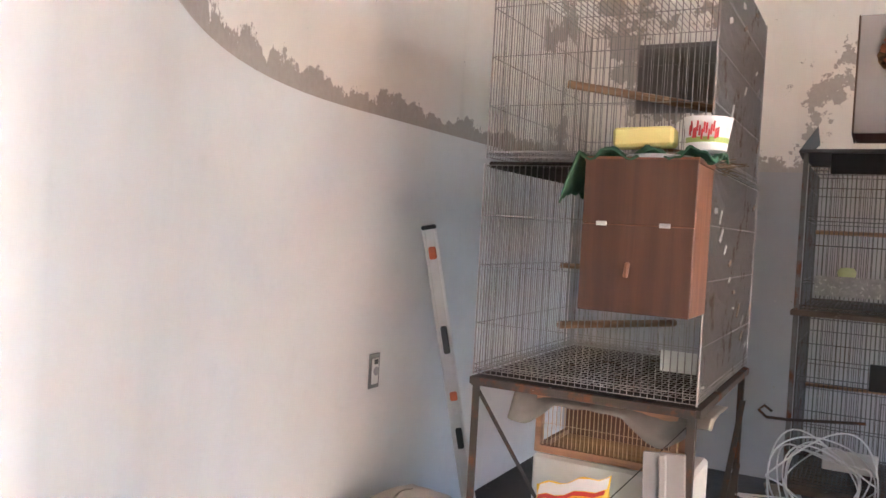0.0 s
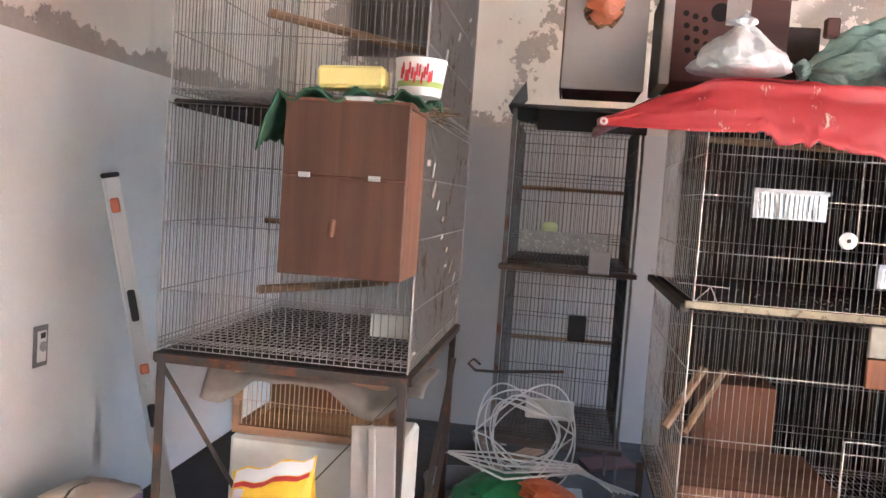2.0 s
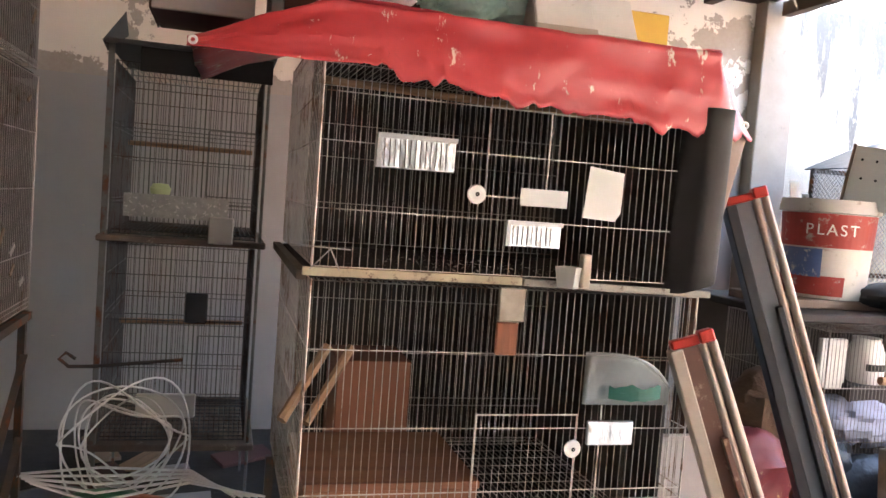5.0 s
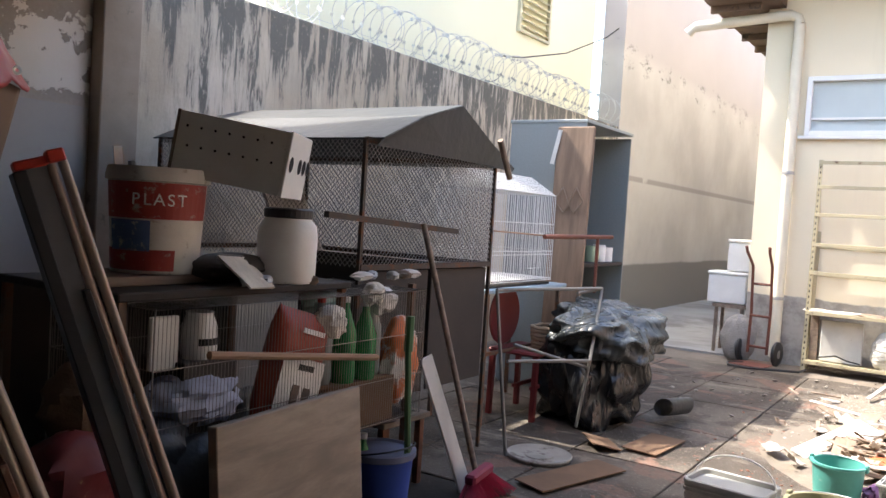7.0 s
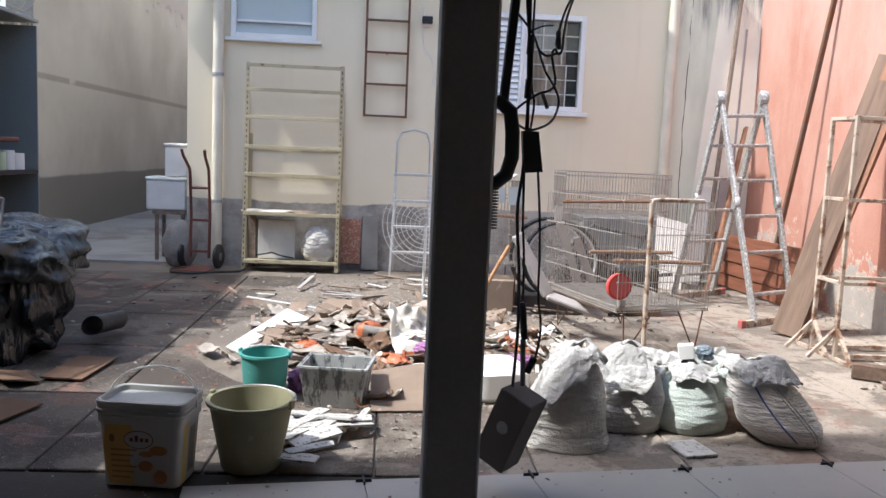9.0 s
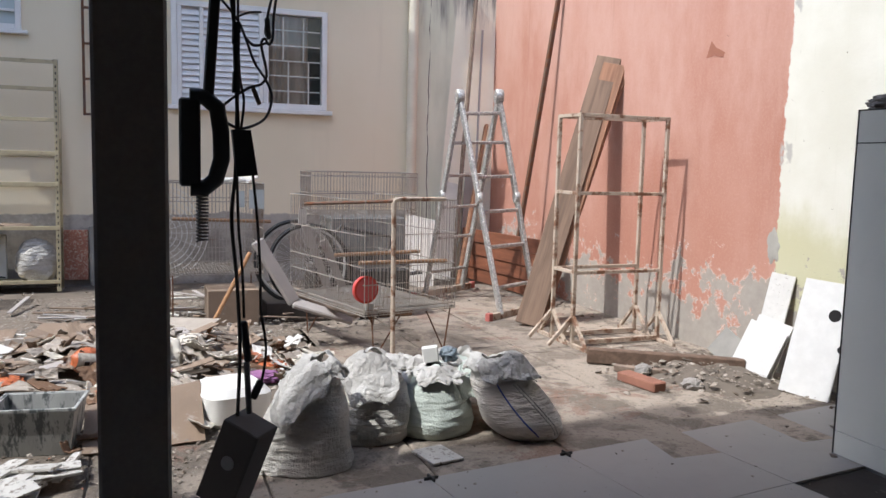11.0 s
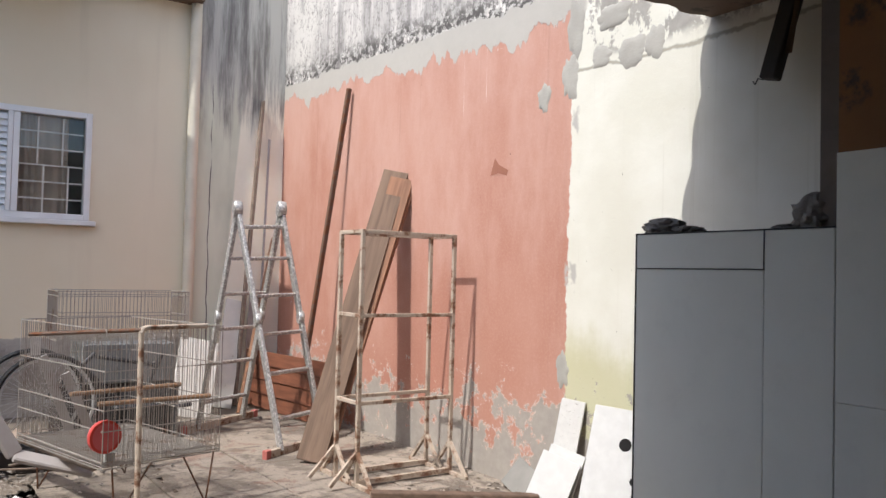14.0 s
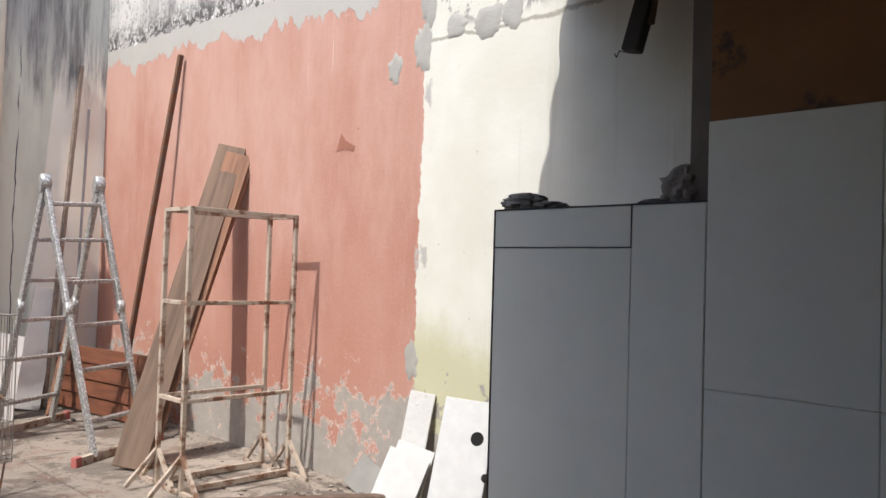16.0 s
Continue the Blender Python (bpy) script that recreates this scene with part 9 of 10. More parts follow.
for y0, z0, q, r in ((-0.062, 0.125, 0.030, 0.016), (-0.022, 0.112, 0.024, 0.010), (-0.020, 0.072, 0.025, 0.018), (-0.070, 0.038, 0.024, 0.022)):
    part("fruit_print", Geo().add(oval(q, r, y0, z0, 0.002), [tuple(range(28))]), FRUIT, sb, "brown and orange printed fruit")
part("fruit_print", Geo().add(oval(0.009, 0.013, 0.088, 0.16, 0.003), [tuple(range(28))]), FRUIT, sb, "small orange printed fruit")
for k in range(6):
    part("print_bar", Geo().grid(lambda u, v: front_print(0.095 - (0.062 + 0.012 * (k % 3)) * u, 0.03 + 0.018 * k + 0.006 * v, 0.002), 2, 2), plain("ochre_print", (0.42, 0.24, 0.08), 0.5), sb, "ochre printed bar")


def bucket(name, label, at, r0, r1, h, material, lip=0.012, wire=True, flop=-0.9):
    b = thing(name, label, "bucket", at)
    part("body", Geo().lathe([(0.001, 0), (r0, 0), (r0 + 0.004, 0.01), (r1, h - lip * 1.6), (r1 + lip, h - lip), (r1 + lip, h), (r1 - 0.004, h), (r0 - 0.004, 0.012), (0.001, 0.012)], 36), material, b, smooth=True)
    for a in (0.0, math.pi):
        part("ear", Geo().box((-0.014, -0.006, -0.02), (0.014, 0.008, 0.012), 0.003), material, b, at=pose((r1 + lip) * math.cos(a), (r1 + lip) * math.sin(a), h, 0, 0, math.degrees(a) + 90))
    if wire:
        R = r1 + lip
        part("handle", Geo().pipe([(R * math.cos(a), -R * math.sin(a) * math.cos(flop), h - 0.004 + R * math.sin(a) * math.sin(flop) * 0.15) for a in (math.pi * i / 18 for i in range(19))], 0.003, 6), STEEL_GREY, b, smooth=True)
    return b


bucket("mortar_bucket", "olive rubber mortar bucket with dried cement", pose(3.65, 1.175, 0, 0, 0, 70), 0.102, 0.148, 0.25, OLIVE, 0.012, True, 0.35)
bucket("teal_bucket", "teal plastic bucket beside the mortar tub", pose(4.50, 1.255, 0, 0, 0, 80), 0.090, 0.110, 0.205, TEAL, 0.010, True, 0.5)
mt_ = thing("mortar_tub", "rectangular mortar tub splashed with cement", "tub", pose(4.42, 0.915, 0, 0, 0, 82) @ Matrix.Diagonal((0.74, 0.82, 0.78, 1.0)))
part("tub", Geo().add([(-0.17, -0.11, 0), (0.17, -0.11, 0), (0.17, 0.11, 0), (-0.17, 0.11, 0), (-0.205, -0.14, 0.24), (0.205, -0.14, 0.24), (0.205, 0.14, 0.24), (-0.205, 0.14, 0.24), (-0.195, -0.13, 0.24), (0.195, -0.13, 0.24), (0.195, 0.13, 0.24), (-0.195, 0.13, 0.24), (-0.16, -0.10, 0.012), (0.16, -0.10, 0.012), (0.16, 0.10, 0.012), (-0.16, 0.10, 0.012)], [(0, 1, 2, 3), (0, 1, 5, 4), (1, 2, 6, 5), (2, 3, 7, 6), (3, 0, 4, 7), (4, 5, 9, 8), (5, 6, 10, 9), (6, 7, 11, 10), (7, 4, 8, 11), (8, 9, 13, 12), (9, 10, 14, 13), (10, 11, 15, 14), (11, 8, 12, 15), (12, 13, 14, 15)]), CONC_TUB, mt_)
part("rim", Geo().box((-0.215, -0.15, 0.228), (0.215, -0.139, 0.246), 0.003).box((-0.215, 0.139, 0.228), (0.215, 0.15, 0.246), 0.003).box((-0.216, -0.139, 0.228), (-0.204, 0.139, 0.246), 0.003).box((0.204, -0.139, 0.228), (0.216, 0.139, 0.246), 0.003), CONC_TUB, mt_)
wt = solid("white_basin", Geo().lathe([(0.001, 0.0), (0.13, 0.0), (0.16, 0.03), (0.165, 0.16), (0.13, 0.20), (0.001, 0.21)], 30, 0.5), WHITE_PLASTIC, "white plastic basin upside down by the sacks", "basin", pose(4.58, 0.17, 0.0, 0, 0, 15) @ Matrix.Diagonal((0.9, 0.9, 0.85, 1.0)), smooth=True)


def sack_point(a, k, w, d, h, seed, lean, foot, out=0.0):
    """A point on a filled sack: a from 0 to 2 pi round it, k from 0 at the foot to 1 at the top."""
    c, s = math.cos(a), math.sin(a)
    cc, ss = math.copysign(abs(c) ** 0.88, c), math.copysign(abs(s) ** 0.88, s)
    r = (foot + (1.0 - foot) * math.sin(min(1.0, k / 0.30) * math.pi / 2)) * (1 - 0.20 * k) * max(0.0, 1 - k ** 3.2) ** 0.55
    g = 1 + 0.16 * fbm(c * 0.9 + seed, s * 0.9, k * 1.2, 2) - 0.035 * abs(fbm(c * 0.8 + seed, s * 0.8, k * 7.0, 3)) - 0.02 * abs(fbm(c * 1.2 + seed, s * 1.2, k * 22.0, 2)) - 0.03 * abs(fbm(c * 2.4, s * 2.4 + seed, k * 2.2, 3))
    z = h * k * (1 + 0.05 * fbm(c + seed, s, 3.3, 2))
    return Vector((w * r * cc * g + lean * z + out * c, d * r * ss * g + out * s, z))


def sack_body(w, d, h, seed, lean=0.0, foot=1.0):
    """A filled woven sack: squat, bulging, wrinkled across, slumping to one side."""
    def at(u, v):
        k = max(0.0, v - 0.08) / 0.92
        p = sack_point(2 * math.pi * u, k, w, d, h, seed, lean, foot)
        if v < 0.08:
            f = v / 0.08
            p = Vector((p.x * f, p.y * f, 0.0))
        return tuple(p)
    return Geo().grid(at, 96, 72, True)


def sack_mouth(w, d, h, seed, drop, lean=0.0, foot=1.0, at_angle=90.0, wide=0.9):
    """The loose mouth, lying over the top in folds and hanging down as a flap at one angle."""
    def at(u, v):
        a = 2 * math.pi * u
        da = math.atan2(math.sin(a - radians(at_angle)), math.cos(a - radians(at_angle)))
        ln = 0.16 + drop * math.exp(-(da / wide) ** 2) + 0.16 * fbm(math.cos(a) * 1.6 + seed, math.sin(a) * 1.6, 4.0, 3)
        k = 1.0 - 0.02 - max(0.05, ln) * v
        c, s = math.cos(a), math.sin(a)
        fold = abs(fbm(c * 1.5 + seed, s * 1.5, 1.2 * v, 3))
        out = 0.008 + 0.05 * v * fold + 0.006 * abs(fbm(c * 5 + seed, s * 5, v * 4, 3))
        p = sack_point(a, k, w, d, h, seed, lean, foot, out)
        up = 0.018 + 0.07 * abs(fbm(p.x * 4.5 + seed, p.y * 4.5, 5.0, 2)) + 0.010 * abs(fbm(p.x * 13 + seed, p.y * 13, 2.0, 3))
        if v < 0.12:
            top = sack_point(a, 0.97, w, d, h, seed, lean, foot)
            p = top.lerp(p, v / 0.12)
        return (p.x, p.y, p.z + up)
    return Geo().grid(at, 110, 44, True)


SACK_LIGHT = Mat("pale_woven_cloth", 0.8)
SACK_LIGHT.color(SACK_LIGHT.mix(SACK_LIGHT.step(SACK_LIGHT.noise(7, 6, rough=0.7, seed=1), 0.35, 0.7), (0.36, 0.345, 0.32), (0.58, 0.565, 0.535)))
SACK_LIGHT.bump(SACK_LIGHT.math("ADD", SACK_LIGHT.noise(13, 5, warp=2.0, seed=5), SACK_LIGHT.math("MULTIPLY", SACK_LIGHT.noise(40, 4, warp=1.5, seed=6), 0.5)), 0.8, 0.025)
SACK_LIGHT = SACK_LIGHT.mat
SACK_BEIGE = Mat("beige_woven_sack", 0.85)
SACK_BEIGE.color(SACK_BEIGE.mix(SACK_BEIGE.step(SACK_BEIGE.noise(4, 6, rough=0.65, seed=1), 0.35, 0.7), (0.48, 0.445, 0.405), (0.66, 0.62, 0.57)))
SACK_BEIGE.bump(SACK_BEIGE.math("ADD", SACK_BEIGE.noise(90, 2, (0.25, 0.25, 1.0), seed=2), SACK_BEIGE.noise(6, 4, (1.0, 1.0, 5.0), warp=0.8, seed=5)), 0.9, 0.02)
SACK_BEIGE = SACK_BEIGE.mat
for x, y, rz, w, d, h, sd, lean_, foot_, drop, ang, wide_, mt, lab in (
        (4.01, -0.02, 84, 0.190, 0.190, 0.37, 1.0, -0.22, 1.10, 0.42, 62, 0.50, SACK, "full white woven rubble sack with a drooping mouth"),
        (4.24, -0.36, 80, 0.215, 0.190, 0.315, 2.3, -0.10, 0.95, 0.40, 75, 0.75, SACK, "full white woven rubble sack, top folded"),
        (4.21, -0.645, 86, 0.190, 0.185, 0.265, 3.7, -0.03, 0.86, 0.02, 90, 0.5, SACK_GREEN, "full pale green woven rubble sack"),
        (4.02, -1.035, 78, 0.195, 0.170, 0.325, 5.1, 0.58, 0.62, 0.14, 170, 0.9, SACK_BEIGE, "beige woven sack with a blue stripe, slumped to one side")):
    sk = thing("rubble_sack", lab, "sack", pose(x, y, 0, 0, 0, rz), group="rubble sacks")
    part("sack", sack_body(w, d, h, sd, lean_, foot_), mt, sk, smooth=True)
    thicken(part("mouth", sack_mouth(w, d, h, sd, drop, lean_, foot_, ang, wide_), SACK_LIGHT, sk, smooth=True), 0.003)
    if "slumped" in lab:
        for off, mt_s, nm in ((0.0, BLUE_PLASTIC, "blue woven stripe"), (0.5, SACK_LIGHT, "pale woven stripe"), (0.62, SACK_LIGHT, "pale woven stripe")):
            part("stripe", Geo().pipe([tuple(sack_point(1.62 + off - 0.35 * k / 16, 0.10 + 0.66 * k / 16, w, d, h, sd, lean_, foot_, 0.001)) for k in range(17)], 0.0035, 5), mt_s, sk, nm)
for k, (x, y, z, mt) in enumerate(((4.40, -0.52, 0.25, SACK_LIGHT), (4.42, -0.82, 0.24, SACK_LIGHT), (4.29, -0.84, 0.25, SACK_GREEN))):
    es = solid("empty_sack", Geo().grid(lambda u, v: (x - 0.19 + 0.38 * u + 0.04 * fbm(u * 4, v * 4, k), y - 0.19 + 0.38 * v + 0.04 * fbm(v * 4, u * 4, k + 3), z + 0.07 * fbm(u * 2.5 + k, v * 2.5, 2) + 0.07 * abs(fbm(u * 2.6, v * 2.6 + k, 5)) + 0.016 * abs(fbm(u * 8, v * 8 + k, 5)) - 0.35 * (abs(u - 0.5) ** 2 + abs(v - 0.5) ** 2)), 60, 60), mt, "crumpled empty woven sack on the full ones", "sack", smooth=True)
    thicken(es, 0.002)
solid("blue_film", lumpy(0.045, 0.035, 0.035, 171, 0, 30, 18, 0.45, 3.0), plain("blue_grey_film", (0.16, 0.20, 0.23), 0.3, amount=0.5), "crumpled blue-grey plastic film on the sacks", "film", pose(4.26, -0.735, 0.315), smooth=True)
slab_box("white_block", "small white foam block on the sacks", "block", (-0.035, -0.022, 0), (0.035, 0.022, 0.068), WHITE_PLASTIC, 0.004, pose(4.26, -0.655, 0.285, 0, 10, 70))
solid("loose_tile", Geo().box((-0.085, -0.07, 0), (0.085, 0.07, 0.012), 0.002), BROKEN_TILE, "broken white patterned tile on the paving", "tile", pose(3.88, -0.55, 0.0, 0, 0, 12))

rng = random.Random(21)
# broken wall tiles by the mortar bucket
for k in range(46):
    x, y = rng.gauss(3.90, 0.13), rng.gauss(1.00, 0.09)
    w, d = rng.uniform(0.04, 0.12), rng.uniform(0.018, 0.055)
    ang = [rng.uniform(0.8, 1.0) for _ in range(5)]
    ring = [(w * ang[i] * px, d * ang[i] * py) for i, (px, py) in enumerate(((1, -1), (1, 0.6), (0.6, 1), (-1, 1), (-1, -1)))]
    g = Geo().add([(a, b, 0) for a, b in ring] + [(a, b, 0.009) for a, b in ring], [tuple(range(5))[::-1], tuple(range(5, 10))] + [(i, (i + 1) % 5, 5 + (i + 1) % 5, 5 + i) for i in range(5)])
    solid("broken_tile", g, BROKEN_TILE, "broken piece of white wall tile in a heap", "tile", pose(x, y, 0.010 + 0.0040 * (k % 8) + w * 0.12, rng.uniform(-10, 10), rng.uniform(-14, 8), rng.gauss(-62, 30)), group="broken tiles")

KRAFT = plain("dirty_kraft_paper", (0.38, 0.335, 0.285), 0.9, amount=0.5, scale=7, spot=((0.55, 0.50, 0.44), 0.6), bump=0.5, depth=0.01)
# scrap heap: cardboard, paper, bags
rng = random.Random(5)
for k in range(46):
    x, y = rng.uniform(4.75, 6.35), rng.uniform(-0.05, 1.45)
    hgt = 0.17 * math.exp(-((x - 5.5) / 0.55) ** 2 - ((y - 0.65) / 0.55) ** 2)
    w, d = rng.uniform(0.07, 0.22), rng.uniform(0.04, 0.11)
    mt, lab = ((CARD, "bent brown cardboard in the scrap heap"), (KRAFT, "crumpled cement paper in the scrap heap"), (CARD, "torn cardboard flap in the scrap heap"), (GREY_BOARD, "grey board offcut in the scrap heap"), (PLANK_GREY, "wood offcut in the scrap heap"))[k % 5]
    bend = rng.uniform(0.0, 0.018)
    if mt in (CARD, KRAFT):
        sd = rng.random() * 9
        rough_ = 0.035 if mt is KRAFT else 0.004
        g = Geo().grid(lambda u, v: (w * (2 * u - 1), d * (2 * v - 1), bend * (2 * u - 1) ** 2 + rough_ * fbm(u * 4 + sd, v * 4, 3)), 14, 10)
        ob = solid("scrap", g, mt, lab, "scrap", pose(x, y, hgt + 0.02 + 0.02, rng.uniform(-16, 16), rng.uniform(-16, 16), rng.uniform(0, 360)), group="scrap heap", smooth=mt is KRAFT)
        thicken(ob, 0.005)
    else:
        solid("scrap", Geo().box((-w, -d * 0.4, -0.01), (w, d * 0.4, 0.01), 0.002), mt, lab, "scrap", pose(x, y, hgt + 0.03, rng.uniform(-15, 15), rng.uniform(-15, 15), rng.uniform(0, 360)), group="scrap heap")
for k in range(150):
    x, y = rng.gauss(5.35, 0.48), rng.gauss(0.62, 0.42)
    hgt = 0.17 * math.exp(-((x - 5.5) / 0.55) ** 2 - ((y - 0.65) / 0.55) ** 2)
    w, d = rng.uniform(0.03, 0.12), rng.uniform(0.015, 0.055)
    mt, lab = ((CARD, "small torn cardboard piece in the scrap heap"), (PAPER, "crumpled white paper in the scrap heap"), (CARD_BROWN, "dark stained carton piece in the scrap heap"), (KRAFT, "torn cement paper in the scrap heap"), (WHITE_BOARD, "white board splinter in the scrap heap"), (PLANK_GREY, "wood splinter in the scrap heap"))[k % 6]
    sd, fold = rng.random() * 9, rng.uniform(0.004, 0.03)
    if k % 6 < 4:
        g = Geo().grid(lambda u, v: (w * (2 * u - 1) * (1 - 0.25 * abs(fbm(v * 3 + sd, 1, 2))), d * (2 * v - 1), fold * abs(2 * u - 1) + 0.012 * fbm(u * 3 + sd, v * 3, 3)), 10, 7)
        thicken(solid("scrap", g, mt, lab, "scrap", pose(x, y, hgt + 0.045, rng.uniform(-35, 35), rng.uniform(-35, 35), rng.uniform(0, 360)), group="scrap heap"), 0.004)
    else:
        solid("scrap", Geo().bar((-w * 1.2, 0, 0), (w * 1.2, 0, 0), d * 0.5, 0.012, (0, 0, 1), 0.002), mt, lab, "scrap", pose(x, y, hgt + 0.04, rng.uniform(-15, 15), rng.uniform(-20, 20), rng.uniform(0, 360)), group="scrap heap")
for k in range(40):
    x, y = rng.gauss(5.35, 0.28), rng.gauss(-0.12, 0.20)
    w, d, sd = rng.uniform(0.03, 0.11), rng.uniform(0.02, 0.06), rng.random() * 9
    mt, lab = ((PAPER, "crumpled white paper by the yard cage"), (CARD, "torn cardboard piece by the yard cage"), (KRAFT, "torn cement paper by the yard cage"), (WHITE_BOARD, "white board splinter by the yard cage"), (CARD_BROWN, "dark carton piece by the yard cage"))[k % 5]
    g = Geo().grid(lambda u, v: (w * (2 * u - 1), d * (2 * v - 1) * (1 - 0.3 * u), 0.02 * abs(2 * u - 1) + 0.016 * fbm(u * 3 + sd, v * 3, 3)), 9, 6)
    thicken(solid("scrap", g, mt, lab, "scrap", pose(x, y, 0.045 + 0.04 * rng.random(), rng.uniform(-25, 25), rng.uniform(-25, 25), rng.uniform(0, 360)), group="litter by the cages"), 0.004)
for x, y, mt, lab in ((5.02, -0.02, PURPLE, "purple printed wrapper"), (5.20, -0.10, ORANGE_BAG, "orange plastic wrapper"), (5.42, -0.02, ORANGE_BAG, "orange plastic wrapper"), (5.30, -0.28, PAPER, "white torn paper sack")):
    solid("wrapper", lumpy(0.085, 0.06, 0.035, 300 + 40 * x, 0, 30, 18, 0.5, 3.5), mt, lab + " among the litter by the cages", "wrapper", pose(x, y, 0.06, 0, 0, 200 * x), group="litter by the cages", smooth=True)
ps = thing("paper_sack", "torn printed paper cement sack on the scrap heap", "sack", pose(5.10, 0.50, 0.12, 20, -36, 10))
def sheet_at(u, v):
    return (-0.22 + 0.44 * v, -0.19 + 0.38 * u, 0.05 * fbm(u * 2.4, v * 2.4, 7) + 0.05 * abs(fbm(u * 3.4, v * 1.8, 4)))
thicken(part("paper", Geo().grid(sheet_at, 34, 34), PAPER, ps, smooth=True), 0.003)
for k in range(5):
    part("print_bar", Geo().grid(lambda u, v: tuple(Vector(sheet_at(0.28 + 0.4 * u, 0.35 + 0.11 * k + 0.045 * v)) + Vector((0, 0, 0.004))), 14, 3), plain("grey_print", (0.28, 0.27, 0.27), 0.8), ps, "grey printed bar", True)
part("orange_corner", Geo().grid(lambda u, v: tuple(Vector(sheet_at(0.55 + 0.35 * u, 0.03 + 0.24 * v)) + Vector((0, 0, 0.004))), 12, 10), ORANGE_BAG, ps, "orange printed corner", True)
for k, (x, y, mt, lab) in enumerate(((5.10, 1.12, ORANGE_BAG, "orange printed bag"), (4.86, 0.66, ORANGE_BAG, "orange printed bag"), (5.15, 0.55, PAPER, "white torn paper sack"), (5.02, 0.48, PURPLE, "purple printed wrapper"), (5.55, 0.30, PAPER, "white torn paper sack"), (5.35, 0.02, ORANGE_BAG, "orange plastic wrapper"), (4.70, 0.60, BLUE_PLASTIC, "blue printed wrapper"), (5.75, 0.85, CARD, "brown paper sack"), (5.3, 1.15, CARD, "brown paper sack"), (4.60, 1.09, PURPLE, "dark purple bundle"))):
    solid("wrapper", lumpy(0.07 + 0.03 * (k % 3), 0.06, 0.04 if k < 9 else 0.07, 120 + k, 0, 30, 18, 0.5, 3.5), mt, lab + " crumpled in the scrap heap", "wrapper", pose(x, y, 0.04 + 0.16 * math.exp(-((x - 5.5) / 0.55) ** 2 - ((y - 0.65) / 0.55) ** 2), 0, 0, 37 * k), group="scrap heap", smooth=True)
ob_ = thing("orange_bag", "orange and white printed bag standing in the scrap heap", "bag", pose(5.18, 0.80, 0.10, 12, -14, 20))
part("bag", lumpy(0.05, 0.08, 0.07, 133, 0, 34, 22, 0.14, 2.0), ORANGE_BAG, ob_, smooth=True, at=pose(0, 0, 0.06))
part("white_panel", Geo().grid(lambda u, v: (-0.072 + 0.03 * (2 * v - 1) ** 2, -0.075 + 0.15 * u, 0.035 + 0.085 * v), 8, 6), PAPER, ob_, "white printed panel", True)
for k in range(3):
    part("print_bar", Geo().box((-0.078, 0.045 - 0.032 * k, 0.065), (-0.074, 0.022 - 0.032 * k, 0.09)), DARK_RUBBER, ob_, "dark print bar")
for p, q, w_, lab in (((6.20, 1.15, 0.10), (5.85, 0.45, 0.13), 0.26, "long brown carton side lying on the heap"), ((5.55, 1.02, 0.16), (5.30, 0.62, 0.20), 0.20, "brown carton flap on top of the heap"), ((5.75, 1.32, 0.06), (5.60, 1.00, 0.15), 0.16, "printed carton end in the scrap heap"), ((6.25, 0.50, 0.12), (5.90, 0.15, 0.16), 0.18, "grey carton side in the scrap heap")):
    solid("carton_sheet", Geo().bar(p, q, w_, 0.006, (-0.25, 0.1, 1), 0.001), KRAFT if "grey" in lab else CARD, lab, "cardboard", group="scrap heap")
solid("cardboard_flap", Geo().grid(lambda u, v: (4.27 + 0.30 * v + 0.03 * u, 0.76 - 0.46 * u, 0.008 + (0.10 + 0.07 * u) * v + 0.008 * fbm(u * 2, v * 2, 1)), 12, 8), CARD, "large brown cardboard flap leaning on the heap", "cardboard")
thicken(bpy.data.objects["cardboard_flap"], 0.006)
solid("white_sheet", Geo().bar((5.15, 1.50, 0.03), (5.72, 1.24, 0.14), 0.16, 0.012, (-0.3, -0.2, 1), 0.002), WHITE_BOARD, "white board lying on the scrap heap", "board")


def stones(name, label, n, cx, cy, sx, sy, s0, s1, seed, material, hump=0.0, z0=0.0):
    """A scatter of small broken stones."""
    r = random.Random(seed)
    g = Geo()
    for _ in range(n):
        x, y = r.gauss(cx, sx), r.gauss(cy, sy)
        s = s0 + (s1 - s0) * r.random() ** 5
        z = hump * math.exp(-((x - cx) / sx) ** 2 * 0.5 - ((y - cy) / sy) ** 2 * 0.5)
        g.m = pose(x, y, z + z0 + s * 0.15, r.uniform(-25, 25), r.uniform(-25, 25), r.uniform(0, 360))
        j = lambda: r.uniform(0.55, 1.0) * s
        g.add([(j(), 0, 0), (-j(), 0, 0), (0, j(), 0), (0, -j(), 0), (0.2 * j(), 0.2 * j(), j() * 0.45), (0, 0, -j() * 0.3)], [(0, 2, 4), (2, 1, 4), (1, 3, 4), (3, 0, 4), (2, 0, 5), (1, 2, 5), (3, 1, 5), (0, 3, 5)])
    g.m = Matrix.Identity(4)
    return solid(name, g, material, label, "rubble", kind="stuff")


def mound(name, label, cx, cy, rx, ry, h, seed, material):
    g = Geo().grid(lambda u, v: (cx + rx * (2 * u - 1), cy + ry * (2 * v - 1), -0.006 + h * max(0.0, 1 - (2 * u - 1) ** 2 - (2 * v - 1) ** 2) * (0.75 + 0.6 * fbm(u * 5 + seed, v * 5, 1))), 40, 40)
    return solid(name, g, material, label, "ground", kind="stuff", smooth=True)


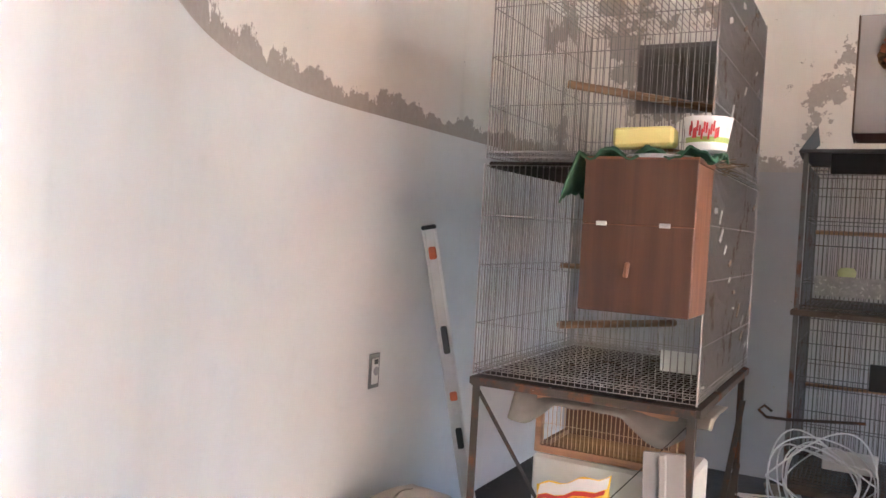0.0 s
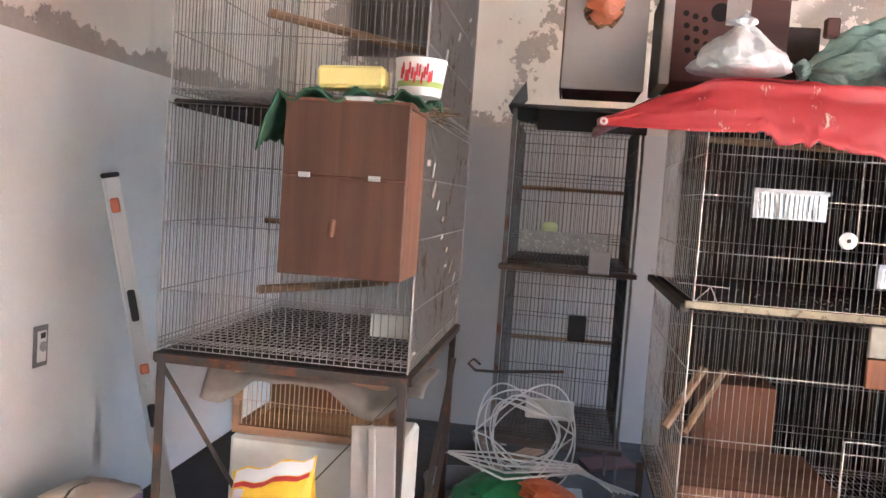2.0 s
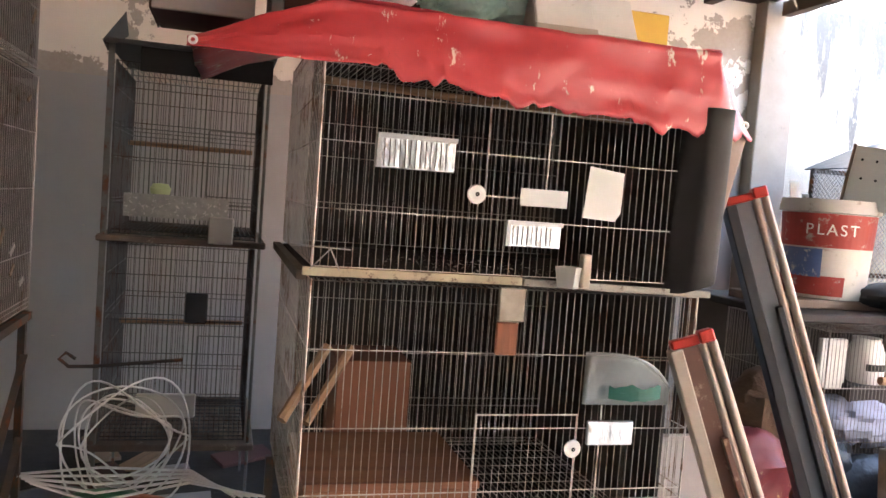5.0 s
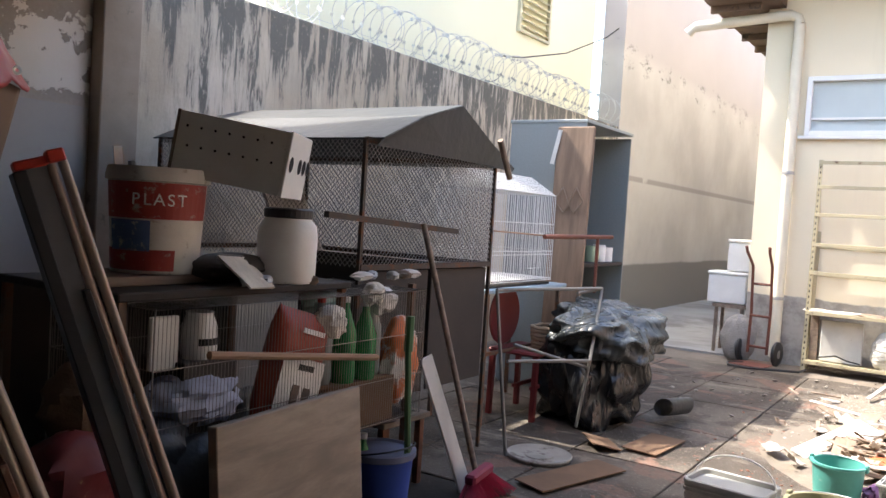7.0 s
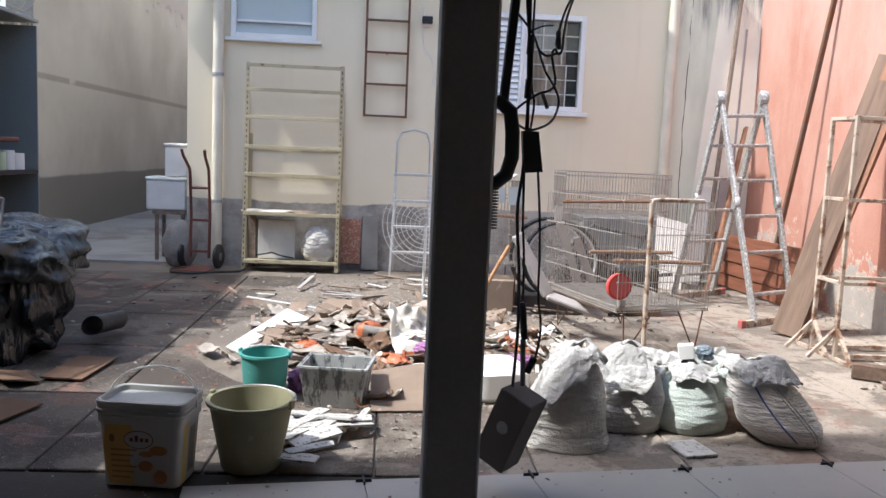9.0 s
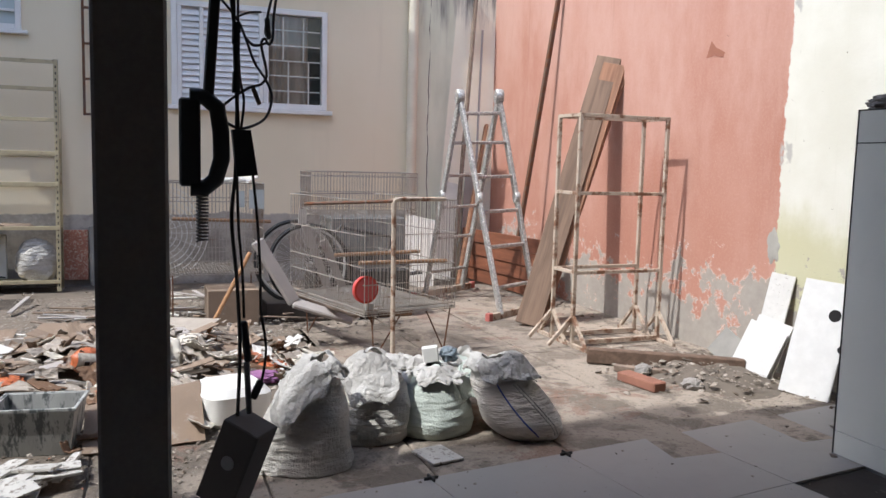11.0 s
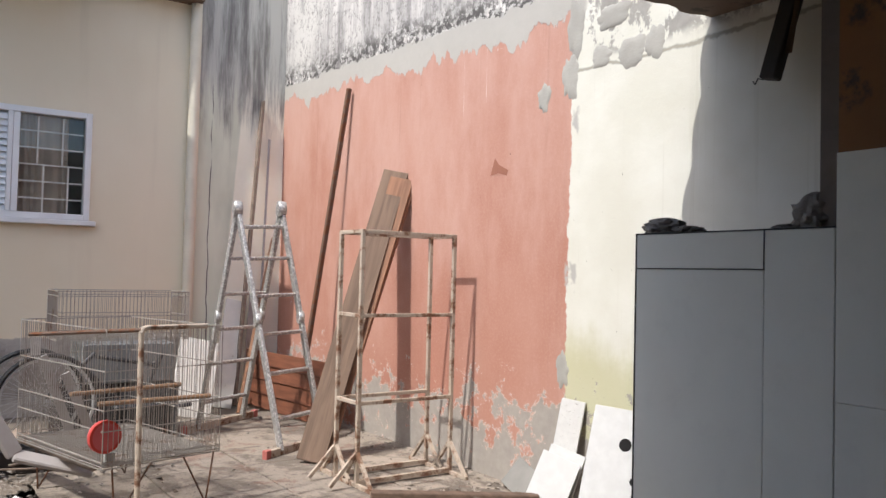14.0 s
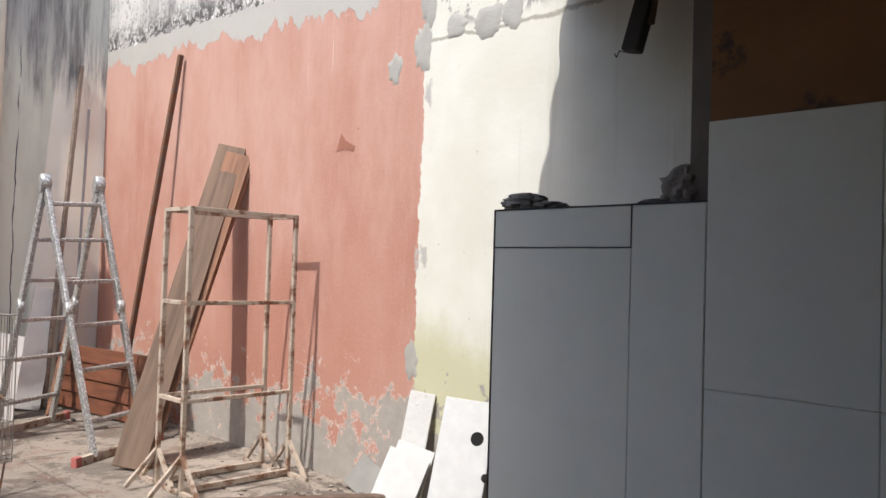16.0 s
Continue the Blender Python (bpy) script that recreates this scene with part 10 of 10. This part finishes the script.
mound("earth_mound", "low mound of broken plaster and earth", 5.55, 0.65, 1.15, 1.15, 0.15, 3, EARTH)
mound("plaster_mound", "grey crushed plaster heap by the house", 7.0, 0.55, 1.1, 1.2, 0.07, 8, plain("crushed_plaster", (0.20, 0.165, 0.13), 0.95, spot=((0.36, 0.325, 0.285), 0.54), amount=0.7, scale=25, bump=0.8, depth=0.02))
mound("rubble_mound", "small heap of broken bricks by the wall", 4.70, -2.45, 0.55, 0.34, 0.09, 5, EARTH)
stones("rubble", "small broken stones and plaster around the heap", 1100, 5.6, 0.5, 0.75, 0.75, 0.005, 0.028, 1, RUBBLE, 0.16)
CHIPS = Mat("plaster_chips", 0.95)
CHIPS.color(CHIPS.mix(CHIPS.island(), (0.09, 0.075, 0.06), (0.36, 0.325, 0.285)))
CHIPS = CHIPS.mat
stones("rubble", "crushed plaster and chips before the house", 4200, 7.0, 0.4, 0.6, 0.75, 0.004, 0.035, 2, CHIPS, 0.05)
stones("rubble", "red brick crumbs and grit over the paving", 900, 5.2, 1.2, 0.9, 0.45, 0.004, 0.016, 12, TERRACOTTA, 0.0)
stones("rubble", "grey grit trodden over the yard paving", 3200, 5.0, -0.3, 1.3, 1.5, 0.0015, 0.012, 13, CHIPS, 0.0)
stones("rubble", "chips and crumbs by the broken tiles", 1300, 4.2, 0.6, 0.28, 0.32, 0.003, 0.018, 3, RUBBLE)
stones("rubble", "broken bricks and gravel by the white boards", 520, 4.65, -2.40, 0.34, 0.22, 0.008, 0.035, 4, RUBBLE, 0.07)
stones("rubble", "scattered chips over the yard paving", 700, 5.6, -0.3, 1.6, 1.5, 0.003, 0.013, 5, RUBBLE)
stones("rubble", "plaster crumbs along the foot of the red wall", 420, 6.4, -2.72, 1.1, 0.13, 0.005, 0.03, 6, RUBBLE)
rng = random.Random(77)
for k in range(46):
    x, y, a_ = rng.gauss(6.95, 0.35), rng.gauss(0.45, 0.6), rng.gauss(1.5, 0.7)
    ln, w_ = rng.uniform(0.06, 0.26), rng.uniform(0.012, 0.04)
    solid("splinter", Geo().bar((-ln * math.cos(a_), -ln * math.sin(a_), 0), (ln * math.cos(a_), ln * math.sin(a_), rng.uniform(0.0, 0.05)), w_, 0.010, (0, 0, 1), 0.002), (PLANK_GREY, GREY_BOARD, CARD, WHITE_BOARD)[k % 4], ("weathered wood splinter before the house", "grey ply splinter before the house", "torn carton strip before the house", "white board splinter before the house")[k % 4], "splinter", pose(x, y, 0.05), group="splinters before the house")
LITTER = Mat("cage_litter", 0.95)
LITTER.color(LITTER.mix(LITTER.island(), (0.10, 0.07, 0.045), (0.50, 0.46, 0.40)))
LITTER = LITTER.mat
for cx_, cy_, z_, sd_ in ((-0.69, 2.55, 0.834, 31), (0.74, 2.70, 1.037, 32), (0.74, 2.70, 0.41, 33), (-0.02, 3.80, 1.012, 34)):
    stones("seed_litter", "seed husks, straw and droppings on a cage floor", 420, cx_, cy_, 0.13, 0.15, 0.002, 0.008, sd_, LITTER, 0.0, z_)
for x, y, rz, mt, nm in ((4.55, -1.95, 10, TERRACOTTA, "brick"), (4.75, -2.10, -30, MORTAR, "lump"), (4.42, -2.18, 40, MORTAR, "lump")):
    solid("brick_piece" if nm == "brick" else "concrete_lump", Geo().box((-0.14, -0.045, 0), (0.14, 0.045, 0.05), 0.006) if nm == "brick" else lumpy(0.055, 0.045, 0.035, 140 + rz, 0, 14, 9, 0.35), mt, "broken red brick by the rubble heap" if nm == "brick" else "grey lump of old concrete in the rubble", nm, pose(x, y, 0.0 if nm == "brick" else 0.025, 0, 0, rz))
bm_ = thing("timber_beam", "dark weathered timber beam lying before the rack", "beam")
part("beam", Geo().bar((5.06, -1.92, 0.05), (4.58, -2.66, 0.05), 0.06, 0.085, (0, 0, 1), 0.006), wood("dark_timber", (0.16, 0.105, 0.075), 0, 0.8), bm_)
solid("thin_batten", Geo().bar((4.86, -1.98, 0.02), (4.62, -2.30, 0.02), 0.05, 0.03, (0, 0, 1), 0.003), PLANK_GREY, "short grey batten on the ground", "batten")
solid("fallen_slate", Geo().bar((4.95, -2.78, 0.0), (4.90, -2.88, 0.14), 0.24, 0.015, (0, 1, 0.3), 0.002), plain("grey_slate", (0.25, 0.24, 0.22), 0.8, amount=0.4), "grey slab leaning at the wall foot", "slab")

# ---- cables and reel on the porch post ----
BLACK_CABLE = plain("black_cable", (0.035, 0.033, 0.032), 0.55, amount=0.3)
CX = 3.42


def drop_line(pts, r=0.0045):
    """A smooth cable in the plane x = CX through (y, z) points."""
    P = [Vector((CX + 0.004 * math.sin(3 * i + pts[0][1] * 9), *p)) if len(p) == 2 else Vector(p) for i, p in enumerate(pts)]
    out = []
    for i in range(len(P) - 1):
        a, b, c, d = P[max(i - 1, 0)], P[i], P[i + 1], P[min(i + 2, len(P) - 1)]
        for s in range(6):
            q = s / 6
            out.append(0.5 * ((2 * b) + (c - a) * q + (2 * a - 5 * b + 4 * c - d) * q * q + (3 * b - a - 3 * c + d) * q ** 3))
    return Geo().pipe(out + [P[-1]], r, 6)


rl = thing("cable_bundle", "black cables looped and hung from the roof edge", "cable")
for pts, r in (
    ([(0.30, 2.46), (0.29, 1.89), (0.29, 1.67), (0.27, 1.46), (0.27, 1.24), (0.275, 1.10), (0.285, 0.97), (0.27, 0.78), (0.262, 0.58), (0.27, 0.38)], 0.006),
    ([(0.285, 2.46), (0.285, 1.9), (0.28, 1.68), (0.275, 1.45), (0.265, 1.22)], 0.006),
    ([(0.26, 2.46), (0.25, 1.95), (0.262, 1.80), (0.266, 1.6), (0.262, 1.4), (0.25, 1.32), (0.26, 1.22)], 0.004),
    ([(0.27, 1.11), (0.265, 0.95), (0.255, 0.82), (0.25, 0.68)], 0.0045),
    ([(0.225, 1.11), (0.21, 0.96), (0.203, 0.82), (0.20, 0.70), (0.185, 0.58), (0.20, 0.47)], 0.0045),
    ([(2.55, 0.12, 2.45), (2.65, 0.13, 2.05), (2.80, 0.15, 1.76), (3.15, 0.168, 1.68), (3.35, 0.165, 1.62), (0.165, 1.56), (0.168, 1.50), (0.18, 1.485), (0.19, 1.50), (0.20, 1.48), (0.185, 1.40), (0.20, 1.37), (0.24, 1.355), (0.30, 1.31), (0.32, 1.28), (0.29, 1.25), (0.25, 1.24), (0.19, 1.27), (0.17, 1.33), (0.185, 1.38), (0.22, 1.43), (0.245, 1.50), (0.27, 1.55), (0.32, 1.61)], 0.0042),
    ([(2.53, 0.11, 2.45), (2.62, 0.115, 2.08), (2.78, 0.13, 1.80), (3.08, 0.15, 1.70), (3.32, 0.175, 1.63), (0.188, 1.53), (0.178, 1.50)], 0.0042),
    ([(0.245, 1.50), (0.22, 1.478), (0.18, 1.49)], 0.0042), ([(0.27, 1.555), (0.235, 1.57), (0.20, 1.575)], 0.003),
):
    part("cable", drop_line(pts, r), BLACK_CABLE, rl, smooth=True)
part("plug_block", Geo().add([(CX - 0.02, 0.285, 1.235), (CX - 0.02, 0.232, 1.235), (CX - 0.02, 0.212, 1.105), (CX - 0.02, 0.272, 1.10), (CX + 0.02, 0.285, 1.235), (CX + 0.02, 0.232, 1.235), (CX + 0.02, 0.212, 1.105), (CX + 0.02, 0.272, 1.10)], [(0, 1, 2, 3), (4, 5, 6, 7), (0, 1, 5, 4), (1, 2, 6, 5), (2, 3, 7, 6), (3, 0, 4, 7)]), DARK_RUBBER, rl)
part("adapter", Geo().bar((CX, 0.252, 0.67), (CX, 0.238, 0.545), 0.022, 0.025, (1, 0, 0), 0.005), DARK_RUBBER, rl)
part("cord", Geo().tube((CX, 0.243, 0.545), (CX, 0.235, 0.385), 0.009, 8), plain("grey_cord", (0.12, 0.12, 0.12), 0.5), rl)
part("plug", Geo().bar((CX, 0.20, 0.485), (CX, 0.225, 0.43), 0.022, 0.02, (1, 0, 0), 0.004), DARK_RUBBER, rl)
part("knot", Geo().bar((CX, 0.185, 1.56), (CX, 0.178, 1.50), 0.014, 0.018, (1, 0, 0), 0.004), DARK_RUBBER, rl)
part("tag", Geo().bar((CX, 0.225, 1.36), (CX, 0.205, 1.31), 0.012, 0.004, (1, 0, 0)), CARD, rl)
for z in (1.34, 1.48):
    part("tape", Geo().tube((CX, 0.272, z), (CX, 0.27, z + 0.06), 0.012, 8), DARK_RUBBER, rl)
hs = thing("intercom_handset", "dark handset with a coiled cord among the cables", "handset")
part("handset", Geo().pipe([(CX, 0.40, 1.325), (CX, 0.36, 1.325), (CX, 0.325, 1.295), (CX, 0.315, 1.23), (CX, 0.313, 1.15), (CX, 0.33, 1.09), (CX, 0.36, 1.065), (CX, 0.40, 1.065)], 0.024, 12), DARK_RUBBER, hs, smooth=True)
part("bracket", Geo().box((CX - 0.02, 0.372, 1.07), (CX + 0.02, 0.43, 1.32), 0.006), DARK_RUBBER, hs)
part("coiled_cord", Geo().pipe([(CX + 0.016 * math.cos(i * 0.8), 0.368 + 0.016 * math.sin(i * 0.8), 1.06 - 0.15 * i / 120) for i in range(121)], 0.003, 5), BLACK_CABLE, hs, smooth=True)
part("strap", Geo().bar((CX, 0.27, 2.46), (CX, 0.35, 1.32), 0.03, 0.026, (1, 0, 0), 0.004), DARK_RUBBER, hs)
hx = part("socket_box", Geo().box((-0.06, -0.062, -0.14), (0.06, 0.062, 0.13), 0.004), plain("dark_brown_box", (0.05, 0.043, 0.038), 0.7, amount=0.4), rl, "dark socket box", at=pose(CX, 0.27, 0.245, 22, 0, -38))
part("socket", Geo().lathe([(0.022, 0), (0.021, 0.004), (0.001, 0.004)], 16), plain("grey_socket", (0.16, 0.16, 0.16), 0.5), hx, at=pose(-0.0605, 0.0, 0.01, 0, -90, 0))
bt = thing("hanging_timber", "dark broken timber hanging from the porch roof edge", "beam")
part("timber", Geo().bar((3.205, -2.78, 2.46), (3.30, -2.74, 2.06), 0.055, 0.075, (1, 0, 0), 0.006), plain("charred_timber", (0.05, 0.043, 0.038), 0.8, amount=0.6, grain=40, bump=0.6), bt)
part("splinter", Geo().bar((3.185, -2.75, 2.40), (3.225, -2.75, 2.155), 0.012, 0.03, (1, 0, 0), 0.003), CARD_DARK, bt)
part("wire", Geo().pipe([(3.30, -2.74, 2.09), (3.33, -2.74, 2.065), (3.355, -2.74, 2.075), (3.375, -2.75, 2.055), (3.385, -2.75, 2.07)], 0.003, 5), BLACK_CABLE, bt)
solid("overhead_cable", Geo().pipe([(7.6, 5.0, 2.86), (8.12, 5.0, 2.94), (9.14, 4.98, 3.19), (10.09, 4.9, 3.57), (10.6, 4.80, 3.9)], 0.008, 6), BLACK_CABLE, "black cable slung over the boundary wall", "cable", smooth=True)
wb = thing("wall_box", "dull maroon box under the house eave", "box", pose(8.60, 0.56, 3.17))
part("body", Geo().box((0, 0, 0), (0.148, 0.50, 0.47), 0.006), MAROON, wb)
part("rim", Geo().box((-0.006, -0.006, -0.012), (0.148, 0.506, -0.0005), 0.002), GREY_BOARD, wb)

# ---- tiles and paving, piece by piece ----
def tile_row(parent, boxes, material, b=0.002):
    for lo, hi in boxes:
        c = [(a + d) / 2 for a, d in zip(lo, hi)]
        size = tuple(round(abs(d - a), 3) for a, d in zip(lo, hi))
        key = (size, material.name)
        if key not in TILES:
            TILES[key] = Geo().box([-s / 2 for s in size], [s / 2 for s in size], b).mesh("tile")
            TILES[key].materials.append(material)
        part("tile", TILES[key], None, parent, at=pose(*c))


TILES = {}
# grey tiles on the half wall and the wall beside it
hw, ws = bpy.data.objects["half_wall"], bpy.data.objects["wall_south_porch"]
Y0_, Y1_ = -2.149, -2.140
tile_row(hw, [((2.9065, Y0_, 1.2745), (3.45, Y1_, 1.40)), ((2.9065, Y0_, 0.097), (3.45, Y1_, 1.2715)), ((2.9065, Y0_, 0.0), (3.45, Y1_, 0.094))], TILE_GREY)
tile_row(hw, [((2.668, Y0_, z0), (2.9055, Y1_, z1)) for z0, z1 in ((0.097, 1.40), (0.0, 0.094))], TILE_GREY)
xs = [2.665, 2.2155, 1.5255, 0.8355, 0.1455, -0.5445, -1.15]
for a, b in zip(xs, xs[1:]):
    tile_row(ws, [((b + 0.0006, Y0_, z0), (a - 0.0006 if a < 2.6 else a, Y1_, z1)) for z0, z1 in ((0.8811, 1.625), (0.097, 0.880), (0.0, 0.094))], TILE_GREY)
tile_row(hw, [((3.4405, -2.30, 0.003), (3.4495, -2.1495, 1.385))], TILE_GREY)
EDGING = plain("black_edging", (0.03, 0.03, 0.03), 0.5)
for lo, hi in (((3.4505, -2.152, 0.0), (3.456, -2.139, 1.404)), ((2.668, -2.152, 1.4005), (3.456, -2.139, 1.405)), ((2.9060, -2.1405, 1.2720), (3.45, -2.1385, 1.2745)), ((2.9053, -2.1405, 1.2745), (2.9082, -2.1385, 1.4005))):
    part("edging", Geo().box(lo, hi), EDGING, hw, "black joint strip")
# floor tiles of the porch, laid along its slanting edge
fl_ = bpy.data.objects["floor"]
TURN = pose(3.63, 0.0, 0.0, 0, 0, 7.5)
FT = Geo().box((-0.3035, -0.3035, -0.012), (0.3035, 0.3035, 0.0), 0.0006).mesh("tile")
FT.materials.append(TILE_FLOOR)
for i in range(7):
    for j in range(-5, 5):
        m_ = TURN @ pose(-0.305 - 0.61 * i, -0.145 + 0.61 * j, 0)
        x, y = m_.translation.x, m_.translation.y
        if -2.75 < y < 1.25 and x > -0.05 and (y > -1.8 or x > 3.2):
            part("tile", FT, None, fl_, at=m_)
for i in range(2):
    for j in range(-2, 2):
        solid("tile_spacer", Geo().box((-0.028, -0.003, 0), (0.028, 0.003, 0.012)).box((-0.003, -0.028, 0.0), (0.003, 0.028, 0.011)), DARK_RUBBER, "small black plastic cross on a floor tile joint", "tile spacer", TURN @ pose(-0.02 - 0.59 * i, 0.16 + 0.61 * j, 0.0, 0, 0, 20 * i), group="tile spacers")
# yard paving slabs
pv = tagged(new("yard_paving", Geo().box((3.58, -2.90, -0.028), (8.75, 4.75, -0.016)).mesh("yard_paving")), "worn grey concrete paving slabs, cracked and dirty", "paving", kind="structure")
pv.data.materials.append(EARTH)
rng = random.Random(9)
SLABS = [Geo().box((-0.4455, -0.2985, -0.015), (0.4455, 0.2985, 0.0), 0.004).mesh("slab") for _ in range(1)]
SLABS[0].materials.append(CONC)
for i in range(6):
    for j in range(13):
        x, y = 4.03 + 0.90 * i, -2.60 + 0.605 * j
        if x > 8.5 or y > 4.7:
            continue
        if 4.9 < x < 7.7 and -0.2 < y < 1.35:
            continue
        part("slab", SLABS[0], None, pv, at=pose(x, y, rng.uniform(-0.004, 0.0), rng.uniform(-0.25, 0.25), rng.uniform(-0.2, 0.2), 0))
